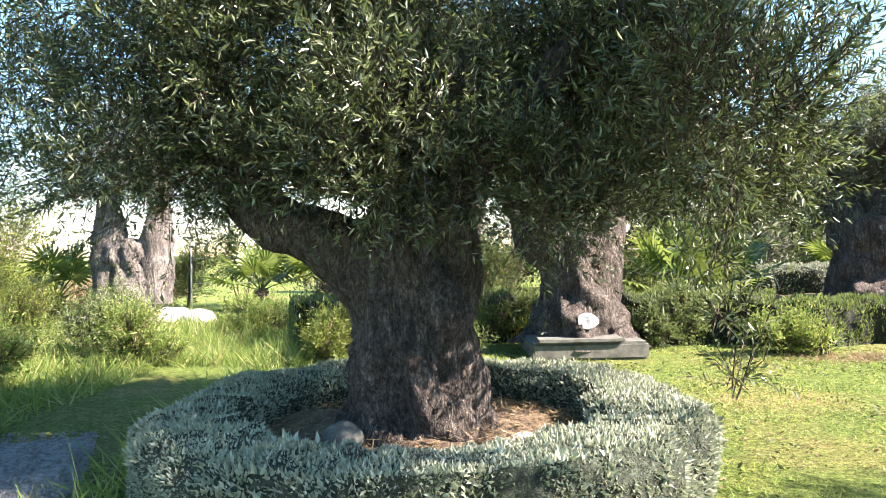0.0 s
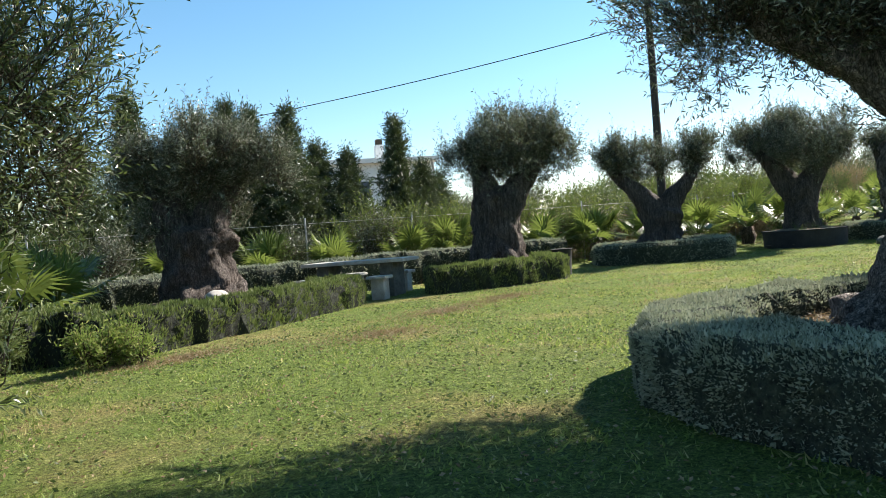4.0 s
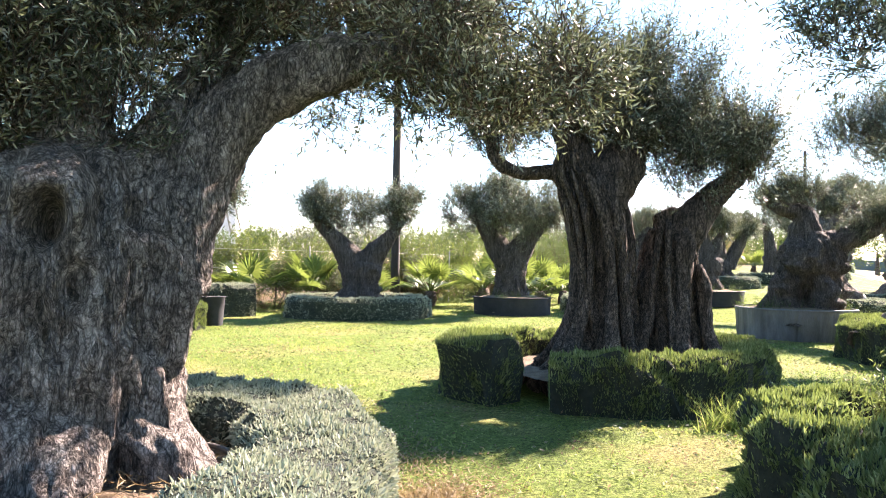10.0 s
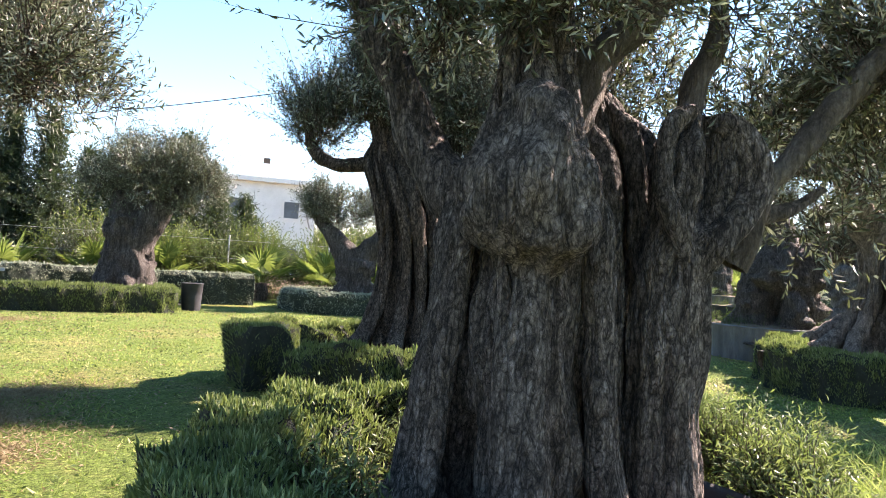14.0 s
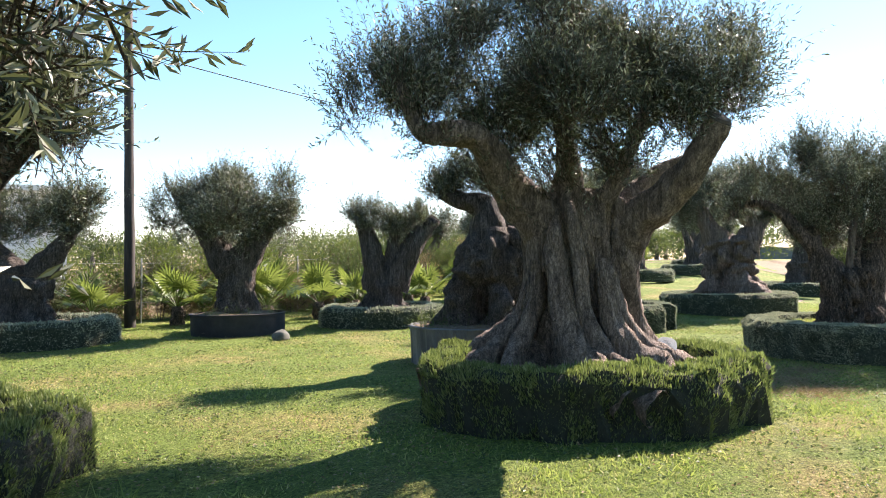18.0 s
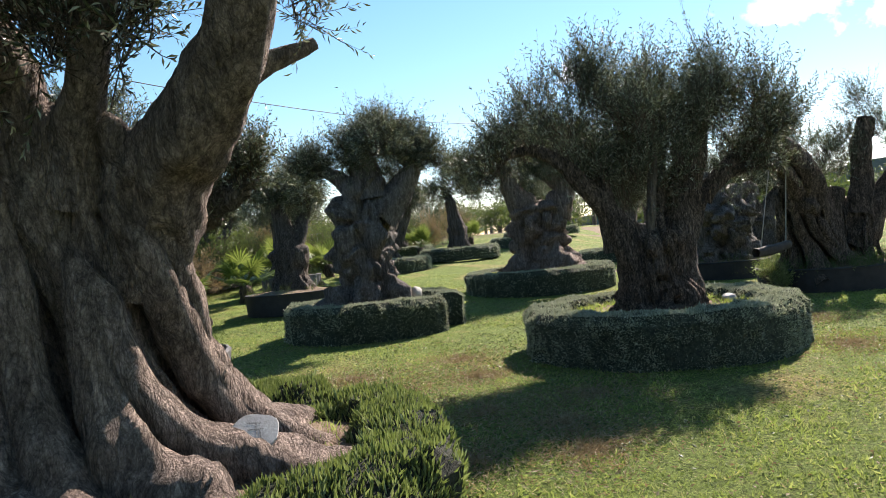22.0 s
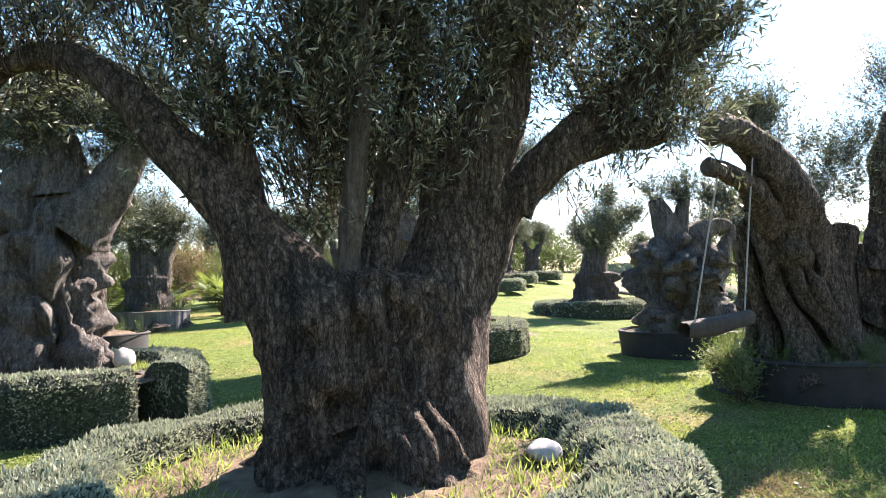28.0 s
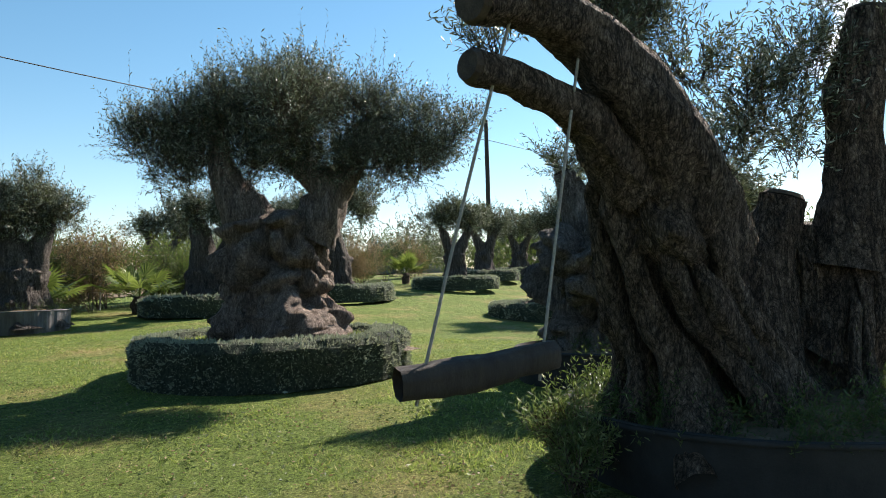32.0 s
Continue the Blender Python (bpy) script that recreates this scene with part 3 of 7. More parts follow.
def strip(name, pts, width, material, label, lift=0.006, seed=0):
    p = polyline(pts, 0.5)
    d = unit(np.gradient(p, axis=0))
    nr = np.stack([-d[:, 1], d[:, 0]], -1)
    k = np.linspace(-0.5, 0.5, 9)
    edge = 1 + 0.12 * lump(np.stack([p[:, 0], p[:, 1], 0 * p[:, 0]], -1), 0.9, seed)
    xy = p[:, None] + nr[:, None] * (k[None, :, None] * width * edge[:, None, None])
    z = ground_z(xy[..., 0], xy[..., 1]) + lift + 0.02
    z[:, 0] = z[:, -1] = z[:, 0] - 0.05
    v = np.concatenate([xy, z[..., None]], -1)
    n, m = v.shape[:2]
    i, j = np.arange(n - 1)[:, None] * m, np.arange(m - 1)[None]
    f = np.stack([i + j, i + m + j, i + m + j + 1, i + j + 1], -1).reshape(-1, 4)
    return tagged(mesh_np(name, v.reshape(-1, 3), f, material, None, True), label, "road", kind="structure")


strip("road", [(20, -14.2), (34, -16.2), (44, -18.3), (60, -22), (110, -34), (200, -52)], 6.5, M_ROAD, "pale dusty gravel road beside the lawn", seed=3)
strip("pavement", [(-2.2, 0.4), (-2.2, 2.0), (-2.3, 3.4), (-2.8, 4.8)], 0.95, M_PATH, "grey gravel garden path edged by weeds", seed=5)
rg = np.random.default_rng(58)
pn = 1400
pc = np.stack([rg.uniform(-3.1, -1.8, pn), rg.uniform(2.2, 5.0, pn)], -1)
pc = pc[np.abs(pc[:, 0] + 2.3 + 0.36 * np.clip(pc[:, 1] - 3.4, 0, 2)) < 0.46]
ps = rg.uniform(0.008, 0.024, (len(pc), 1, 1)) * rg.uniform(0.7, 1.3, (len(pc), 1, 3))
octa = np.array([(1, 0, 0), (0, 1, 0), (-1, 0, 0), (0, -1, 0), (0, 0, 0.8), (0, 0, -0.8)])
pv = octa[None] * ps + np.concatenate([pc, np.full((len(pc), 1), 0.03)], -1)[:, None]
pf = np.arange(len(pc))[:, None, None] * 6 + np.array([(0, 1, 4), (1, 2, 4), (2, 3, 4), (3, 0, 4), (1, 0, 5), (2, 1, 5), (3, 2, 5), (0, 3, 5)])[None]
tagged(mesh_np("gravel_stones", pv.reshape(-1, 3), pf.reshape(-1, 3), M_PATH), "loose grey gravel stones on the garden path", "gravel", kind="stuff")
field = grid_sheet("field", np.linspace(14, 160, 60), np.linspace(15, 120, 40), M_FIELD, lambda X, Y: ground_z(X, Y) + 0.035 + 0.02 * np.sin(X * 1.1))
tagged(field, "rough dry field of brown weeds behind the garden", "field", kind="structure")

field2 = grid_sheet("field", np.linspace(66, 500, 30), np.linspace(-13, 15, 12), M_FIELD, lambda X, Y: ground_z(X, Y) + 0.03)
tagged(field2, "flat brown and green farmland beyond the trees", "field", kind="structure")

# ---- olive trees ----


def strands(root, pts, many, turn, size, bark, seed):
    """Ribs of old wood that run up a trunk and out into its roots."""
    g = np.random.default_rng(seed)
    s = spline(pts, 12)
    for k in range(many):
        a0, drift, top = 2 * math.pi * (k + g.uniform(-0.45, 0.45)) / many, g.uniform(-0.26, 0.26), g.integers(6, 11)
        fat = size * g.uniform(0.5, 1.45)
        rows = []
        for i in range(top + 1):
            h = i / 11
            a = a0 - turn * h + drift * math.sin(5 * h + k)
            out = 1.0 + 0.6 * math.exp(-h * 8) * g.uniform(0.6, 1.2) - (0.12 if i == top else 0.0)
            rows.append((s[i, 0] + math.cos(a) * s[i, 3] * out, s[i, 1] + math.sin(a) * s[i, 3] * out, s[i, 2] - (0.06 if i == 0 else 0), s[i, 3] * fat * (0.45 if i == top else 1.0 + 0.15 * math.sin(7 * h + k))))
        gnarled("trunk_strand", rows, bark, root, seed + k, 20, 40, 0.1, 3, 0.6, 0.2, cap=False)


def olive(x, y, label, trunks, limbs, blobs, count, seed, leaf=0.055, per=16, twig=0.3, bark=None, up=0.55, z=0.0, droop=0.0, around=72, along=70, smooth=(), ribs=(), leafy=None, foliage=None):
    """An old olive tree. trunks: (points, options); limbs: rows of points; blobs: x, y, z, radius of the leaf masses. smooth: numbers of the limbs with young bark. ribs: (trunk number, how many, turn, size)."""
    root = thing("olive_tree", x, y, float(ground_z(x, y)) + z, label, "olive tree", "old olive trees")
    bark = bark or M_BARK
    for k, (pts, opt) in enumerate(trunks):
        if any(q[0] == k for q in ribs):
            pts = [(*q[:3], q[3] * 0.79) for q in pts]
        gnarled("trunk", pts, bark, root, seed + k, **{"around": around, "along": along, "flare": 0.55, **opt})
    for k, pts in enumerate(limbs):
        cut = pts[-1][3] > 0.085
        lb = gnarled("limb", pts, M_BARK_L if k in smooth else bark, root, seed + 20 + k, max(14, around // 3), max(16, along // 2), 0.07, 3, 1.0, 0.12)
        if cut:
            bm = bmesh.new()
            e, q = Vector(pts[-1][:3]), Vector(pts[-2][:3])
            bmesh.ops.create_cone(bm, cap_ends=True, segments=14, radius1=pts[-1][3] * 0.94, radius2=pts[-1][3] * 0.8, depth=0.03)
            bmesh.ops.transform(bm, matrix=Matrix.Translation(e + (e - q).normalized() * (pts[-1][3] * 0.12 + 0.004)) @ (e - q).to_track_quat("Z", "Y").to_matrix().to_4x4(), verts=bm.verts)
            part("cut_face", bm, M_CUT, lb, "dark sawn branch end")
    for k, (which, many, turn, size) in enumerate(ribs):
        strands(root, trunks[which][0], many, turn, size, bark, seed + 300 + 40 * k)
    extra = []
    for k, pts in enumerate(limbs):
        if (leafy is None or k in leafy) and pts[-1][3] < 0.135 and len(blobs) > 3:
            s = spline(pts, 9)[6:]
            extra += [(q[0], q[1], q[2] + 0.08, 0.22) for q in s]
    blobs = list(blobs) + extra
    if count:
        crown(blobs, count, root, seed + 50, leaf, per, twig, up, foliage, droop)
    return root


# the tree at the start, inside a silver ring hedge
olive(-0.15, 4.05, "ancient olive tree with drooping dense crown inside silver ring hedge",
      [([(0, 0, -0.1, 0.5), (0, 0, 0.15, 0.44), (0, 0, 0.6, 0.36), (0, 0, 1.0, 0.34), (0, 0, 1.35, 0.33), (0.02, 0, 1.55, 0.2)], dict(lobes=0.1, nlobe=6, rough=0.14, pits=((0.95, -60, 0.1, -0.09), (0.5, -110, 0.12, 0.06))))],
      [[(-0.1, 0, 0.9, 0.24), (-0.32, 0, 1.2, 0.22), (-0.57, 0, 1.35, 0.17), (-0.83, 0, 1.46, 0.15), (-1.07, 0, 1.75, 0.12), (-1.39, 0, 2.03, 0.07)],
       [(0.06, 0, 0.9, 0.28), (0.12, 0, 1.28, 0.24), (0.24, 0, 1.61, 0.16), (0.58, 0, 1.91, 0.12), (0.92, 0, 2.13, 0.07)],
       [(0, 0.1, 1.2, 0.2), (-0.02, 0.4, 1.62, 0.16), (-0.11, 0.5, 2.1, 0.13), (-0.26, 0.5, 2.6, 0.09)],
       # Limb reaching out of view, added with its leaf masses to shade the hedge
       [(0.3, 0, 1.7, 0.13), (0.9, -0.35, 2.3, 0.1), (1.7, -0.95, 2.8, 0.07), (2.5, -1.6, 3.0, 0.045), (3.1, -2.15, 3.05, 0.02)]],
      [(-1.55, 0, 2.0, 0.62), (-0.7, 0, 2.3, 0.72), (0.12, -0.6, 1.9, 0.5), (0.92, 0, 2.13, 0.69), (1.73, 0, 1.8, 0.56), (-2.4, 0.4, 2.2, 0.5), (2.1, 0, 2.0, 0.45), (0.15, 0, 2.9, 0.95), (-1.16, 0, 3.0, 0.9), (1.46, 0, 2.9, 0.9),
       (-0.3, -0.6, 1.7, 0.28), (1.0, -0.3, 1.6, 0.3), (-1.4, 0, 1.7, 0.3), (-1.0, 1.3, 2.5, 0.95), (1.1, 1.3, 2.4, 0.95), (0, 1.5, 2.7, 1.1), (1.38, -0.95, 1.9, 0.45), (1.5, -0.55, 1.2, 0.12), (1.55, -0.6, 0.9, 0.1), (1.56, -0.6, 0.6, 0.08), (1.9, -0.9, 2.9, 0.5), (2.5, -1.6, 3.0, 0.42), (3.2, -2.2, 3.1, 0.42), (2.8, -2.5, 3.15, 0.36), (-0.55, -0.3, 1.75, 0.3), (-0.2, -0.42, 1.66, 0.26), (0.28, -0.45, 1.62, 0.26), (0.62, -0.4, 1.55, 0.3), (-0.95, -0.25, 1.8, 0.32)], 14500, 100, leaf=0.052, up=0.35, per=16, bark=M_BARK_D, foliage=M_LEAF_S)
# the great tree with the burr and the plaque
olive(6.51, 0.34, "huge gnarled olive tree with hollow burrs and long bent limb",
      [([(-0.12, 0.12, -0.1, 0.98), (-0.1, 0.1, 0.12, 0.84), (-0.03, 0.02, 0.45, 0.68), (0.0, -0.03, 1.0, 0.61), (0.0, -0.06, 1.4, 0.63), (0.02, -0.05, 1.66, 0.54), (0.04, 0, 1.88, 0.3)],
        dict(lobes=0.09, nlobe=7, rough=0.11, flare=0.6, twist=0.6, knots=0.13, ridge=0.09, pits=((1.27, 208, 0.17, -0.2), (1.27, 207, 0.07, 0.12), (1.52, 232, 0.08, 0.36), (1.42, 186, 0.085, 0.28), (1.28, 187, 0.07, 0.16), (1.66, 236, 0.15, -0.12), (1.24, 246, 0.075, 0.11), (1.0, 200, 0.09, 0.1), (1.55, 275, 0.06, 0.12), (0.72, 188, 0.05, 0.09), (0.45, 225, 0.2, -0.06))))],
      [[(0.28, -0.3, 1.3, 0.34), (0.42, -0.4, 1.67, 0.25), (0.56, -0.5, 1.97, 0.2), (0.68, -0.64, 2.22, 0.18), (0.89, -0.88, 2.42, 0.165), (1.18, -1.24, 2.54, 0.14), (1.48, -1.6, 2.61, 0.08)],
       [(0.0, 0, 1.6, 0.33), (0.01, 0, 2.05, 0.24), (-0.11, 0.13, 2.46, 0.18), (-0.27, 0.33, 2.87, 0.1)], [(0.3, -0.2, 1.7, 0.25), (0.61, -0.3, 2.28, 0.16), (0.82, -0.4, 2.8, 0.1)], [(-0.2, 0.2, 1.7, 0.22), (-0.6, 0.6, 2.1, 0.15), (-1.0, 1.1, 2.4, 0.08)], [(-0.35, 0.3, 0.6, 0.3), (-0.6, 0.48, 0.34, 0.22), (-0.9, 0.68, 0.2, 0.15), (-1.3, 0.9, 0.06, 0.07)], [(-0.4, -0.05, 0.5, 0.28), (-0.72, -0.1, 0.28, 0.2), (-1.0, -0.1, 0.14, 0.12), (-1.3, -0.05, 0.02, 0.05)],
       [(-0.2, -0.4, 0.5, 0.25), (-0.38, -0.68, 0.27, 0.17), (-0.5, -0.95, 0.12, 0.1), (-0.55, -1.2, 0.0, 0.05)], [(0.15, -0.5, 0.5, 0.22), (0.25, -0.8, 0.26, 0.14), (0.4, -1.1, 0.12, 0.08), (0.5, -1.3, 0.0, 0.05)]],
      [(-0.54, 0.67, 2.4, 0.45), (-0.31, -0.1, 2.3, 0.32), (0.3, -0.3, 2.5, 0.39), (0.95, -0.5, 2.75, 0.3), (1.43, -1.8, 2.35, 0.36), (1.35, -2.2, 2.4, 0.28), (-0.27, 0.33, 3.0, 0.72), (0.48, -0.6, 3.2, 0.75), (1.23, -1.56, 3.0, 0.65),
       (0.74, 0.66, 3.1, 0.75), (1.69, -0.54, 3.1, 0.7), (-0.6, 1.6, 2.65, 0.5), (-0.94, -0.2, 2.45, 0.4), (-1.16, 1.24, 2.5, 0.36), (-0.86, 0.9, 2.4, 0.36), (-0.5, 0.5, 2.25, 0.25), (-0.3, 0.3, 2.0, 0.34), (0.1, -0.35, 2.05, 0.24), (-0.3, -0.05, 2.0, 0.26), (-0.6, 0.2, 2.1, 0.25), (1.6, -1.2, 2.5, 0.4), (1.9, -1.4, 2.3, 0.3)], 9000, 140, leaf=0.05, per=17, around=140, along=120, leafy=(1, 2, 3))
# the twin-stemmed tree
olive(12.3, -0.8, "old olive tree with two upright fluted stems",
      [([(-0.18, 0.26, 0.12, 0.56), (-0.17, 0.24, 0.48, 0.43), (-0.13, 0.2, 0.9, 0.34), (-0.13, 0.2, 1.4, 0.31), (-0.18, 0.27, 1.97, 0.32), (-0.3, 0.42, 2.45, 0.29), (-0.33, 0.48, 2.72, 0.18)], dict(lobes=0.2, nlobe=9, twist=0.3, ridge=0.035)),
       ([(0.3, -0.42, 0.12, 0.54), (0.3, -0.43, 0.48, 0.43), (0.32, -0.44, 0.9, 0.36), (0.33, -0.45, 1.31, 0.34), (0.36, -0.46, 1.77, 0.3), (0.3, -0.36, 2.0, 0.14)], dict(lobes=0.22, nlobe=9, twist=0.3, ridge=0.035))],
      [[(-0.15, 0.24, 2.1, 0.29), (0, 0.03, 2.6, 0.26), (0.07, -0.08, 2.9, 0.13), (0.18, -0.24, 3.4, 0.06)], [(-0.28, 0.47, 2.29, 0.16), (-0.42, 0.69, 2.41, 0.1), (-0.63, 1.02, 2.41, 0.08), (-0.77, 1.24, 2.58, 0.07), (-0.82, 1.32, 2.94, 0.04)],
       [(0.3, -0.47, 1.6, 0.26), (0.52, -0.8, 2.1, 0.17), (0.73, -1.13, 2.49, 0.1), (0.8, -1.24, 2.81, 0.05)], [(-0.28, 0.47, 2.6, 0.2), (-0.38, 0.63, 3.1, 0.12), (-0.4, 0.7, 3.5, 0.05)]],
      [(-0.07, 0.14, 3.3, 0.55), (-0.35, 0.58, 3.15, 0.5), (0.25, -0.35, 3.3, 0.53), (-0.24, 0.42, 3.5, 0.39), (0.11, -0.13, 3.6, 0.39), (-0.7, 1.13, 2.88, 0.33), (-0.8, 1.29, 3.0, 0.22), (0.63, -0.96, 2.6, 0.42), (0.8, -1.24, 2.5, 0.33), (0.38, -0.58, 2.3, 0.31), (0.49, -0.74, 2.8, 0.4), (0.42, 0.29, 2.9, 0.46), (0.3, -0.4, 2.7, 0.35), (0.0, 0.0, 2.9, 0.35), (0.7, -1.0, 2.95, 0.35), (-0.55, 0.85, 3.05, 0.35)], 5600, 180, up=0.85, twig=0.4, bark=M_BARK_B, ribs=((0, 13, 0.25, 0.19), (1, 13, -0.2, 0.19)))
# the broad hollow tree beside the path
olive(9.45, -4.3, "massive olive trunk with hanging burrs and deep hollows",
      [([(-0.36, -0.02, -0.1, 0.47), (-0.38, -0.03, 0.4, 0.38), (-0.4, -0.05, 0.95, 0.34), (-0.4, -0.07, 1.3, 0.31), (-0.38, -0.06, 1.6, 0.29), (-0.36, -0.08, 1.9, 0.25), (-0.35, -0.04, 2.3, 0.2), (-0.36, 0.02, 2.9, 0.15)], dict(lobes=0.1, nlobe=6, rough=0.12, twist=0.3, flare=0.5, pits=((0.42, 168, 0.1, 0.3), (0.62, 168, 0.07, 0.22)))),
       ([(0.17, -0.43, -0.1, 0.26), (0.13, -0.46, 0.4, 0.19), (0.09, -0.48, 0.9, 0.165), (0.08, -0.50, 1.25, 0.145), (0.09, -0.53, 1.44, 0.14), (0.14, -0.56, 1.63, 0.165), (0.16, -0.58, 1.84, 0.19), (0.17, -0.55, 2.02, 0.13)], dict(lobes=0.09, nlobe=6, rough=0.1, twist=0.2, flare=0.3, pits=((1.82, 240, 0.1, 0.17), (1.66, 244, 0.08, 0.14), (1.95, 236, 0.07, 0.12)))),
       ([(0.12, 0.02, -0.05, 0.5), (0.14, 0.02, 0.45, 0.42), (0.16, 0.02, 1.07, 0.38), (0.14, 0.05, 1.74, 0.36), (0.1, 0.1, 2.1, 0.3), (0.1, 0.12, 2.3, 0.16)], dict(lobes=0.22, nlobe=8, rough=0.1, twist=0.3, flare=0.3)),
       ([(-0.66, -0.28, 2.04, 0.05), (-0.66, -0.28, 1.96, 0.15), (-0.66, -0.27, 1.8, 0.24), (-0.65, -0.26, 1.6, 0.27), (-0.6, -0.24, 1.43, 0.19), (-0.55, -0.2, 1.3, 0.07)], dict(lobes=0.09, nlobe=5, rough=0.2, knots=0.16, twist=0.6, flare=0.0, around=90, along=70, pits=((1.86, 215, 0.08, 0.1),)))],
      [[(-0.2, -0.06, 1.95, 0.14), (-0.09, -0.2, 2.28, 0.085), (0.03, -0.33, 2.47, 0.07), (0.16, -0.41, 2.73, 0.06), (0.3, -0.5, 3.3, 0.04)], [(0.12, -0.52, 1.9, 0.06), (0.18, -0.52, 2.18, 0.056), (0.28, -0.57, 2.41, 0.05), (0.38, -0.54, 2.64, 0.04), (0.51, -0.54, 3.2, 0.02)],
       [(0.31, -0.67, 1.4, 0.07), (0.35, -0.72, 1.54, 0.06), (0.39, -0.77, 1.75, 0.05), (0.44, -0.83, 1.84, 0.05), (0.54, -0.94, 2.04, 0.056), (0.66, -1.07, 2.27, 0.052), (0.74, -1.17, 2.42, 0.045), (0.91, -1.29, 2.8, 0.02)], [(0.55, -0.93, 2.03, 0.045), (0.78, -1.06, 2.25, 0.033), (0.93, -1.14, 2.34, 0.02)],
       [(0.26, -0.49, 1.56, 0.08), (0.36, -0.59, 1.58, 0.06), (0.44, -0.67, 1.62, 0.05), (0.58, -0.74, 1.65, 0.04), (0.72, -0.81, 1.7, 0.03), (0.80, -0.90, 1.79, 0.02)], [(0.09, -0.55, 2.04, 0.04), (0.01, -0.56, 2.02, 0.042), (-0.05, -0.54, 1.97, 0.044), (-0.08, -0.52, 1.88, 0.046), (-0.08, -0.52, 1.7, 0.05), (-0.04, -0.56, 1.56, 0.05), (0.03, -0.57, 1.4, 0.048), (0.06, -0.53, 1.2, 0.04)],
       [(0.16, -0.65, 2.01, 0.05), (0.22, -0.73, 1.94, 0.06), (0.26, -0.77, 1.79, 0.068), (0.21, -0.74, 1.61, 0.068), (0.12, -0.67, 1.47, 0.06), (0.09, -0.59, 1.32, 0.055), (0.11, -0.51, 1.1, 0.05)], [(0.1, 0.15, 1.9, 0.2), (0.3, 0.5, 2.5, 0.14), (0.4, 0.8, 3.2, 0.08)], [(-0.35, 0.1, 1.5, 0.18), (-0.42, 0.46, 1.78, 0.12), (-0.5, 0.63, 2.16, 0.1), (-0.58, 0.76, 2.5, 0.09), (-0.7, 1.0, 3.2, 0.06)]],
      [(-0.7, 0.9, 3.1, 0.45), (-0.5, -0.3, 3.4, 0.45), (0.4, -0.3, 3.2, 0.4), (1.0, -1.0, 2.9, 0.36), (1.1, -0.5, 2.3, 0.34), (1.1, 0.3, 2.5, 0.4), (1.3, -0.9, 2.45, 0.3), (0.4, 1.0, 3.2, 0.6), (0.7, 0.4, 2.2, 0.4), (0, 0, 4.0, 0.7), (0.9, -0.6, 3.9, 0.6), (0.95, -0.4, 1.85, 0.22), (0.5, 0.2, 2.7, 0.4), (1.1, -1.5, 2.5, 0.2), (-0.6, -0.15, 2.5, 0.28), (-0.4, -0.45, 2.6, 0.25), (0.25, -0.6, 2.75, 0.2), (-0.75, 0.2, 2.3, 0.2), (-0.75, -0.3, 2.45, 0.26), (-0.9, 0.0, 2.5, 0.26), (-0.5, -0.6, 2.4, 0.2), (0.05, -0.75, 2.45, 0.16), (1.45, -1.2, 2.15, 0.26), (1.3, -1.0, 1.85, 0.22), (1.1, -0.8, 1.65, 0.18), (1.4, -1.05, 2.45, 0.26)], 4700, 220, leaf=0.058, per=17, bark=M_BARK_M, around=110, along=100, smooth=(0, 1, 2, 3, 4), leafy=(3, 7, 8), ribs=((0, 12, 0.2, 0.18), (2, 12, 0.2, 0.18)))
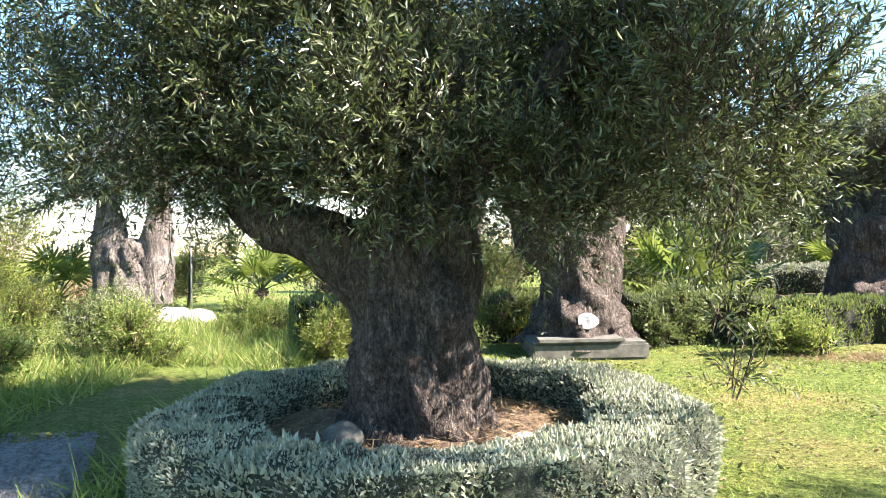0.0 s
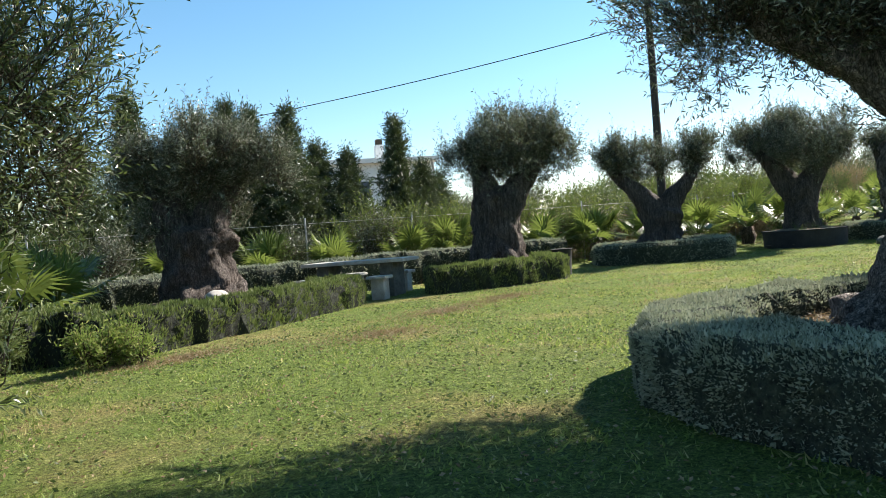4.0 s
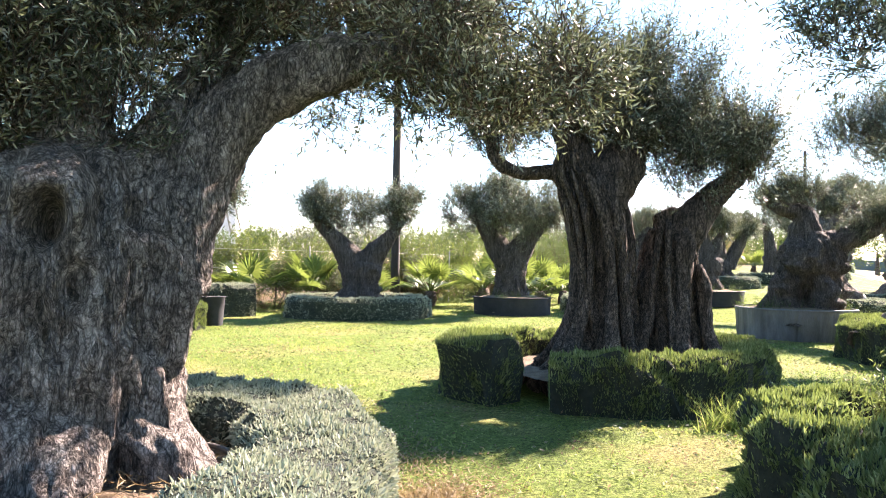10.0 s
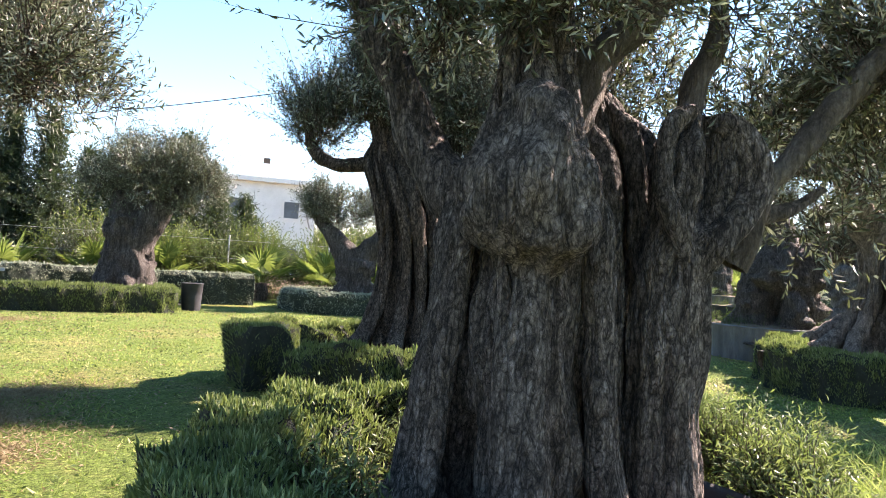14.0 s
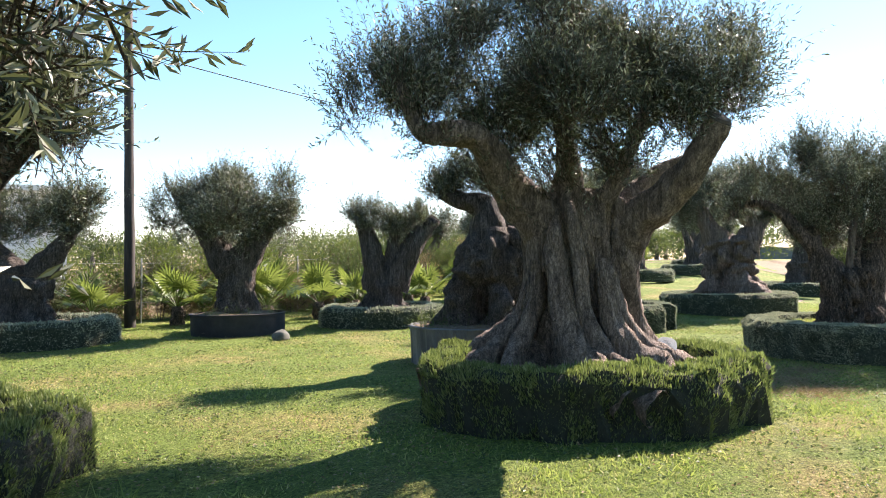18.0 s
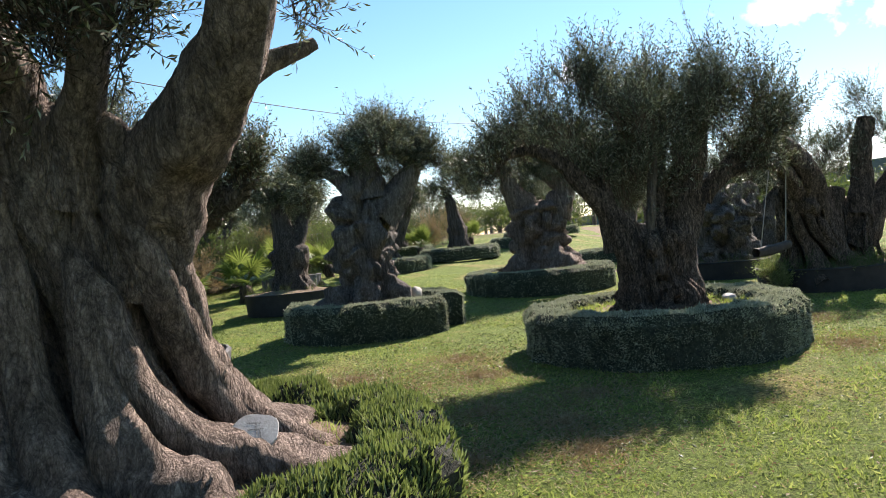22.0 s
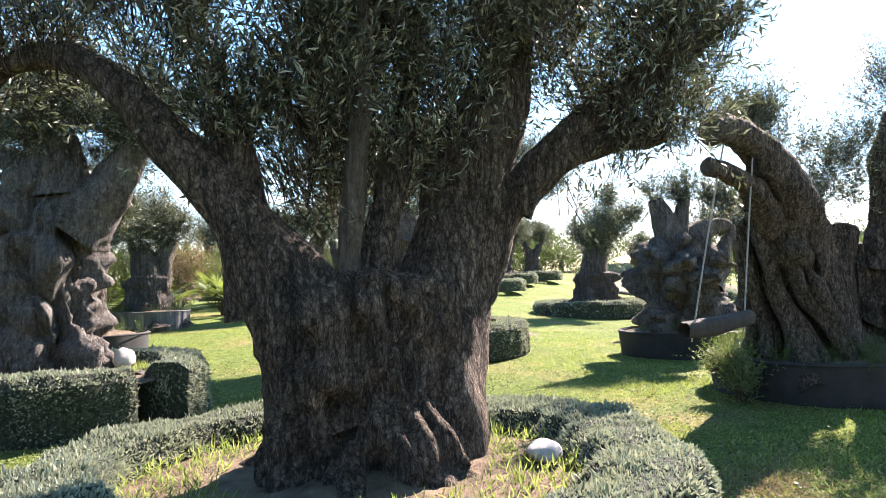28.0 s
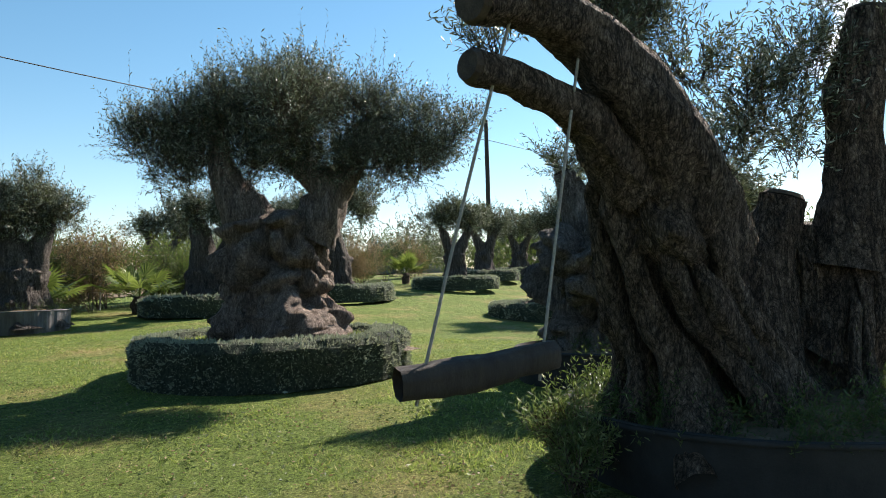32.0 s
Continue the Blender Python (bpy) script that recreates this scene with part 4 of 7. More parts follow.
# the flowing tree
olive(17.6, -4.4, "olive tree with flowing twisted trunk and spreading pruned limbs",
      [([(-0.1, 0.1, 0.34, 0.98), (-0.14, 0.08, 0.6, 0.78), (-0.2, 0.02, 1.0, 0.57), (-0.23, -0.03, 1.45, 0.5), (-0.28, -0.05, 1.9, 0.5), (-0.31, -0.07, 2.16, 0.42), (-0.31, -0.07, 2.3, 0.26)], dict(lobes=0.2, nlobe=9, rough=0.06, twist=1.3, flare=0.5, ridge=0.03))],
      [[(-0.4, 0.1, 1.6, 0.32), (-0.54, 0.21, 1.95, 0.27), (-0.82, 0.4, 2.22, 0.22), (-1.25, 0.45, 2.55, 0.16), (-1.48, 0.52, 2.74, 0.14), (-1.72, 0.7, 2.76, 0.115), (-1.86, 0.86, 2.77, 0.1), (-1.95, 0.95, 2.92, 0.07), (-2.05, 1.0, 3.2, 0.04)],
       [(-0.15, -0.3, 1.5, 0.3), (-0.19, -0.54, 1.87, 0.25), (-0.35, -0.93, 2.13, 0.185), (-0.49, -1.24, 2.42, 0.15), (-0.64, -1.52, 2.82, 0.125)], [(-0.38, 0.02, 1.9, 0.22), (-0.42, 0.01, 2.2, 0.165), (-0.54, -0.06, 2.53, 0.125), (-0.69, -0.05, 2.94, 0.085), (-0.85, -0.06, 3.45, 0.04)], [(-0.4, -0.25, 1.85, 0.18), (-0.45, -0.33, 2.08, 0.125), (-0.56, -0.57, 2.39, 0.08), (-0.63, -0.8, 2.85, 0.06), (-0.64, -0.95, 3.37, 0.03)], [(-0.15, -0.2, 1.7, 0.2), (0.1, -0.42, 2.15, 0.12), (0.4, -0.7, 2.5, 0.075), (0.7, -1.0, 2.7, 0.035)]],
      [(-1.59, 1.5, 3.2, 0.36), (-1.37, 1.08, 3.32, 0.42), (-1.09, 0.44, 3.19, 0.45), (-0.82, -0.2, 3.23, 0.48), (-0.55, -0.84, 3.06, 0.45), (-0.31, -1.45, 3.19, 0.39), (-1.07, 0.39, 2.68, 0.29), (-0.64, -0.62, 2.63, 0.33), (-0.89, -0.07, 3.75, 0.6), (-0.55, -0.87, 3.66, 0.53), (-1.26, 0.82, 3.66, 0.47), (0.3, -1.4, 3.6, 0.36), (-1.75, 1.75, 3.1, 0.22), (0.5, 0.5, 3.7, 0.65), (-1.3, -0.33, 3.1, 0.43), (-0.55, -1.2, 2.76, 0.24), (-0.91, -0.08, 2.46, 0.24), (-0.74, -0.6, 2.5, 0.24), (-1.13, 0.48, 2.41, 0.2), (-0.44, -1.63, 3.06, 0.34), (-0.48, -1.42, 2.93, 0.19), (0.1, 1.0, 3.3, 0.5), (0.5, -0.9, 3.1, 0.35)], 6600, 260, up=0.85, twig=0.36, per=16, bark=M_BARK_F, around=120, along=90, leafy=(0, 2, 3), ribs=((0, 19, 1.25, 0.145),))
# the gnarled block trunk
olive(26.5, -2.0, "olive tree with blocky knotted trunk and small windswept crown",
      [([(0, 0.05, 0.1, 0.85), (0, 0.05, 0.55, 0.76), (0.02, 0, 0.9, 0.6), (0.0, 0.1, 1.5, 0.6), (0.0, 0.1, 2.0, 0.55), (0.02, -0.05, 2.4, 0.46), (0, -0.1, 2.8, 0.3)], dict(lobes=0.12, nlobe=5, rough=0.26, knots=0.42, twist=1.0, pits=((1.7, 215, 0.2, 0.15), (1.2, 250, 0.25, 0.12))))],
      [[(0, -0.1, 2.4, 0.36), (-0.02, -0.07, 2.95, 0.25), (-0.07, 0.08, 3.3, 0.12)], [(0.06, -0.26, 2.1, 0.42), (0.17, -0.6, 2.45, 0.27), (0.25, -0.9, 2.85, 0.18), (0.3, -1.1, 3.2, 0.07)], [(-0.05, 0.12, 2.6, 0.2), (-0.2, 0.53, 2.91, 0.11), (-0.36, 1.04, 3.0, 0.05)]],
      [(0.12, -0.52, 3.35, 0.42), (-0.07, 0.08, 3.25, 0.4), (0.27, -1.0, 3.1, 0.36), (-0.25, 0.69, 3.06, 0.25), (-0.36, 1.03, 3.08, 0.2), (0.06, -0.37, 3.55, 0.32), (0.38, -1.3, 3.0, 0.2), (0.6, -0.43, 3.05, 0.36), (-0.45, -0.6, 3.25, 0.38)], 3600, 300, leaf=0.06, up=0.5, bark=M_BARK_P)
# the spreading dark tree
olive(23.7, -7.0, "dark olive tree with thick trunk and wide forked limbs",
      [([(0.12, 0.0, 0.1, 0.64), (0.12, 0.0, 0.5, 0.53), (0.12, -0.02, 0.9, 0.47), (0.12, -0.04, 1.15, 0.46), (0.1, -0.05, 1.34, 0.43), (0.1, -0.05, 1.39, 0.2)], dict(lobes=0.16, nlobe=7, rough=0.18, twist=0.7, knots=0.2, ridge=0.11, pits=((0.75, 190, 0.09, 0.14), (0.5, 215, 0.08, 0.12), (1.0, 225, 0.1, -0.08), (0.3, 240, 0.12, -0.08))))],
      [[(0.0, 0.08, 0.7, 0.34), (-0.1, 0.22, 1.25, 0.24), (-0.23, 0.45, 1.66, 0.15), (-0.37, 0.7, 2.01, 0.11), (-0.47, 0.95, 2.32, 0.09), (-0.5, 1.25, 2.5, 0.07), (-0.54, 1.55, 2.48, 0.045), (-0.56, 1.72, 2.3, 0.03)], [(0.0, 0.0, 1.2, 0.09), (0.0, -0.01, 1.45, 0.062), (-0.01, -0.06, 1.83, 0.054), (-0.02, -0.11, 2.27, 0.05), (-0.03, -0.14, 2.7, 0.04), (-0.05, -0.1, 3.2, 0.02)],
       [(0.28, -0.12, 0.35, 0.42), (0.48, -0.24, 0.95, 0.31), (0.58, -0.34, 1.46, 0.26), (0.63, -0.42, 1.8, 0.25), (0.68, -0.5, 2.1, 0.23), (0.75, -0.64, 2.45, 0.16), (0.8, -0.78, 2.9, 0.06)], [(0.6, -0.38, 1.3, 0.2), (0.7, -0.6, 1.72, 0.13), (0.8, -0.9, 1.98, 0.105), (0.92, -1.17, 2.1, 0.09), (1.0, -1.5, 2.16, 0.075)], [(0.72, -0.66, 1.75, 0.11), (0.8, -0.95, 2.1, 0.09), (0.88, -1.35, 2.4, 0.075), (0.95, -1.8, 2.65, 0.04)], [(-0.14, 0.4, 1.2, 0.16), (-0.18, 0.52, 1.95, 0.11), (-0.17, 0.5, 2.17, 0.1)], [(0.1, -0.05, 1.15, 0.13), (0.2, -0.1, 1.6, 0.085), (0.3, -0.18, 2.1, 0.07), (0.4, -0.3, 2.9, 0.035)]],
      [(-0.3, 1.22, 3.0, 0.3), (-0.15, 0.73, 3.2, 0.33), (-0.02, 0.32, 3.0, 0.38), (0.12, -0.08, 2.7, 0.34), (0.41, -0.46, 2.8, 0.34), (0.54, -0.91, 3.1, 0.34), (0.69, -1.38, 2.95, 0.3), (0.74, -1.5, 2.6, 0.25), (-0.38, 1.5, 2.77, 0.2), (0.58, -0.98, 2.65, 0.3), (0.07, 0.1, 2.34, 0.3), (0.41, -0.42, 2.2, 0.28), (-0.07, 0.44, 3.45, 0.26), (0.51, -0.83, 3.35, 0.24), (0.78, 0.46, 3.0, 0.45), (1.3, -0.72, 2.9, 0.45), (-0.68, 0, 2.7, 0.36), (0.02, 0.25, 1.9, 0.28), (0.27, -0.1, 1.85, 0.26), (0.02, 0.1, 2.2, 0.28), (0.42, 0.3, 1.95, 0.32), (0.95, -1.25, 1.95, 0.13), (1.0, -1.5, 2.3, 0.18), (0.9, -0.95, 1.75, 0.12), (0.85, -1.1, 2.3, 0.16), (0.95, -1.7, 2.6, 0.22), (0.5, 0.1, 2.4, 0.3), (-0.35, 0.9, 2.7, 0.28), (-0.25, 0.85, 2.4, 0.24)], 5000, 340, up=0.95, twig=0.36, bark=M_BARK_B, around=110, along=80, smooth=(1,))
# the wide-crowned tree behind
olive(32.8, -3.95, "olive tree with thick knobbly trunk and wide flat crown",
      [([(0.05, -0.15, 0.15, 0.95), (0.05, -0.12, 0.55, 0.85), (0.03, -0.1, 0.95, 0.72), (0.03, -0.15, 1.5, 0.68), (0.05, -0.2, 2.0, 0.66), (0.05, -0.2, 2.25, 0.4)], dict(lobes=0.09, nlobe=7, rough=0.2, knots=0.42, twist=1.0))],
      [[(-0.1, 0.11, 1.9, 0.44), (-0.3, 0.47, 2.59, 0.28), (-0.37, 0.56, 3.04, 0.19), (-0.4, 0.56, 3.57, 0.09)], [(0.19, -0.5, 1.9, 0.4), (0.28, -0.78, 2.45, 0.3), (0.2, -0.6, 2.75, 0.22), (0, -0.22, 3.1, 0.12)], [(0.2, -0.7, 2.3, 0.26), (0.4, -1.1, 2.8, 0.16), (0.5, -1.4, 3.3, 0.08)]],
      [(-0.48, 0.71, 3.7, 0.5), (-0.2, 0.05, 3.8, 0.52), (0.09, -0.6, 3.85, 0.52), (0.43, -1.31, 3.6, 0.52), (0.7, -1.84, 3.15, 0.4), (-0.62, 1.05, 3.4, 0.38), (-0.29, 0.34, 3.3, 0.36), (0.45, -1.26, 2.95, 0.4), (0, -0.22, 3.2, 0.44), (0.71, -1.96, 3.6, 0.25), (0.74, -0.08, 3.75, 0.6), (-0.6, -0.77, 3.5, 0.52), (-0.7, 1.35, 3.2, 0.38), (0.75, -2.25, 3.2, 0.38), (0.1, -0.35, 3.0, 0.36), (0.5, -1.6, 3.0, 0.36), (-0.45, 0.9, 3.05, 0.36), (-0.65, 1.15, 2.85, 0.34), (0.68, -1.95, 2.85, 0.34), (0.2, -0.9, 2.85, 0.34), (-0.2, 0.3, 2.9, 0.34), (-0.85, 1.6, 3.3, 0.32), (0.9, -2.5, 3.35, 0.32)], 6800, 380, leaf=0.06, up=0.65, twig=0.36, bark=M_BARK_F)
# the swing tree
olive(29.6, -10.1, "olive tree with sawn-off limbs growing in black pot",
      [([(-0.36, 0.33, 0.2, 0.52), (-0.41, 0.37, 0.68, 0.44), (-0.62, 0.5, 1.07, 0.38), (-0.8, 0.56, 1.44, 0.36), (-0.97, 0.62, 1.8, 0.33), (-1.15, 0.68, 2.0, 0.24)], dict(lobes=0.14, nlobe=8, rough=0.14, knots=0.18, twist=1.3, pits=((1.5, 200, 0.14, -0.1),))),
       ([(0.3, -0.3, 0.2, 0.56), (0.34, -0.35, 0.7, 0.47), (0.33, -0.42, 1.2, 0.4), (0.28, -0.5, 1.6, 0.3)], dict(lobes=0.1, nlobe=6, rough=0.16, twist=1.2))],
      [[(-0.6, 0.3, 1.4, 0.3), (-0.9, 0.4, 1.76, 0.28), (-1.3, 0.58, 2.16, 0.235), (-1.67, 0.85, 2.52, 0.17), (-2.04, 1.1, 2.64, 0.14), (-2.3, 1.26, 2.6, 0.14)], [(-1.15, 0.68, 1.85, 0.22), (-1.4, 0.8, 2.02, 0.165), (-1.66, 0.93, 2.17, 0.115), (-1.98, 1.14, 2.27, 0.092), (-2.26, 1.3, 2.29, 0.09)],
       [(0.2, -0.55, 1.3, 0.26), (0.22, -0.66, 1.9, 0.2), (0.18, -0.68, 2.5, 0.175), (0.2, -0.8, 3.05, 0.16)], [(0, 0.05, 0.8, 0.3), (0.01, -0.04, 1.3, 0.2), (0.03, -0.13, 1.6, 0.165), (0.04, -0.19, 1.8, 0.15)], [(-0.6, 0.8, 2.1, 0.1), (-0.62, 0.78, 2.6, 0.07), (-0.6, 0.75, 2.9, 0.05)], [(0.3, -0.4, 0.7, 0.36), (0.3, -0.8, 1.35, 0.26), (0.34, -1.2, 1.95, 0.17), (0.39, -1.45, 2.38, 0.12), (0.44, -1.7, 2.8, 0.06)]],
      [(-0.5, 0.75, 2.95, 0.2), (-0.21, 0.38, 2.7, 0.24), (-0.05, 0, 2.45, 0.28), (-0.12, 0.22, 2.1, 0.24), (0.1, -0.4, 2.7, 0.2), (0.06, -0.26, 2.2, 0.2), (-1.2, 1.5, 2.75, 0.15), (-2.1, 1.35, 2.9, 0.14), (-1.5, 1.2, 2.95, 0.16), (0.16, -0.7, 3.3, 0.25), (-0.6, 0.8, 2.0, 0.12), (0.3, -1.1, 2.9, 0.28), (0.45, -1.7, 2.95, 0.25)], 1700, 420, up=0.8, twig=0.3, bark=M_BARK_B, around=110, along=80, leafy=(4, 5), ribs=((0, 15, 0.9, 0.17), (1, 12, 0.6, 0.17)))
# the driftwood-like trunk
olive(33.3, -8.5, "weathered contorted olive stump with pale driftwood roots",
      [([(0, 0, 0.2, 0.7), (0, 0, 0.6, 0.62), (0, 0, 1.0, 0.62), (-0.02, 0, 1.5, 0.7), (0, -0.05, 1.9, 0.5), (0, -0.05, 2.05, 0.3)], dict(lobes=0.16, nlobe=5, rough=0.26, knots=0.5, twist=2.0))],
      [[(-0.06, 0.13, 1.4, 0.42), (-0.15, 0.21, 2.05, 0.26), (-0.27, 0.39, 2.59, 0.13)], [(0, -0.07, 1.7, 0.35), (0.1, -0.34, 2.05, 0.2), (0.28, -0.74, 2.14, 0.1), (0.34, -0.84, 1.9, 0.08)], [(0.15, -0.34, 1.2, 0.35), (0.26, -0.61, 1.63, 0.17), (0.3, -0.76, 1.96, 0.08)], [(-0.08, 0.07, 1.9, 0.18), (-0.05, -0.06, 2.46, 0.12), (-0.06, -0.09, 2.72, 0.1)]],
      [(-0.06, -0.08, 2.7, 0.22), (0.2, -0.62, 2.5, 0.26), (-0.27, 0.39, 2.65, 0.13)], 500, 460, leaf=0.065, up=0.9, bark=M_BARK_P)
# the hollow stump tree in the barrel
olive(20.45, -1.95, "hollow olive stump with pale scarred wood in round container",
      [([(0, 0, 0.3, 0.66), (0, 0, 0.6, 0.62), (0, -0.02, 1.1, 0.58), (0.02, -0.05, 1.6, 0.58), (0.03, -0.08, 2.0, 0.42), (0.03, -0.1, 2.15, 0.3)], dict(lobes=0.14, nlobe=5, rough=0.26, knots=0.26, twist=1.2, pits=((0.95, 190, 0.2, 0.3), (1.2, 230, 0.2, -0.1)))),
       ([(-0.3, 0.5, 0.3, 0.42), (-0.3, 0.45, 0.7, 0.3), (-0.28, 0.4, 1.1, 0.2), (-0.25, 0.35, 1.45, 0.1)], dict(lobes=0.12, nlobe=4, rough=0.2))],
      [[(0, 0, 1.9, 0.36), (-0.05, 0.04, 2.44, 0.23), (-0.28, 0.44, 2.6, 0.13), (-0.41, 0.67, 2.68, 0.06)], [(0.1, -0.4, 1.9, 0.28), (0.2, -0.85, 2.05, 0.19), (0.28, -1.2, 2.2, 0.14), (0.33, -1.4, 2.36, 0.11)], [(0.12, -0.4, 1.7, 0.24), (0.18, -0.75, 1.9, 0.14), (0.24, -1.0, 2.0, 0.12)]],
      [(-0.11, 0.11, 3.0, 0.36), (-0.3, 0.47, 2.8, 0.24), (0, -0.13, 2.8, 0.32), (0.18, -0.85, 2.6, 0.2), (0.25, -1.1, 2.45, 0.15), (0.33, -1.4, 2.4, 0.09)], 1500, 500, up=0.8, bark=M_BARK_D)


def middling(x, y, label, w, trunk_h, limbs, blobs, count, seed, bark=None, leaf=0.075, rough=0.16, along=36, up=0.6):
    olive(x, y, label, [([(0, 0, 0.1, w * 1.5), (0, 0, 0.5, w * 1.3), (0, 0, 0.5 + (trunk_h - 0.5) * 0.4, w), (0, 0, trunk_h * 0.9, w * 1.05), (0, 0, trunk_h, w * 0.6)], dict(lobes=0.12, nlobe=6, rough=rough, knots=0.12))], limbs, blobs, count, seed, leaf, 14, 0.34, bark or M_BARK_D, up, around=56, along=along)


middling(1.62, 8.6, "olive tree with knotted leaning trunk on stone slab", 0.36, 1.45, [[(0, 0, 0.85, 0.4), (-0.2, 0, 1.2, 0.33), (-0.52, 0, 1.42, 0.24), (-0.72, 0, 1.77, 0.1)], [(0.18, 0, 0.55, 0.32), (0.36, 0, 1.3, 0.22), (0.55, 0, 1.98, 0.1)], [(0.42, -0.32, 0.26, 0.16), (0.14, -0.13, 0.65, 0.2), (0, 0, 1.0, 0.26)], [(-0.35, -0.2, 0.24, 0.15), (-0.12, -0.1, 0.6, 0.2), (0, 0, 0.95, 0.24)]],
         [(0.12, 0, 1.96, 0.62), (-0.2, 0, 2.35, 0.75), (0.82, 0, 2.16, 0.65), (0.53, 0, 3.0, 0.8), (-0.57, 0, 1.9, 0.38), (0.26, 0.8, 2.5, 0.85)], 2800, 540, leaf=0.07)
middling(-5.9, 13.4, "split pale olive trunk with reddish hollow wood", 0.4, 1.6, [[(-0.27, 0, 0.5, 0.4), (-0.33, 0, 1.5, 0.35), (-0.39, 0, 2.6, 0.16)], [(0.43, 0, 0.4, 0.36), (0.53, 0, 1.5, 0.3), (0.63, 0, 2.5, 0.15)]],
         [(0.09, 0, 2.6, 0.75), (-0.54, 0, 2.9, 0.75), (0.76, 0, 2.85, 0.75), (0.15, 0, 3.5, 0.85)], 2600, 560, M_BARK_P)
middling(0.3, 12.7, "olive tree with dark upright trunk behind the hedge", 0.35, 1.7, [[(0, 0, 1.3, 0.36), (-0.3, 0, 2.0, 0.2), (-0.5, 0, 2.7, 0.08)], [(0, 0, 1.3, 0.36), (0.3, 0, 2.0, 0.2), (0.5, 0, 2.7, 0.08)]],
         [(0, 0, 3.0, 0.8), (-0.6, 0, 2.7, 0.6), (0.6, 0, 2.7, 0.6)], 1800, 580)
middling(7.2, 11.8, "olive tree with broad ribbed trunk and wide low crown", 0.55, 1.7, [[(-0.15, 0.15, 1.3, 0.42), (-0.35, 0.37, 2.06, 0.3), (-0.54, 0.58, 2.6, 0.12)], [(0.12, -0.13, 1.3, 0.42), (0.27, -0.3, 2.03, 0.3), (0.55, -0.61, 2.5, 0.12)]],
         [(-0.54, 0.57, 2.85, 0.55), (0.09, -0.11, 3.05, 0.6), (0.7, -0.76, 2.8, 0.58), (1.04, -1.12, 2.6, 0.38), (-0.82, 0.87, 2.7, 0.4), (0.37, 0.62, 2.8, 0.7), (-0.21, -0.8, 2.65, 0.62), (-0.2, 0.0, 2.3, 0.4), (0.4, -0.4, 1.9, 0.4), (-0.5, 0.4, 1.7, 0.35), (0.1, 0.1, 1.5, 0.5)], 4200, 600)
middling(13.7, 10.0, "olive tree with smooth flared trunk and upright crown", 0.52, 2.1, [[(0, 0, 1.5, 0.45), (-0.11, 0.11, 2.3, 0.3), (-0.22, 0.23, 2.9, 0.13)], [(0.12, -0.12, 1.4, 0.45), (0.45, -0.48, 2.2, 0.3), (0.85, -0.9, 2.8, 0.13)]],
         [(0.05, -0.06, 3.1, 0.65), (0.75, -0.82, 3.05, 0.65), (0.41, -0.46, 3.5, 0.55), (1.1, -1.2, 3.0, 0.42), (-0.26, 0.27, 2.95, 0.5), (0.9, 0, 3.15, 0.75), (-0.12, -0.9, 3.0, 0.68), (0.4, -0.5, 2.6, 0.55), (-0.45, 0.5, 2.75, 0.4), (1.2, -1.3, 2.75, 0.35), (0.1, 0.0, 2.5, 0.5), (0.9, -0.9, 2.5, 0.4)], 4200, 620)
middling(19.1, 8.4, "small olive tree with stout trunk forking into two limbs", 0.47, 1.45, [[(0, 0, 1.0, 0.44), (-0.12, 0.2, 1.5, 0.34), (-0.38, 0.6, 2.05, 0.22), (-0.6, 0.95, 2.5, 0.14), (-0.65, 1.05, 2.9, 0.07)], [(0.08, -0.1, 1.1, 0.42), (0.2, -0.3, 1.6, 0.3), (0.42, -0.66, 2.1, 0.2), (0.6, -0.95, 2.6, 0.1)]],
         [(-0.45, 0.72, 2.75, 0.48), (-0.62, 1.0, 2.9, 0.4), (-0.3, 0.5, 2.4, 0.34), (0.45, -0.7, 2.7, 0.42), (0.66, -1.02, 2.95, 0.4), (0.05, 0.05, 2.55, 0.3), (0.6, 0.2, 2.8, 0.4)], 2400, 640)
middling(22.6, 5.7, "olive tree with rounded umbrella crown", 0.42, 1.9, [[(-0.08, 0.15, 1.5, 0.42), (-0.35, 0.58, 2.3, 0.26), (-0.61, 1.0, 2.86, 0.1)], [(0, 0, 1.5, 0.42), (0.24, -0.49, 2.3, 0.26), (0.5, -0.98, 2.8, 0.1)]],
         [(-0.62, 1.0, 3.05, 0.68), (-0.1, 0.08, 3.15, 0.8), (0.43, -0.86, 3.05, 0.68), (-0.09, 0.1, 2.6, 0.74), (-0.8, 1.36, 2.73, 0.45), (0.63, -1.2, 2.68, 0.45), (0.64, 0.8, 3.0, 0.85), (-0.8, -0.66, 2.85, 0.76)], 4200, 660)
middling(26.0, 3.8, "stunted olive tree with bare antler-like limbs", 0.42, 1.2, [[(-0.06, 0.1, 1.0, 0.4), (-0.18, 0.29, 2.1, 0.27), (-0.34, 0.53, 2.95, 0.14)], [(0.12, -0.22, 1.0, 0.4), (0.37, -0.71, 2.1, 0.3), (0.65, -1.25, 2.8, 0.17)], [(0.08, -0.16, 1.4, 0.23), (0.14, -0.32, 2.6, 0.13)]],
         [(-0.23, 0.34, 2.8, 0.42), (0.36, -0.72, 2.7, 0.4), (0.07, -0.19, 2.7, 0.36), (-0.41, 0.67, 2.95, 0.25)], 1100, 680)
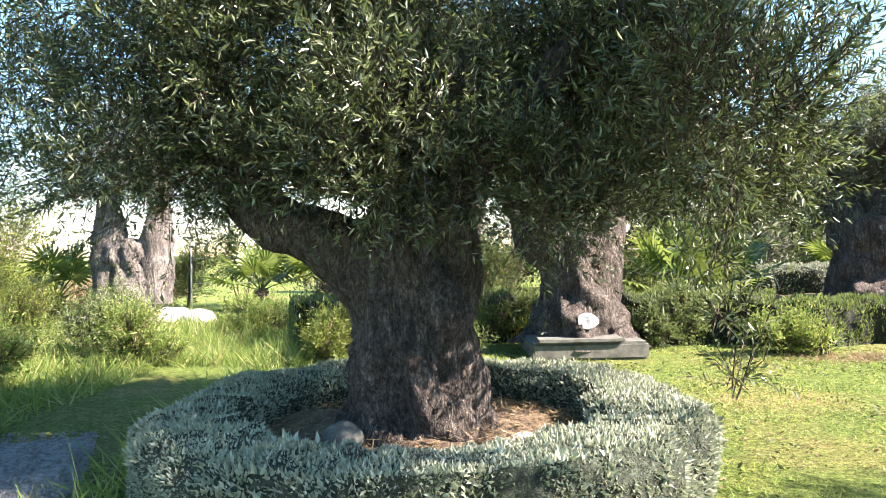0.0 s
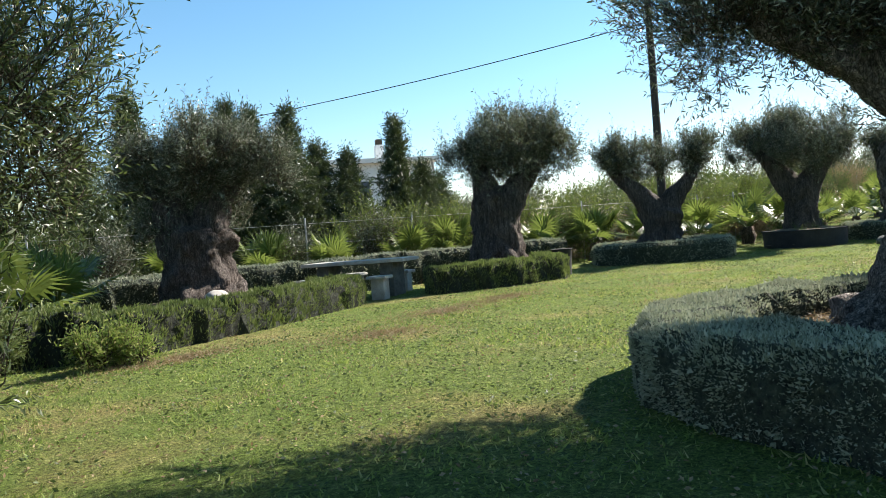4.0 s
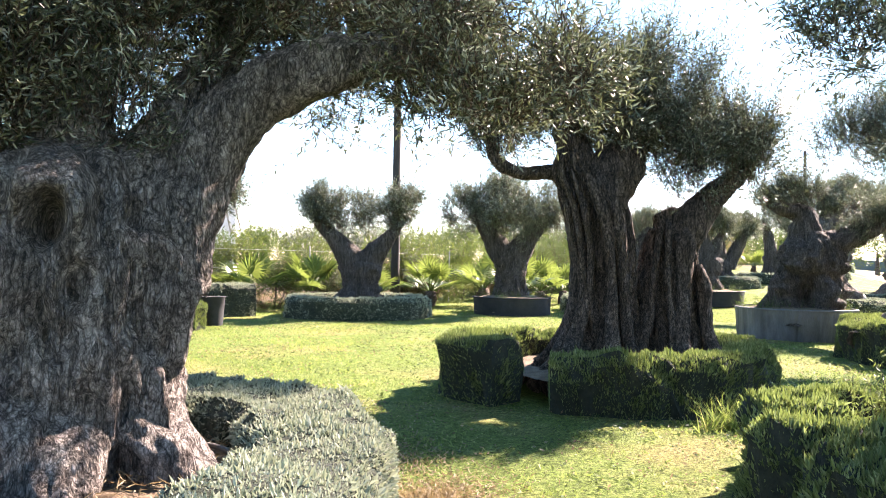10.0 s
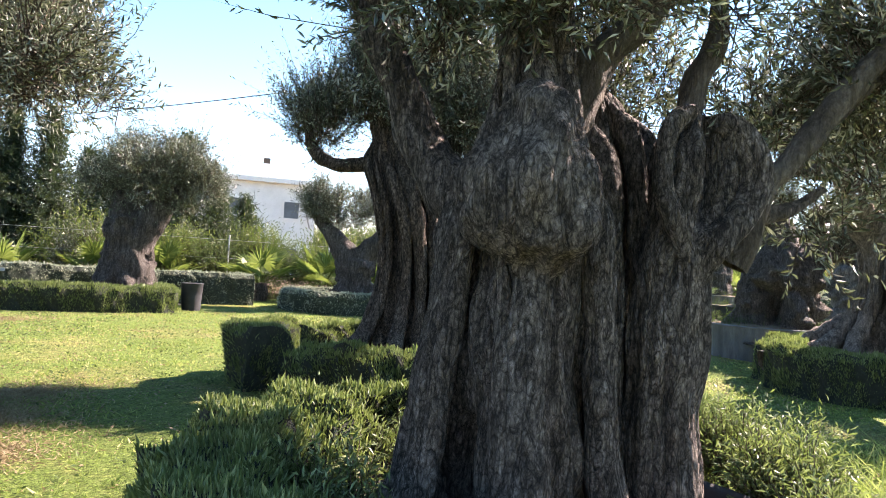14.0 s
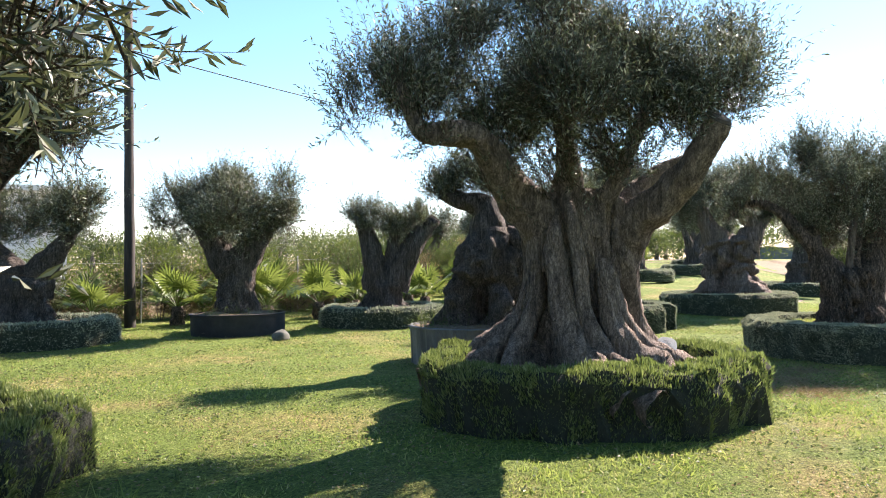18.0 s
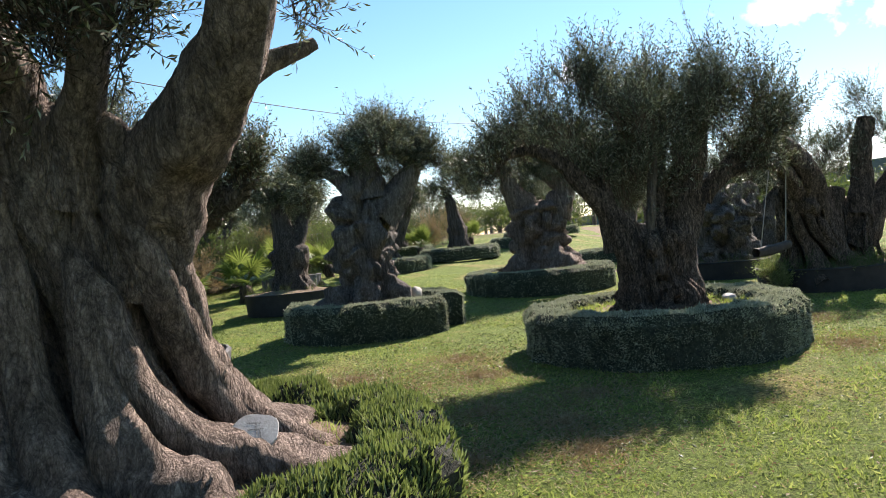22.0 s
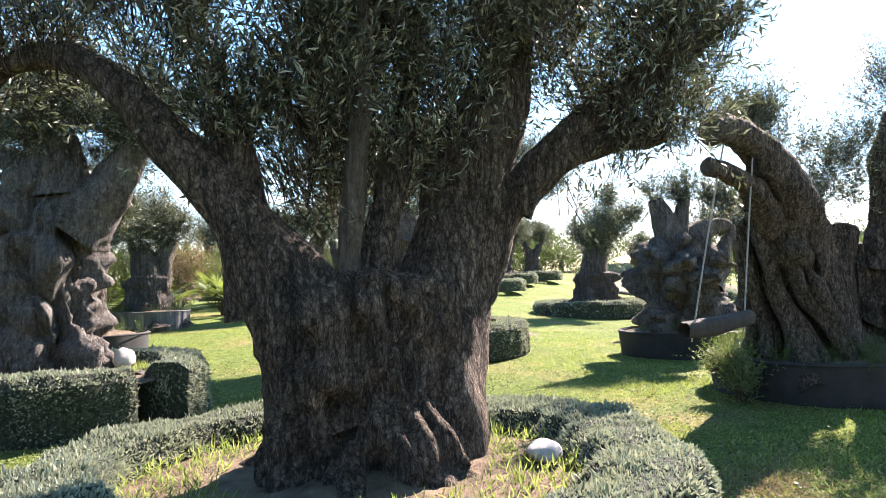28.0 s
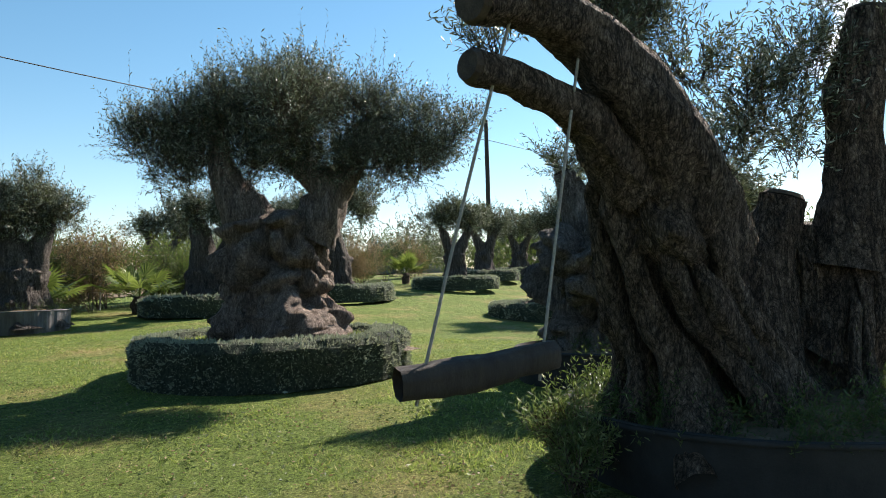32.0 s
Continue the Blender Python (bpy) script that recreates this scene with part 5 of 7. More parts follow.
middling(30.7, 2.0, "grey-green olive tree with stout trunk beside the weeds", 0.4, 1.7, [[(0, 0, 1.4, 0.36), (-0.08, 0.18, 2.4, 0.2), (-0.16, 0.39, 2.95, 0.1)], [(0, 0, 1.4, 0.3), (0.3, -0.3, 2.3, 0.16), (0.4, -0.5, 2.8, 0.08)]],
         [(0, 0, 3.0, 0.5), (-0.19, 0.5, 3.0, 0.33), (0.11, -0.48, 2.85, 0.38), (0.8, 0.6, 2.87, 0.55)], 1700, 700, leaf=0.085)
middling(40.4, 3.4, "olive tree with ribbed forked trunk in black pot", 0.45, 1.3, [[(0, 0, 1.0, 0.45), (-0.07, 0.13, 2.2, 0.3), (-0.13, 0.28, 2.9, 0.15)], [(0.08, -0.3, 1.0, 0.36), (0.24, -0.86, 2.2, 0.27), (0.3, -1.1, 3.0, 0.15)]],
         [(0.05, -0.3, 2.8, 0.6), (0.3, -1.1, 2.9, 0.5), (-0.13, 0.3, 2.8, 0.36)], 1200, 720, leaf=0.1)
middling(44.8, 1.65, "far olive tree with slim leaning trunk", 0.4, 1.5, [[(0, 0, 1.2, 0.4), (-0.09, 0.18, 2.4, 0.26), (-0.2, 0.46, 3.2, 0.12)]], [(0, 0, 3.6, 0.8), (-0.27, 0.71, 3.0, 0.58), (0.15, -0.66, 3.2, 0.7)], 1300, 740, leaf=0.11)
middling(44.9, -5.5, "olive tree with bushy trunk inside hedge ring", 0.55, 1.5, [[(0, 0, 1.2, 0.5), (0.04, -0.27, 2.5, 0.34), (0.1, -0.5, 3.4, 0.14)]], [(0.1, -0.49, 3.0, 0.78), (-0.16, 0.1, 2.8, 0.52), (0.36, -1.1, 3.3, 0.5), (0, -0.43, 3.8, 0.4), (0, -0.2, 2.1, 0.5)], 1700, 760, leaf=0.1, rough=0.3, up=1.0)
middling(36.2, 5.2, "olive tree with spreading twisted roots in grey tub", 0.5, 1.5, [[(0, 0, 1.2, 0.45), (-0.2, 0.15, 2.1, 0.3), (-0.4, 0.3, 2.8, 0.12)], [(0.05, -0.05, 1.2, 0.4), (0.3, -0.2, 2.0, 0.26), (0.5, -0.35, 2.7, 0.1)]],
         [(0, 0, 2.9, 0.7), (-0.5, 0.3, 2.8, 0.7), (0.5, -0.3, 2.8, 0.6), (-0.9, 0.6, 2.6, 0.5), (0.1, 0.1, 2.3, 0.5)], 1900, 770, leaf=0.09)
for k, (fx, fy, hh) in enumerate(((52, 0.2, 1.0), (58, 0.8, 1.0), (63, 0.3, 0.95), (50, 6.5, 1.1), (47, 11, 1.0), (38, 9.5, 1.0), (58, -9, 1.1), (70, -6, 1.1), (40.5, -10.2, 0.9))):
    middling(fx, fy, "distant olive tree with short trunk and round crown", 0.42, 1.5 * hh, [[(0, 0, 1.2, 0.36), (-0.2, 0.3, 2.1 * hh, 0.2), (-0.3, 0.5, 2.7 * hh, 0.1)], [(0, 0, 1.2, 0.36), (0.2, -0.4, 2.1 * hh, 0.2), (0.3, -0.7, 2.7 * hh, 0.1)]],
             [(0, 0, 3.1 * hh, 0.75), (-0.3, 0.7, 2.8 * hh, 0.6), (0.3, -0.7, 2.8 * hh, 0.6), (0.6, 0, 2.9 * hh, 0.6)], 800, 800 + 7 * k, leaf=0.13, along=24)

# ---- hedges and beds ----
SIL = "low clipped silver-green hedge ring round an olive tree"
ROS = "low clipped dark green rosemary hedge round an olive tree"


def bed(x, y, r, z, seed, label="bare brown soil with dry straw under olive tree", dome=0.08):
    root = thing("planting_bed", x, y, float(ground_z(x, y)), label, "soil bed", "tree beds")
    soil_disc(r, z, root, seed, dome)
    return root


hedge("hedge", -0.12, 4.05, ring(1.25, 72, seed=1), 0.58, 0.42, "silver", 62000, 11, SIL, mid=0.04)
bed(-0.12, 4.05, 1.15, 0.19, 12)
hedge("hedge", 6.0, 0.35, ring(1.72, 90, seed=2), 0.76, 0.5, "silver", 85000, 13, SIL, mid=0.04)
bed(6.0, 0.35, 1.5, 0.25, 14)
hedge("hedge", 23.7, -7.03, ring(1.36, 72, seed=3), 0.55, 0.55, "silver", 66000, 15, SIL)
bed(23.7, -7.03, 1.3, 0.4, 16)
hedge("hedge", 32.8, -3.95, ring(1.62, 72, seed=4), 0.58, 0.55, "silver", 16000, 17, SIL, leaf=1.4)
bed(32.8, -3.95, 1.5, 0.42, 18)
hedge("hedge", 26.5, -2.0, ring(1.33, 60, 20, 255, seed=5), 0.55, 0.6, "silver", 15000, 19, "silver-green hedge arc before knotted olive trunk", False, leaf=1.3)
hedge("hedge", 26.5, -2.0, ring(1.33, 24, 278, 375, seed=5), 0.55, 0.6, "silver", 7000, 20, "short silver-green hedge piece beside knotted olive trunk", False, leaf=1.3)
bed(26.5, -2.0, 1.25, 0.42, 21)
hedge("hedge", 12.25, -0.65, polyline([(-0.8, 1.4), (-1.45, 1.05), (-1.56, 0.5)], 0.1), 0.5, 0.62, "rosemary", 7000, 22, "short taller piece of dark rosemary hedge round twin olive", False, mid=0.05)
hedge("hedge", 12.25, -0.65, polyline([(-1.5, 0.05), (-1.2, -0.7), (-0.9, -1.2), (0.3, -1.5), (1.3, -0.8), (1.4, 0.4), (0.5, 1.3), (-0.4, 1.45)], 0.1), 0.5, 0.52, "rosemary", 34000, 23, ROS, False, mid=0.07)
bed(12.25, -0.65, 1.25, 0.22, 24)
hedge("hedge", 17.55, -4.4, polyline([(-1.35, 0.9), (-1.45, -0.2), (-0.9, -1.25), (0.2, -1.6), (1.2, -1.0), (1.5, 0.2), (0.9, 1.3), (-0.3, 1.5)], 0.12, True), 0.5, 0.58, "rosemary", 44000, 25, ROS, mid=0.06)
bed(17.55, -4.4, 1.4, 0.46, 26)
hedge("hedge", 9.45, -4.3, ring(1.5, 60, 60, 212, seed=6), 0.5, 0.5, "rosemary", 30000, 27, "loose overgrown rosemary hedge beside massive olive trunk", False, mid=0.09, leaf=1.0)
bed(9.5, -4.35, 1.08, 0.04, 28)
hedge("hedge", 19.1, 8.4, ring(1.62, 64, seed=7), 0.5, 0.52, "silver", 10000, 29, SIL, leaf=1.8)
bed(19.1, 8.4, 1.5, 0.4, 30)
hedge("hedge", 26.0, 3.8, ring(1.4, 56, seed=8), 0.5, 0.5, "silver", 7000, 31, SIL, leaf=2.0)
bed(26.0, 3.8, 1.3, 0.4, 32)
hedge("hedge", 44.9, -5.5, ring(1.7, 56, seed=9), 0.5, 0.5, "silver", 6000, 33, SIL, leaf=2.2)
bed(44.9, -5.5, 1.5, 0.4, 34)
hedge("hedge", 0, 0, polyline([(3.9, 8.6), (6.5, 9.1), (9.25, 10.0), (9.0, 11.0)]), 0.5, 0.52, "rosemary", 16000, 35, "clipped green hedge along the lawn edge", False, mid=0.05, leaf=1.3)
hedge("hedge", 0, 0, polyline([(10.9, 9.6), (12.6, 8.85), (13.95, 8.5), (14.3, 9.3)]), 0.5, 0.52, "rosemary", 12000, 36, "clipped green hedge along the lawn edge", False, mid=0.05, leaf=1.3)
hedge("hedge", 0, 0, polyline([(6.0, 14.2), (9.5, 13.2), (13.5, 12.3), (17.4, 10.6)]), 0.7, 0.8, "silver", 14000, 37, "long clipped silver-green hedge behind stone table", False, mid=0.05, leaf=1.8)
bed(7.2, 11.3, 1.9, 0.3, 38)
bed(13.7, 10.0, 1.2, 0.4, 39)
hedge("hedge", 1.2, 9.2, polyline([(-3.2, 0.2), (-1.2, 0.9), (1.2, 0.6), (3.0, -0.2)]), 0.8, 0.6, "rosemary", 16000, 40, "wild rosemary hedge in half shade", False, mid=0.12, leaf=1.4)
for k, (hx, hy) in enumerate(((52, 0.2), (58, 0.8), (63, 0.3), (40.4, 3.4), (44.8, 1.65), (50, 6.5), (58, -9))):
    hedge("hedge", hx, hy, ring(1.5, 40, seed=k), 0.5, 0.5, "silver", 3000, 60 + k, "distant clipped hedge ring round an olive tree", leaf=2.6)

# ---- containers ----


def lathe(profile, n=56, rib=0.0, ribs=0):
    """A turned shell, open at the top: points and faces."""
    a = np.linspace(0, 2 * np.pi, n, endpoint=False)
    p = np.asarray(profile, float)
    rr = p[:, :1] + (rib * np.sign(np.sin(ribs * a))[None] if ribs else 0)
    v = np.stack([np.cos(a)[None] * rr, np.sin(a)[None] * rr, np.broadcast_to(p[:, 1:], (len(p), n))], -1).reshape(-1, 3)
    i, j = np.arange(len(p) - 1)[:, None] * n, np.arange(n)[None]
    return v, np.stack([i + j, i + (j + 1) % n, i + n + (j + 1) % n, i + n + j], -1).reshape(-1, 4)


def tub(x, y, r, h, material, label, seed, weeds=0, fill=0.05, rib=0.0, n=96):
    root = thing("tree_tub", x, y, float(ground_z(x, y)), label, "plant tub", "tree tubs")
    v, f = lathe([(r * 0.97, -0.02), (r * 0.985, h * 0.5), (r, h), (r - 0.03, h + 0.005), (r - 0.05, h - 0.08), (r - 0.05, h - 0.2)], n, rib, n // 4 if rib else 0)
    v = v + (fbm(v, 1.3, seed, 2) * 0.03)[:, None] * unit(v * [1, 1, 0])
    mesh_np("tub_wall", v, f, material, root, False)
    v, f = lathe([(r + 0.012, h - 0.03), (r + 0.022, h - 0.015), (r + 0.012, h)], n)
    mesh_np("tub_rim", v, f, material, root, True)
    soil_disc(r - 0.06, h - fill, root, seed, 0.12)
    if weeds:
        rng = np.random.default_rng(seed)
        a, q = rng.uniform(0, 6.28, weeds), np.sqrt(rng.uniform(0.3, 1, weeds)) * (r - 0.05)
        b = np.stack([np.cos(a) * q, np.sin(a) * q, np.full(weeds, h - fill)], -1)
        blob = np.concatenate([b, np.full((weeds, 1), 0.08)], -1)
        lv, lf, sv, sf = sprays(blob, weeds * 5, rng, 0.04, 12, 0.2, 1.0)
        tagged(mesh_np("weed_cover", lv, lf, M_LEAF_G, root), "small green weeds over the rim", kind="stuff")
    return root


tub(29.6, -10.1, 1.34, 0.42, M_BLACK, "wide black plastic tub overgrown with weeds", 71, 300)
tub(33.3, -8.5, 1.1, 0.42, M_BLACK, "black plastic tub holding contorted olive stump", 72, 30)
tub(20.45, -1.75, 1.12, 0.6, M_GREYPOT, "grey ribbed tub with peeling side, holding hollow olive stump", 73, 60, rib=0.008, n=128)
tub(22.6, 5.7, 1.1, 0.5, M_BLACK, "low black tub with hedge clumps round an olive tree", 74, 30)
tub(40.4, 3.4, 1.15, 0.5, M_BLACK, "black plastic tub holding a forked olive tree", 75, 10)
tub(30.7, 2.0, 1.2, 0.5, M_BLACK, "dark tub with green fringe holding an olive tree", 76, 40)
tub(36.2, 5.2, 1.0, 0.5, M_GREYPOT, "grey slatted tub with twisted roots spilling over", 77, 60, rib=0.01)
v, f = lathe([(1.16, -0.02), (1.18, 0.14), (1.16, 0.2), (1.13, 0.16), (1.13, 0.0)], 80)
edging = thing("bed_edging", 9.5, -4.35, 0.0, "black plastic edging round massive olive trunk", "bed edging")
mesh_np("edging_band", v, f, M_BLACK, edging, True)
# open black bin lying by the hedge corner
bin_ = thing("plastic_bin", 14.75, 8.9, 0.0, "black open plastic bin beside the hedge", "bin")
v, f = lathe([(0.2, 0), (0.22, 0.3), (0.24, 0.6), (0.26, 0.62), (0.22, 0.6), (0.2, 0.25)], 32)
mesh_np("bin_wall", v, f, M_BLACK, bin_, True)

# ---- stones, plaques, table ----


def rock(name, x, y, z, sx, sy, sz, seed, material, label, category, rot=0.0, parent=None):
    bm = bmesh.new()
    bmesh.ops.create_icosphere(bm, subdivisions=3, radius=1)
    for q in bm.verts:
        n = 1 + 0.22 * noise.noise(q.co * 1.4 + Vector((seed, 0, 0))) + 0.07 * noise.noise(q.co * 4 + Vector((0, seed, 0)))
        q.co = Vector((q.co.x * sx, q.co.y * sy, max(q.co.z, -0.6) * sz)) * n
    ob = part(name, bm, material, None, "", True)
    ob.matrix_world = pose(x, y, z, 0, 0, rot)
    return tagged(ob, label, category, "stones")


def plaque(x, y, z, r, facing, tilt, seed, label):
    """A flat broken-edged stone that leans on a trunk; facing: the way its face looks, degrees."""
    root = thing("stone_plaque", x, y, z, label, "stone plaque", "stone plaques")
    root.matrix_world = pose(x, y, z, 0, 0, facing) @ pose(0, 0, 0, 0, 90 - tilt, 0)
    bm = bmesh.new()
    rim = []
    for k in range(22):
        a = k / 22 * 2 * math.pi
        q = r * (1 + 0.05 * math.sin(3 * a + seed) + 0.035 * math.sin(5 * a + 2 * seed) + 0.04 * noise.noise(Vector((k, seed, 0))))
        rim.append((q * math.cos(a) * 0.92, q * math.sin(a) * 1.12))
    lo = [bm.verts.new((a, b, -0.02)) for a, b in rim]
    hi = [bm.verts.new((a * 0.99, b * 0.99, 0.016)) for a, b in rim]
    top = [bm.verts.new((a * 0.95, b * 0.95, 0.022)) for a, b in rim]
    for k in range(22):
        j = (k + 1) % 22
        bm.faces.new((lo[k], lo[j], hi[j], hi[k]))
        bm.faces.new((hi[k], hi[j], top[j], top[k]))
    mid = bm.verts.new((0, 0, 0.024))
    for k in range(22):
        bm.faces.new((top[k], top[(k + 1) % 22], mid))
    bm.faces.new(lo[::-1])
    slab = part("slab", bm, M_PLAQUE, root)
    bm = bmesh.new()
    for (ax, ay, bx, by) in ((-0.45, -0.35, -0.3, 0.3), (-0.1, -0.4, 0.0, 0.35), (-0.32, 0.05, 0.28, -0.03), (0.05, 0.15, 0.5, 0.1)):
        p, q = Vector((ax * r, ay * r, 0.0248)), Vector((bx * r, by * r, 0.0248))
        s = (q - p).cross(Vector((0, 0, 1))).normalized() * 0.0035
        bm.faces.new([bm.verts.new(c) for c in (p - s, q - s, q + s, p + s)])
    part("incised_lines", bm, M_CRACK, slab, "dark incised lines")
    return root


plaque(5.846, -0.06, 0.73, 0.1, 220, 14, 1, "pale flat stone plaque leaning on huge olive trunk")
plaque(17.5, -5.3, 0.7, 0.1, 228, 38, 2, "pale stone plaque with incised signs on tree roots")
plaque(1.62, 7.97, 0.42, 0.105, 258, 20, 3, "white stone plaque leaning on knotted trunk")
rock("stone", 24.1, -7.86, 0.48, 0.13, 0.09, 0.055, 3, M_PLAQUE, "pale rounded stone on grass inside hedge", "stone")
rock("stone", 26.72, -2.78, 0.62, 0.13, 0.1, 0.12, 4, M_STONE, "pale pointed stone by knotted trunk", "stone")
rock("stone", 33.4, -4.6, 0.62, 0.16, 0.1, 0.1, 5, M_STONE, "pale stone at foot of olive trunk", "stone")
rock("stone", 6.4, 9.95, 0.5, 0.2, 0.13, 0.1, 6, M_STONE, "pale flat stone by ribbed trunk", "stone")
rock("stone", 21.75, 3.6, 0.07, 0.2, 0.17, 0.15, 7, M_MOSS_SHADE, "grey boulder beside the low tub", "stone")
rock("stone", 0.42, 3.78, 0.22, 0.12, 0.09, 0.05, 8, M_STONE, "small pale stone on bed soil", "stone")
rock("stone", 0.62, 3.6, 0.2, 0.06, 0.05, 0.04, 9, M_STONE, "small pale stone on bed soil", "stone")
rock("stone", -0.52, 3.62, 0.3, 0.1, 0.08, 0.1, 10, M_MOSS_SHADE, "mossy grey stone at foot of olive trunk", "stone")
for k, (bx, by) in enumerate(((-4.9, 12.9), (-4.4, 12.8), (-5.0, 12.6), (-6.6, 12.9))):
    rock("stone", bx, by, 0.12, 0.36 - 0.06 * k, 0.3, 0.22 - 0.04 * k, 12 + k, M_PLAQUE, "pale pinkish boulder at foot of split trunk", "stone", 30 * k)


def box(bm, sx, sy, sz, x=0.0, y=0.0, z=0.0, bev=0.012):
    r = bmesh.ops.create_cube(bm, size=1)
    bmesh.ops.transform(bm, matrix=Matrix.Translation((x, y, z)) @ Matrix.Diagonal((sx, sy, sz, 1)), verts=r["verts"])
    if bev:
        ed = list({e for q in r["verts"] for e in q.link_edges})
        bmesh.ops.bevel(bm, geom=ed, offset=bev, segments=2, affect="EDGES")


def boxed(name, sx, sy, sz, at, material, parent, bev=0.012, label=""):
    bm = bmesh.new()
    box(bm, sx, sy, sz, 0, 0, 0, bev)
    ob = part(name, bm, material, parent, label)
    ob.matrix_local = pose(*at)
    return ob


TA = math.degrees(math.atan2(9.85 - 12.2, 10.6 - 9.75))
table = thing("stone_table", 10.55, 11.25, 0.0, "long pale stone slab table on block legs", "table", rz=TA)
boxed("tabletop", 2.4, 0.85, 0.07, (0, 0, 0.74), M_STONE, table)
# Legs in the darker stone: shade under the slab is put into colour
boxed("leg", 0.3, 0.55, 0.705, (-0.75, 0, 0.35), M_MOSS_SHADE, table)
boxed("leg", 0.3, 0.55, 0.705, (0.75, 0, 0.35), M_MOSS_SHADE, table)
for sx, sy in ((-0.8, -0.85), (0.1, -0.85), (0.85, -0.8), (-0.6, 0.85), (0.6, 0.85)):
    q = table.matrix_world @ Vector((sx, sy, 0))
    seat = thing("stone_stool", q.x, q.y, 0.0, "square pale stone block seat by the table", "stool", "stone seats", TA + 4 * sx)
    boxed("seat_slab", 0.42, 0.42, 0.06, (0, 0, 0.44), M_STONE, seat)
    boxed("seat_block", 0.28, 0.28, 0.41, (0, 0, 0.205), M_STONE, seat)
plinth = thing("stone_plinth", 1.62, 8.4, 0.0, "low grey concrete plinth under knotted olive tree", "plinth")
boxed("plinth_block", 1.3, 1.15, 0.2, (0, 0, 0.1), M_MOSS_SHADE, plinth, 0.03)
boxed("plinth_slab", 0.95, 0.5, 0.04, (-0.1, -0.36, 0.222), M_MOSS_SHADE, plinth, 0.01)

# ---- hose ----


def tube(name, pts, r, material, parent=None, n=40, sides=8):
    s = spline([(*p, r) for p in pts], n)
    c = s[:, :3]
    d = unit(np.gradient(c, axis=0))
    side = unit(np.cross(d, [0.31, 0.2, 0.93]))
    up = np.cross(d, side)
    a = np.linspace(0, 2 * np.pi, sides, endpoint=False)
    v = (c[:, None] + r * (np.cos(a)[None, :, None] * side[:, None] + np.sin(a)[None, :, None] * up[:, None])).reshape(-1, 3)
    i, j = np.arange(n - 1)[:, None] * sides, np.arange(sides)[None]
    return mesh_np(name, v, np.stack([i + j, i + (j + 1) % sides, i + sides + (j + 1) % sides, i + sides + j], -1).reshape(-1, 4), material, parent, True)


hose = tube("irrigation_hose", [(6.75, 0.05, 0.2), (6.9, -0.12, 0.36), (7.0, -0.35, 0.37), (6.97, -0.6, 0.28), (6.85, -0.8, 0.19)], 0.014, M_HOSE)
tagged(hose, "curved brown irrigation hose on bed soil", "hose")
hose2 = tube("irrigation_hose", [(9.9, -3.3, 0.16), (10.3, -3.0, 0.25), (10.7, -2.9, 0.2), (11.1, -3.0, 0.1)], 0.012, M_HOSE)
tagged(hose2, "thin pale hose across grass", "hose")

# ---- swing ----
swing = thing("log_swing", 27.35, -8.85, 0.85, "rough log swing hung on two ropes from olive limb", "swing")
gnarled("log_seat", [(-0.31, 0.33, 0.0, 0.075), (-0.1, 0.1, 0.02, 0.078), (0.08, -0.08, 0.05, 0.075), (0.24, -0.24, 0.08, 0.07)], M_POLE, swing, 5, 24, 16, 0.08, 4, 0.2, 0.1)
for (ax, ay, az), (bx, by, bz) in (((-0.25, 0.27, 0.0), (0.21, -0.15, 1.93)), ((0.18, -0.18, 0.06), (0.58, -0.4, 1.9))):
    tube("rope", [(ax, ay, az - 0.1), (ax * 0.5 + bx * 0.5, ay * 0.5 + by * 0.5, (az + bz) / 2), (bx, by, bz)], 0.008, M_ROPE, swing, 20, 6)

# ---- poles and wires ----


def pole(x, y, h, lean, label, cross=True):
    z = float(ground_z(x, y))
    root = thing("utility_pole", x, y, z, label, "utility pole", "utility poles")
    s = gnarled("pole_shaft", [(0, 0, -0.05, 0.15), (lean * 0.5, 0, h * 0.5, 0.13), (lean, 0, h, 0.11)], M_POLE, root, 3, 14, 12, 0.0, 3, 0, 0.02)
    for k in (0.25, 0.6):
        boxed("insulator_bracket", 0.3, 0.05, 0.06, (lean + 0.1, 0, h - k), M_POLE, root, 0.005)
    return Vector((x + lean, y, z + h - 1.1))


P1 = pole(22.9, 10.0, 8.7, 0.0, "tall dark wooden utility pole carrying a cable")
P2 = pole(61.6, 1.6, 8.7, 0.0, "distant dark wooden utility pole carrying a cable")
P3 = pole(6.5, 51.0, 8.5, 0.0, "far dark wooden utility pole behind trees")


def wire(a, b, sag):
    pts = [a.lerp(b, k / 12) - Vector((0, 0, sag * 4 * (k / 12) * (1 - k / 12))) for k in range(13)]
    return tagged(tube("overhead_cable", [tuple(p) for p in pts], 0.016, M_WIRE, None, 60, 5), "black sagging overhead cable between poles", "cable", "overhead cables")


wire(P1, P2, 0.9)
wire(P1, P3, 1.1)
wire(P2, Vector((120, -30, 9)), 1.2)

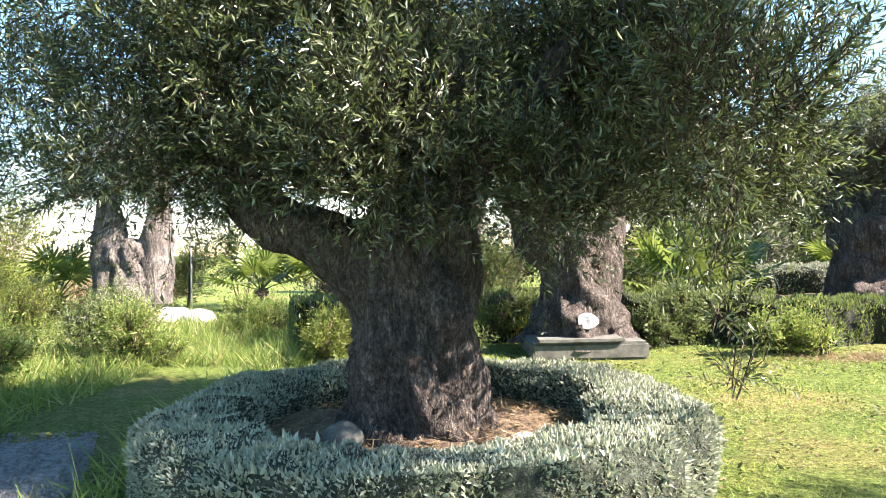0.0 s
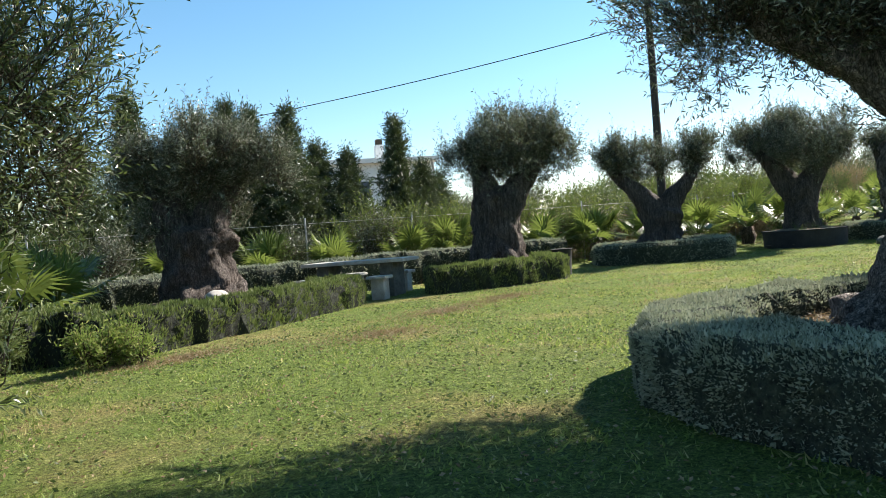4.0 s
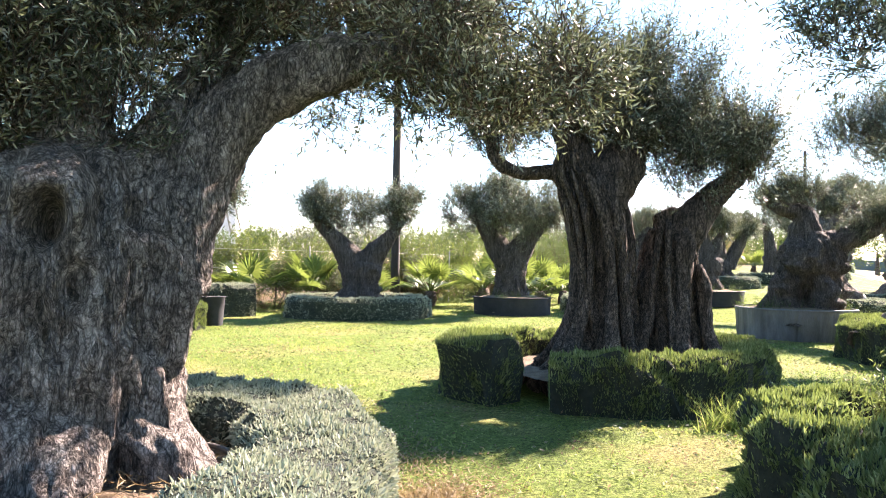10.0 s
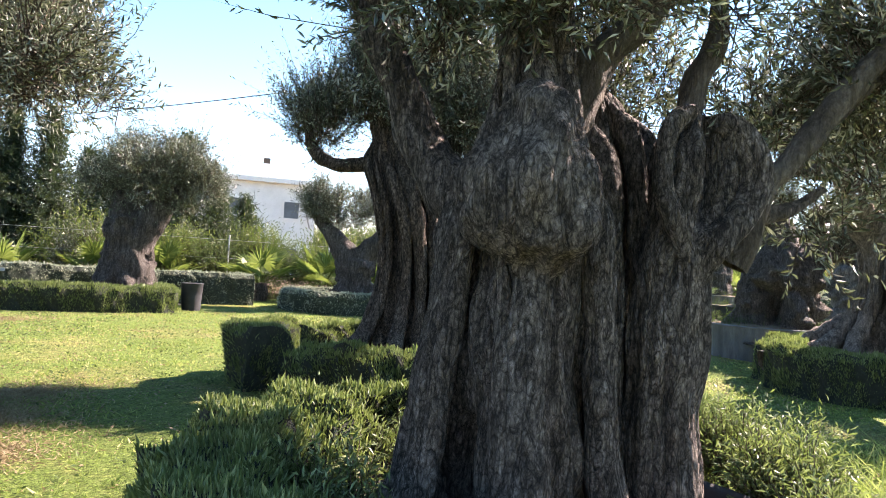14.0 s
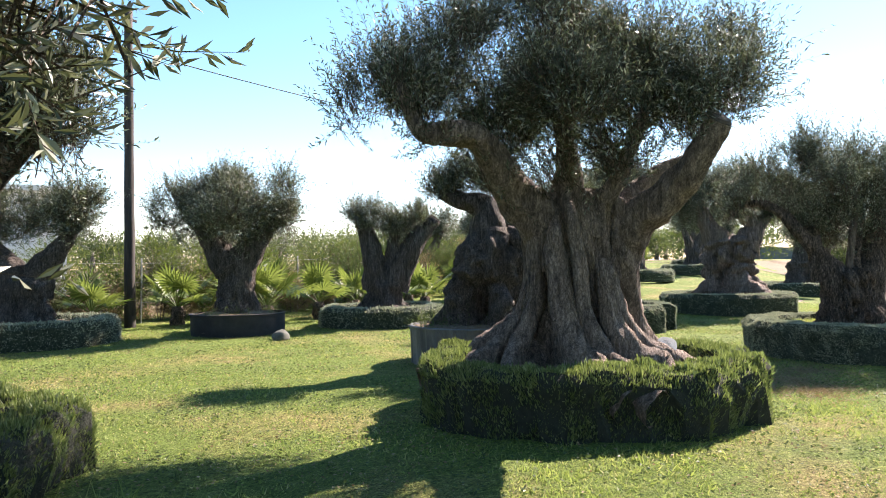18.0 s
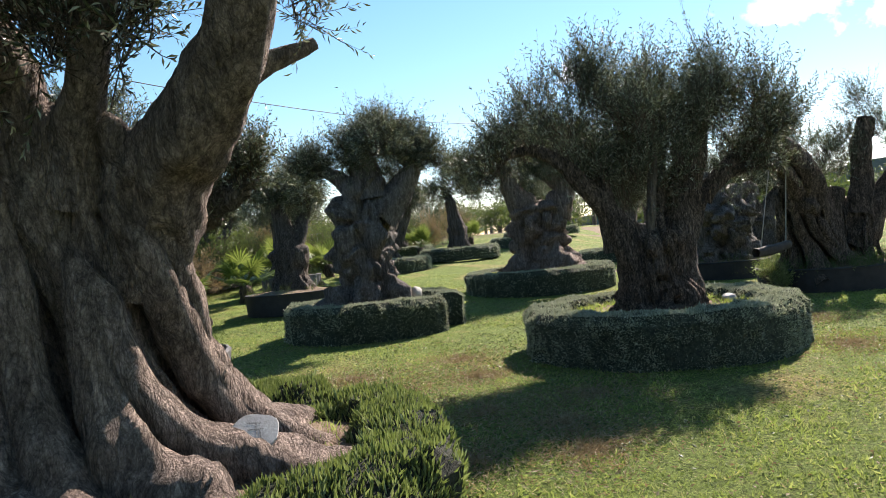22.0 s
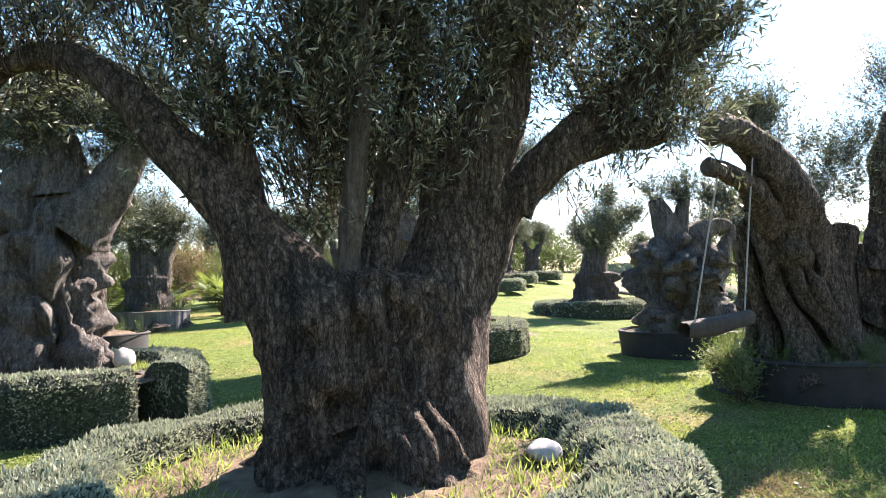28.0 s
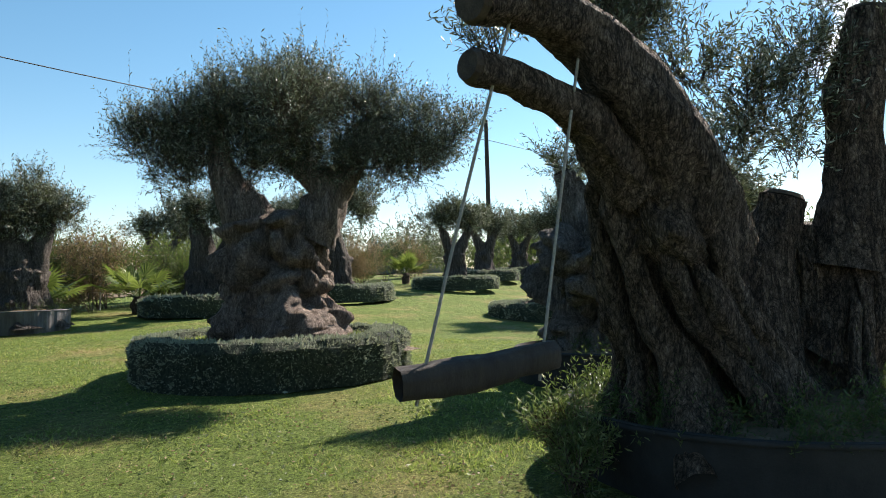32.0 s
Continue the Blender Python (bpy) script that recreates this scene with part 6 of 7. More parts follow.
# ---- house ----
HA = math.degrees(math.atan2(30.1 - 36.2, 34.2 - 23.0))
house = thing("house", 28.6, 33.15, 0.0, "white flat-roofed house with chimney behind trees", "house", rz=HA)
boxed("wall", 12.75, 7.0, 5.9, (0, 3.5, 2.95), M_WHITE, house, 0)
boxed("roof", 13.3, 7.6, 0.3, (0, 3.4, 6.05), M_WHITE, house, 0.02)
ch = boxed("chimney", 0.55, 0.55, 1.1, (3.4, 2.0, 6.75), M_WHITE, house, 0.02)
boxed("chimney_cap", 0.4, 0.4, 0.35, (0, 0, 0.74), M_CUT, ch, 0.02)
for k, wx in enumerate((-4.5, -1.5, 1.6, 4.9)):
    for wz in (1.4, 4.3):
        w = boxed("window", 1.1, 0.08, 1.2, (wx, -0.02, wz), M_WHITE, house, 0.01)
        boxed("pane", 0.9, 0.04, 1.0, (0, -0.035, 0), M_GLASS, w, 0)
for k in range(2):
    st = boxed("roof_strut", 0.08, 0.08, 3.2, (5.2 + 0.9 * k, -0.9, 4.7), M_STEEL, house, 0, "thin leaning metal strut")
    st.matrix_local = pose(5.6 + 0.6 * k, -0.7, 4.6, 25, -20, 0)

# ---- palms ----


def palm(x, y, size, seed, group="fan palms"):
    rng = np.random.default_rng(seed)
    root = thing("fan_palm", x, y, float(ground_z(x, y)), "low fan palm with bright green pleated leaves", "palm", group)
    gnarled("trunk", [(0, 0, -0.05, 0.14 * size), (0, 0, 0.2 * size, 0.15 * size), (0, 0, 0.4 * size, 0.1 * size)], M_BARK_B, root, seed, 14, 8, 0.1, 5, 1, 0.3)
    for k in range(13):
        az, el = k * 2.4 + rng.uniform(-0.3, 0.3), rng.uniform(0.25, 1.35)
        d = np.array([math.cos(az) * math.cos(el), math.sin(az) * math.cos(el), math.sin(el)])
        base = np.array([0, 0, 0.35 * size])
        hub = base + d * size * rng.uniform(0.45, 0.7)
        side = unit(np.cross(d, [0, 0, 1.0]))
        nr = np.cross(side, d)
        vs, fs = [], []
        m = 19
        for j in range(m):
            a = radians(-125 + 250 * j / (m - 1))
            w = unit(d * math.cos(a) + side * math.sin(a))
            ln = size * 0.5 * (1 - 0.25 * abs(j / (m - 1) * 2 - 1)) * rng.uniform(0.88, 1.05)
            p = np.cross(w, nr) * 0.026 * size
            o = len(vs)
            vs += [hub, hub + w * ln * 0.55 + p + nr * 0.02, hub + w * ln - np.array([0, 0, 0.06 * size * abs(math.sin(a))]), hub + w * ln * 0.55 - p + nr * 0.02]
            fs.append([o, o + 1, o + 2, o + 3])
        lf = mesh_np("palm_leaf", np.array(vs), np.array(fs), M_PALM, root)
        tube("leaf_stalk", [tuple(base), tuple((base + hub) / 2 + [0, 0, 0.03]), tuple(hub)], 0.012 * size, M_PALM, lf, 6, 5)
    return root


for k, (px, py, ps) in enumerate(((8.7, 15.2, 1.25), (11.0, 15.4, 1.3), (12.6, 14.6, 1.2), (16.2, 13.6, 1.3), (18.6, 12.0, 1.35), (20.2, 11.1, 1.35), (21.9, 10.2, 1.2), (23.9, 9.3, 1.3), (25.5, 8.2, 1.5), (27.0, 6.8, 1.3), (28.6, 6.6, 1.2), (24.3, 6.4, 1.4), (29.5, 4.6, 1.3), (33.4, 5.2, 1.3),
                                  (37.5, 6.4, 1.4), (40.6, 6.0, 1.3), (43.5, 5.0, 1.3), (48.0, 4.6, 1.3), (-4.0, 15.6, 1.3), (-2.6, 16.0, 1.5), (-1.2, 15.4, 1.2), (2.4, 14.4, 1.3), (4.6, 13.2, 1.2), (-7.6, 14.0, 1.3), (3.5, 10.6, 1.3), (5.0, 12.6, 1.2), (14.6, 13.6, 1.2), (30.9, 6.0, 1.2), (56, 4.2, 1.3))):
    palm(px, py, ps, 900 + k)

# ---- conifers, shrubs and other green behind ----


def conifer(x, y, h, w, seed):
    rng = np.random.default_rng(seed)
    root = thing("cypress_tree", x, y, float(ground_z(x, y)), "tall dark green conifer with ragged spire", "conifer", "conifers")
    gnarled("trunk", [(0, 0, -0.1, 0.16), (0, 0, h * 0.5, 0.1), (0, 0, h * 0.97, 0.02)], M_BARK_B, root, seed, 10, 10, 0.05, 3, 0, 0.05, cap=False)
    centres = []
    for k in range(int(h * 15)):
        t = (k + rng.random()) / (h * 15)
        a, reach = 2.4 * k + rng.uniform(-0.3, 0.3), 1.3 * w * (1 - t) ** 0.95 * rng.uniform(0.4, 1.15) + 0.04
        for q in np.linspace(0.2, 1.0, 8):
            centres.append((math.cos(a) * reach * q, math.sin(a) * reach * q, 0.4 + t * (h - 0.7) - 0.12 * reach * q + 0.22 * reach * q * q, 0.05 + 0.12 * (1 - q) * (1 - t)))
    centres += [(0.02 * math.sin(k), 0.02 * math.cos(k), h - 0.1 * k, 0.03) for k in range(9)]
    lv, lf, sv, sf = sprays(np.array(centres), int(640 * h), rng, 0.14, 8, 0.32, 0.4, 0.1)
    ob = mesh_np("crown", lv, lf, M_CONIFER, root)
    return root


for k, (cx, cy, ch_, cw) in enumerate(((8.3, 19.8, 4.7, 2.0), (10.25, 20.7, 6.2, 1.9), (6.2, 20.4, 4.9, 2.1), (13.4, 20.45, 6.2, 1.7), (14.2, 20.3, 6.0, 1.7), (15.2, 19.6, 6.0, 2.0), (16.6, 19.9, 4.9, 2.2), (17.6, 19.4, 4.6, 2.1), (12.0, 20.2, 4.6, 2.0), (19.6, 18.9, 5.9, 1.5), (20.9, 18.8, 4.2, 1.6), (3.2, 21, 5.0, 2.2), (0.4, 22, 5.0, 2.2), (22.6, 19.5, 3.8, 1.6))):
    conifer(cx, cy, ch_, cw, 1000 + k)


def shrub(name, x, y, r, h, count, seed, material, label, leaf=0.07, group="shrubs", up=0.6, category="shrub", stems=4):
    rng = np.random.default_rng(seed)
    root = thing(name, x, y, float(ground_z(x, y)), label, category, group)
    nb = 7
    a = rng.uniform(0, 6.28, nb)
    q = rng.uniform(0, 0.75, nb) * r
    blobs = np.stack([np.cos(a) * q, np.sin(a) * q, rng.uniform(0.25, 0.8, nb) * h, rng.uniform(0.3, 0.55, nb) * min(r, h)], -1)
    lv, lf, sv, sf = sprays(blobs, count, rng, leaf * 1.12, 10, 0.3 * max(0.6, h), up)
    ob = mesh_np("leaves", lv, lf, material, root)
    mesh_np("branchwork", sv, sf, M_BARK_B, ob)
    for k in range(stems):
        b = blobs[k]
        tube("stem", [(b[0] * 0.2, b[1] * 0.2, -0.03), (b[0] * 0.6, b[1] * 0.6, b[2] * 0.5), (b[0], b[1], b[2])], 0.015, M_BARK_B, root, 6, 5)
    return root


r0 = np.random.default_rng(33)
# mixed shrubs along the back fence
for k in range(44):
    t = k / 43
    bx = -9 + 66 * t + r0.uniform(-0.6, 0.6)
    by = (17.3 - 0.33 * max(0, bx - 6) if bx < 26 else 10.7 - 0.1 * (bx - 26)) + r0.uniform(-0.8, 1.2)
    g = r0.random()
    if g < 0.4:
        shrub("shrub", bx, by, 1.0, r0.uniform(1.2, 2.0), 420, 1100 + k, M_LEAF_G, "wild dark green shrub by the fence", 0.09)
    elif g < 0.7:
        shrub("shrub", bx, by, 0.8, r0.uniform(1.0, 1.8), 380, 1100 + k, M_LEAF, "grey-green shrub by the fence", 0.09)
    else:
        shrub("shrub", bx, by, 0.9, r0.uniform(0.7, 1.1), 330, 1100 + k, M_DRY, "dry brown weeds by the fence", 0.09)
# vine row on the fence
for k in range(15):
    bx = 15 + 2.3 * k
    by = (17.0 - 0.33 * (bx - 6) + 0.9 if bx < 26 else 11.3 - 0.1 * (bx - 26))
    shrub("vine", bx, by, 1.4, 2.0, 620, 1200 + k, M_LEAF_Y, "yellow-green vine growing along wire fence", 0.12, "vines", 0.2, "vine")
# low reddish hedge and bushes on the left of the start
for k, (sx, sy, sr, sh) in enumerate(((-7.5, 11, 1.2, 1.1), (-8.8, 12.5, 1.6, 2.6), (-10.5, 14, 2.0, 3.4), (-6.2, 10.2, 1.0, 0.8), (-4.6, 9.6, 0.9, 0.7), (-3.6, 8.2, 0.8, 0.5), (-5.4, 8.0, 1.0, 0.6), (-7.2, 8.4, 1.2, 0.8), (-2.9, 10.8, 0.7, 0.5), (-1.4, 8.4, 0.7, 0.4), (-0.2, 8.0, 0.8, 0.4), (-4.4, 6.6, 0.9, 0.45), (-6.4, 6.4, 1.1, 0.5), (-4.0, 4.6, 0.8, 0.5), (-5.6, 4.6, 1.0, 0.6), (1.0, 9.8, 0.9, 0.6), (2.9, 8.9, 0.8, 0.55), (3.9, 8.0, 0.5, 0.3), (2.6, 10.5, 0.8, 0.7))):
    shrub("shrub", sx, sy, sr, sh, int(500 * sr + 250), 1300 + k, (M_LEAF_Y, M_ROSEM, M_GRASS)[k % 3] if k != 1 and k != 2 else M_LEAF_Y, "sprawling green herb bush beside gravel path" if sh < 1 else "tall bright green bush", 0.055 if sh < 1 else 0.09)
# rosemary clumps by the broad trunk and the flowing tree
for k, (sx, sy, sr, sh) in enumerate(((8.2, -5.3, 0.35, 0.25), (10.3, -5.4, 0.3, 0.2), (8.55, -3.6, 0.4, 0.3), (9.15, -3.2, 0.4, 0.3), (9.7, -3.1, 0.35, 0.3), (8.35, -4.1, 0.3, 0.22), (11.2, -4.6, 0.5, 0.42), (11.6, -4.1, 0.4, 0.35), (10.6, -3.3, 0.4, 0.4), (18.9, -3.5, 0.4, 0.35), (19.6, -3.4, 0.35, 0.2), (28.5, -9.0, 0.3, 0.45), (29.2, -11.3, 0.4, 0.5), (10.9, -4.9, 0.3, 0.3), (30.9, -9.6, 0.3, 0.4))):
    shrub("herb_clump", sx, sy, sr, sh, 420, 1400 + k, M_ROSEM, "loose herb clump growing in the grass", 0.045, "herb clumps", 1.0, "herb")
# dark thicket along the far edge of the garden
for k in range(16):
    bx = 30 + 2.3 * k + r0.uniform(-0.6, 0.6)
    shrub("shrub", bx, 8.6 - 0.06 * (bx - 30) + r0.uniform(-0.7, 0.7), 1.4, r0.uniform(1.3, 2.3), 430, 1700 + k, (M_LEAF_G, M_CONIFER, M_DRY)[k % 3], "dark tangled thicket at the garden edge", 0.11)
# far trees on the horizon
for k in range(80):
    a = radians(-52 + 122 * k / 79) + r0.uniform(-0.02, 0.02)
    d = r0.uniform(58, 110)
    fx, fy = 22 + d * math.cos(a), 4 + d * math.sin(a)
    root = thing("far_tree", fx, fy, float(ground_z(fx, fy)) - 0.2, "hazy grey-green tree on the horizon", "tree", "far trees")
    rr = np.random.default_rng(1500 + k)
    hh = rr.uniform(3.0, 5.2)
    bl = np.stack([rr.uniform(-2.6, 2.6, 6), rr.uniform(-2.6, 2.6, 6), rr.uniform(0.4, 0.8, 6) * hh, rr.uniform(1.0, 1.8, 6)], -1)
    lv, lf, sv, sf = sprays(bl, 260, rr, 0.5, 7, 1.2, 0.4)
    mesh_np("crown", lv, lf, M_LEAF_G if k % 3 else M_LEAF, root)
    gnarled("trunk", [(0, 0, -0.2, 0.3), (0, 0, hh * 0.35, 0.25), (0, 0, hh * 0.7, 0.1)], M_BARK, root, k, 8, 6, 0.1, 3, 1, 0.1)
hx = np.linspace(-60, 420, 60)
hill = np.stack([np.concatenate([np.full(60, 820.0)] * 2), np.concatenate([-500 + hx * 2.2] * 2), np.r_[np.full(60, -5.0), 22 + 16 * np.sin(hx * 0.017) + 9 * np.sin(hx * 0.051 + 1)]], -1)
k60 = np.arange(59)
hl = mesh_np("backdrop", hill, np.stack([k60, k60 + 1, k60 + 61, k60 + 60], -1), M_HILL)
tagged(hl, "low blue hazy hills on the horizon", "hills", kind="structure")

# fence posts of thin metal along the back
fence = thing("wire_fence", 0, 0, 0, "thin metal posts and wires of the back fence", "fence")
FP = [(-6 + 3.0 * k, 16.9 - (0.33 * max(0, -6 + 3.0 * k - 6) if -6 + 3.0 * k < 26 else 6.3 + 0.1 * (-20 + 3.0 * k - 12))) for k in range(20)]
for px, py in FP:
    tube("post", [(px, py, float(ground_z(px, py)) - 0.05), (px + 0.02, py, 1.0), (px + 0.03, py, float(ground_z(px, py)) + 1.9)], 0.025, M_STEEL, fence, 5, 6)
for hz in (0.6, 1.2, 1.75):
    tube("fence_wire", [(px, py, float(ground_z(px, py)) + hz) for px, py in FP], 0.004, M_STEEL, fence, 120, 4)

# ---- clouds ----
cm, cnt, cb = mat("cloud")
out = cnt.nodes["Material Output"]
em = cnt.nodes.new("ShaderNodeEmission")
em.inputs[0].default_value, em.inputs[1].default_value = (1, 1, 1, 1), 1.3
tr = cnt.nodes.new("ShaderNodeBsdfTransparent")
cv = coords(cnt, (1, 1, 1), "Generated")
dist = cnt.nodes.new("ShaderNodeVectorMath")
dist.operation = "DISTANCE"
cnt.links.new(cv, dist.inputs[0])
dist.inputs[1].default_value = (0.5, 0.5, 0.5)
cn = tex_noise(cnt, coords(cnt, (1, 1, 1)), 0.014, 9, 0.6)
sub = cnt.nodes.new("ShaderNodeMath")
sub.operation = "MULTIPLY_ADD"
cnt.links.new(dist.outputs["Value"], sub.inputs[0])
sub.inputs[1].default_value = -1.1
cnt.links.new(cn, sub.inputs[2])
al = ramp(cnt, sub.outputs[0], [(0.06, (0, 0, 0)), (0.2, (0.45, 0.45, 0.45)), (0.42, (0.95, 0.95, 0.95))])
mx = cnt.nodes.new("ShaderNodeMixShader")
cnt.links.new(al, mx.inputs[0])
cnt.links.new(tr.outputs[0], mx.inputs[1])
cnt.links.new(em.outputs[0], mx.inputs[2])
cnt.links.new(mx.outputs[0], out.inputs[0])


def cloud(az, el, w, h, d=900.0):
    c = Vector((math.cos(radians(az)) * math.cos(radians(el)), math.sin(radians(az)) * math.cos(radians(el)), math.sin(radians(el)))) * d + Vector((20, -6, 0))
    bm = bmesh.new()
    bmesh.ops.create_grid(bm, x_segments=8, y_segments=5, size=0.5)
    for q in bm.verts:
        q.co = Vector((q.co.x * w, q.co.y * h, 12 * math.sin(q.co.x * 5) * math.cos(q.co.y * 4)))
    ob = part("cloud", bm, cm)
    ob.matrix_world = look(c, (20, -6, 0))
    ob.visible_shadow = False
    return tagged(ob, "small bright white fair-weather cloud", "cloud", "clouds", "structure")


for az, el, w, h in ((-10.5, 16.5, 210, 130), (-18.5, 15.0, 260, 150), (-23, 17, 200, 120), (6.5, 12.5, 60, 34), (-17, 22, 130, 60), (-30, 12, 220, 130), (-8, 19.8, 60, 30), (-40, 20, 260, 150)):
    cloud(az, el, w, h)

# ---- grass ----


def turf(name, count, box_, h0, h1, seed, keep, label, material=None, wide=0.006):
    rng = np.random.default_rng(seed)
    x0, y0, x1, y1 = box_
    x, y = rng.uniform(x0, x1, count), rng.uniform(y0, y1, count)
    dens = fbm(np.stack([x, y, 0 * x], -1), 0.9, 3, 2)
    ok = keep(x, y) & (rng.random(count) < 0.75 + 0.6 * dens)
    x, y = x[ok], y[ok]
    n = len(x)
    b = np.stack([x, y, land(x, y) - 0.004], -1)
    way = unit(rng.normal(size=(n, 3)) * [0.6, 0.6, 0.1] + [0, 0, 0.75])
    clump = lump(np.stack([x, y, 0 * x], -1), 5.0, 9) + 0.6 * lump(np.stack([x, y, 0 * x], -1), 13.0, 10)
    L = rng.uniform(h0, h1, n) * np.clip(1 + 0.45 * dens[ok] + 0.7 * clump, 0.2, 1.8)
    s = unit(np.cross(way, rng.normal(size=(n, 3)))) * wide * rng.uniform(0.6, 1.3, (n, 1))
    bow = unit(rng.normal(size=(n, 3)) * [1, 1, 0.1]) * L[:, None] * 0.25
    v = np.stack([b - s, b + s, b + way * L[:, None] + bow], 1).reshape(-1, 3)
    ob = mesh_np(name, v, np.arange(3 * n).reshape(n, 3), material or M_GRASS)
    return tagged(ob, label, "grass", kind="stuff")


BEDS = ((-0.12, 4.05, 1.5), (6.1, 0.4, 2.05), (12.25, -0.65, 1.6), (17.55, -4.4, 1.7), (23.7, -7.03, 1.6), (26.5, -2.0, 1.6), (32.8, -3.95, 1.9), (29.6, -10.1, 1.35), (9.45, -4.3, 1.2), (20.45, -1.75, 1.12), (33.3, -8.5, 1.1))
CX = np.array([-1, 2, 5, 8, 11, 14, 17, 20, 23, 26, 30])
CY = np.array([0, -1, -4, -6, -6.6, -6.8, -7.5, -8.2, -8.8, -9.5, -10])


def lawn_here(x, y):
    ok = np.ones(len(x), bool)
    for bx, by, br in BEDS:
        ok &= (x - bx) ** 2 + (y - by) ** 2 > br**2
    ok &= ~((x > -3.2) & (x < -2.1) & (y < 8))
    return ok & (y > -12 - 0.14 * (x - 20))


def near_path(d):
    return lambda x, y: lawn_here(x, y) & (np.abs(y - np.interp(x, CX, CY)) < d)


turf("grass_near", 640000, (-2, -11, 30, 5), 0.018, 0.04, 21, near_path(3.2), "short bright green mown grass near the walk", wide=0.0045)
turf("grass_wide", 470000, (-6, -12, 38, 12), 0.02, 0.042, 22, lawn_here, "short green mown grass with dry tips", wide=0.008)
turf("wild_grass", 60000, (-9, 2.5, -1.6, 14), 0.08, 0.3, 23, lawn_here, "long wild green grass by the path", wide=0.008)
turf("wild_grass", 14000, (10.5, -5.4, 13.2, -2.0), 0.06, 0.26, 25, lambda x, y: lawn_here(x, y) & (lump(np.stack([x, y, 0 * x], -1), 2.2, 44) > -0.25), "loose tall grass and weeds between the two old trees", wide=0.006)
turf("wild_grass", 26000, (6, 12, 44, 18), 0.1, 0.4, 24, lambda x, y: lawn_here(x, y) & (y > 13.5 - 0.3 * (x - 8)), "long dry wild grass by the back fence", M_DRY, 0.012)
for k, (bx, by, br, bz) in enumerate(((23.7, -7.03, 1.1, 0.44), (26.5, -2.0, 1.0, 0.48), (17.55, -4.4, 1.2, 0.46), (32.8, -3.95, 1.3, 0.46))):
    rng = np.random.default_rng(70 + k)
    n = 2600
    a, q = rng.uniform(0, 6.28, n), np.sqrt(rng.uniform(0.35, 1, n)) * br
    b = np.stack([np.cos(a) * q, np.sin(a) * q, np.full(n, bz)], -1)
    lv, lf = blades(b, unit(rng.normal(size=(n, 3)) * [0.5, 0.5, 0.1] + [0, 0, 0.8]), rng.uniform(0.03, 0.1, n), 0.008, rng)
    ob = mesh_np("bed_grass", lv, lf, M_GRASS)
    ob.matrix_world = pose(bx, by, float(ground_z(bx, by)))
    tagged(ob, "tufts of green grass inside the hedge ring", "grass", kind="stuff")


def dry_patch(spots, count, seed):
    rng = np.random.default_rng(seed)
    s = np.array(spots)
    k = rng.integers(0, len(s), count)
    a, q = rng.uniform(0, 6.28, count), np.abs(rng.normal(0, 0.55, count))
    x, y = s[k, 0] + np.cos(a) * q * s[k, 2], s[k, 1] + np.sin(a) * q * s[k, 3]
    ok = lawn_here(x, y)
    x, y = x[ok], y[ok]
    n = len(x)
    b = np.stack([x, y, land(x, y) + 0.002], -1)
    lv, lf = blades(b, unit(rng.normal(size=(n, 3)) * [1, 1, 0.15] + [0, 0, 0.45]), rng.uniform(0.03, 0.075, n), 0.007, rng)
    return tagged(mesh_np("dry_grass", lv, lf, M_DRY), "orange-brown dry grass and straw worn into the lawn", "grass", kind="stuff")


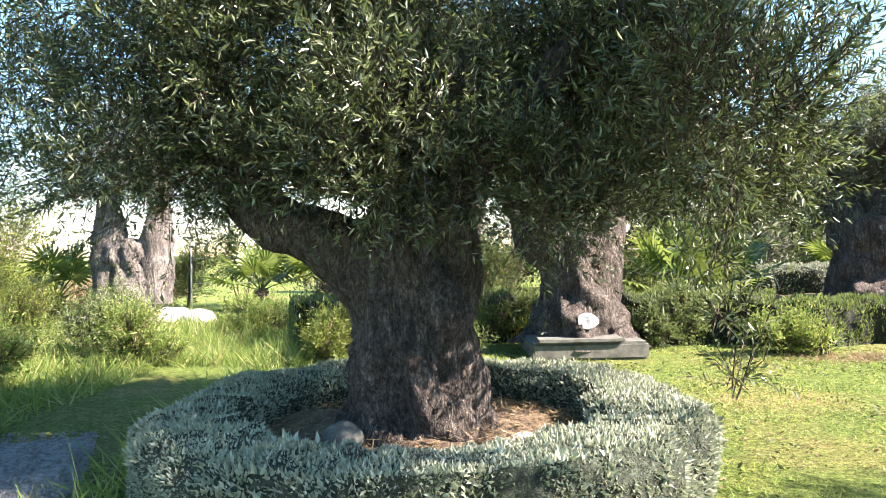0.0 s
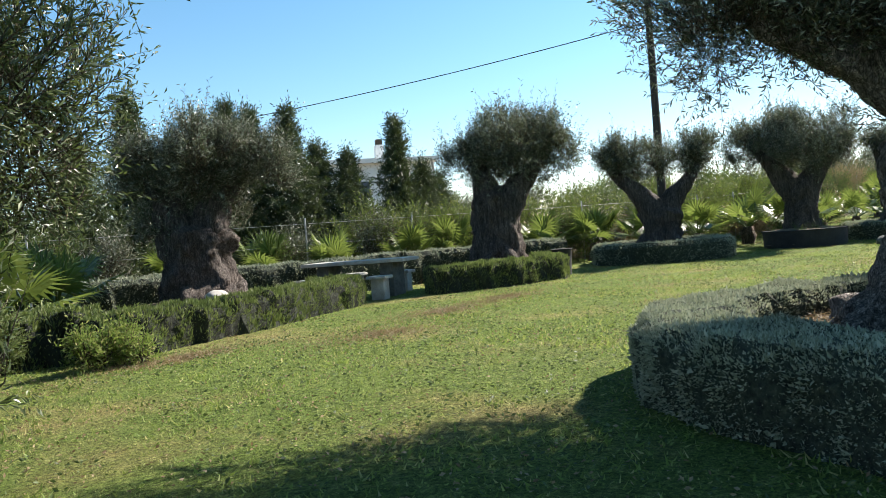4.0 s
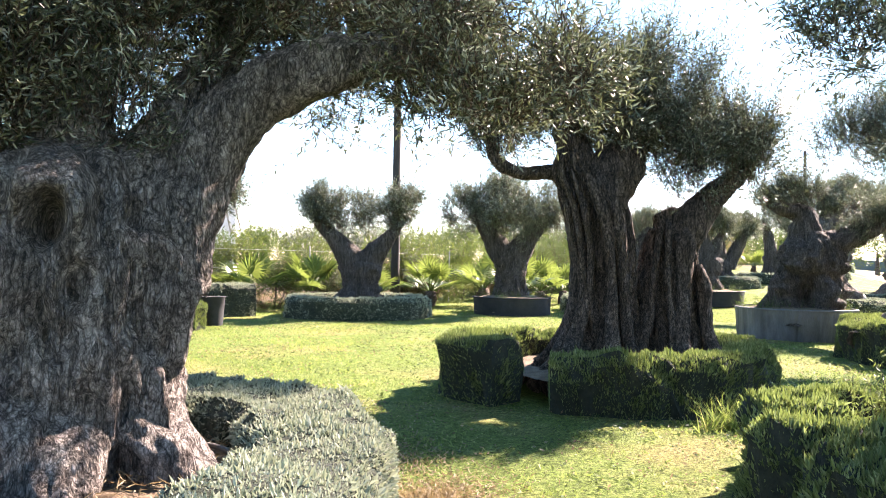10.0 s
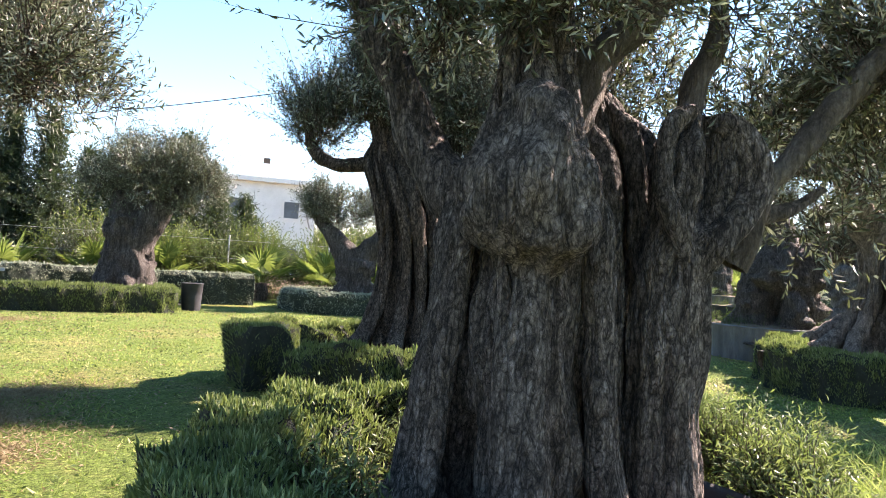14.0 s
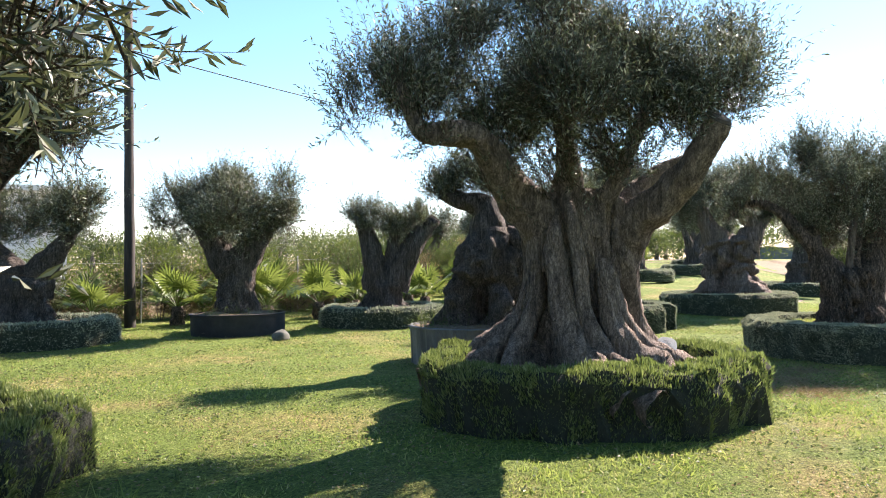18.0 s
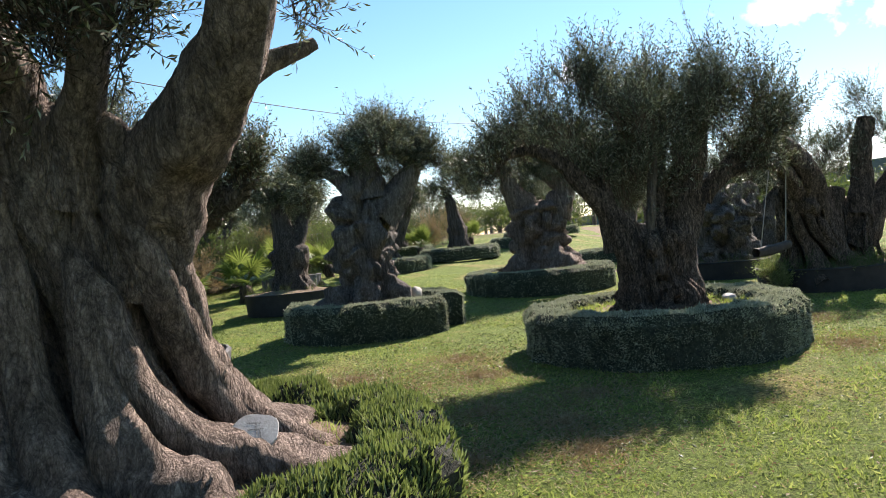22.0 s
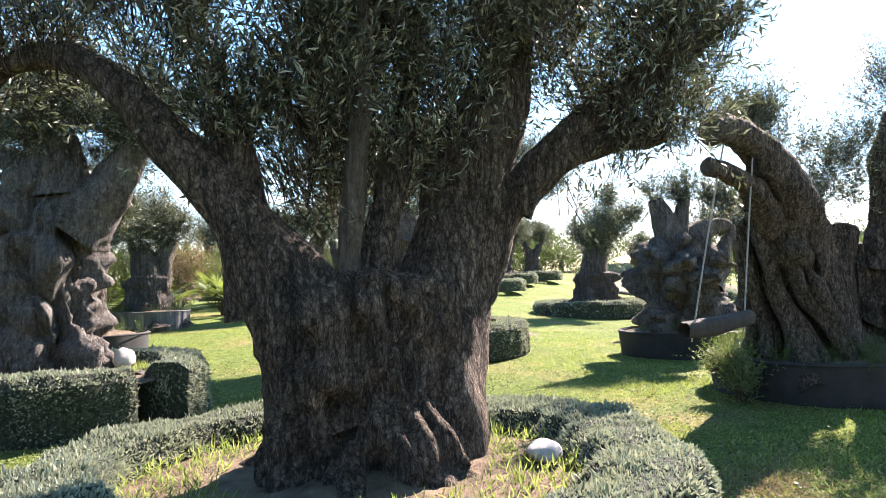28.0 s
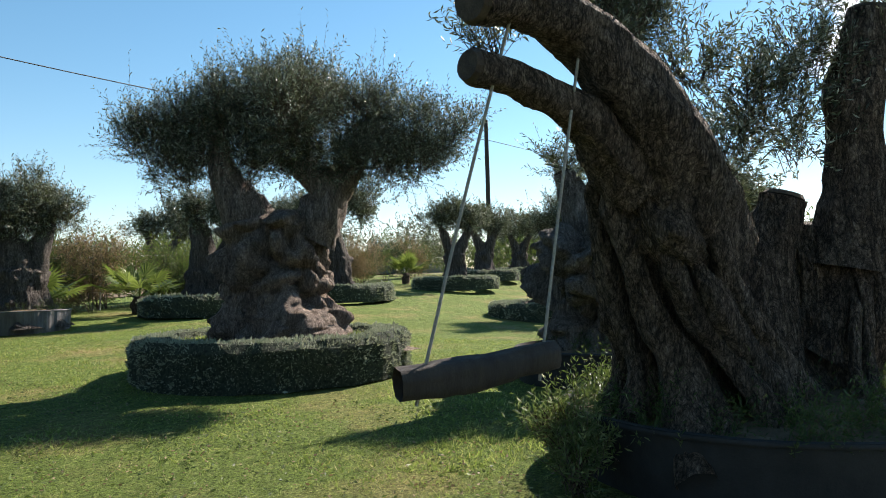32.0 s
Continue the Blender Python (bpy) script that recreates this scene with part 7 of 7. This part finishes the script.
dry_patch(((7.9, -1.1, 0.6, 0.5), (8.4, -0.1, 0.5, 0.7), (8.8, 0.7, 0.7, 0.6), (7.3, -1.6, 0.5, 0.4), (6.5, 6.4, 1.4, 0.7), (8.6, 7.2, 1.4, 0.6), (10.4, 7.3, 1.2, 0.5), (4.5, 7.6, 1.2, 0.5)), 26000, 91)
dry_patch(((22.1, -5.1, 0.9, 0.8), (22.1, -3.6, 0.9, 0.8), (23.2, -4.6, 1.0, 0.9), (23.2, -9.0, 0.9, 0.6), (25.5, -9.0, 1.0, 0.5), (20.6, -5.6, 1.0, 0.8), (19.5, -6.6, 0.8, 0.5), (20.2, -6.3, 1.0, 0.7), (19.2, -5.8, 0.9, 0.6), (21.2, -6.4, 1.0, 0.8), (21.4, -4.4, 1.2, 0.9)), 24000, 92)

# straw on the bare soil of the two nearest beds
for bx, by, r1, bz, n in ((6.0, 0.35, 1.4, 0.27, 5000), (-0.12, 4.05, 1.0, 0.21, 2500)):
    rng = np.random.default_rng(int(bx * 10) + 200)
    a, q = rng.uniform(0, 6.28, n), np.sqrt(rng.uniform(0.15, 1, n)) * r1
    b = np.stack([np.cos(a) * q, np.sin(a) * q, bz + 0.09 * (1 - (q / (r1 + 0.1)) ** 2)], -1)
    lv, lf = blades(b, unit(rng.normal(size=(n, 3)) * [1, 1, 0.2] + [0, 0, 0.25]), rng.uniform(0.04, 0.1, n), 0.006, rng)
    ob = mesh_np("dry_straw", lv, lf, M_DRY)
    ob.matrix_world = pose(bx, by, 0)
    tagged(ob, "scattered dry straw on the bed soil", "straw", kind="stuff")

# broad-leaved weeds in the turf


def lawn_weeds(count, seed, material, size, label):
    rng = np.random.default_rng(seed)
    x, y = rng.uniform(-2, 31, count), rng.uniform(-11.5, 9, count)
    patchy = lump(np.stack([x, y, 0 * x], -1), 1.6, seed) + 0.5 * lump(np.stack([x, y, 0 * x], -1), 6.0, seed + 1)
    ok = lawn_here(x, y) & (patchy > rng.uniform(-0.5, 0.6, count))
    x, y = x[ok], y[ok]
    n = len(x)
    b = np.stack([x, y, land(x, y) + rng.uniform(0.005, 0.03, n)], -1)
    ln = rng.uniform(0.5, 1.3, n) * size
    lv, lf = blades(b, unit(rng.normal(size=(n, 3)) * [1, 1, 0.25] + [0, 0, 0.25]), ln, ln * 0.5, rng)
    return tagged(mesh_np("lawn_weeds", lv, lf, material), label, "weeds", kind="stuff")


lawn_weeds(150000, 95, M_LEAF_G, 0.035, "small dark broad-leaved weeds scattered through the lawn")
lawn_weeds(70000, 97, M_DRY, 0.03, "fallen dry leaves and straw scattered over the lawn")
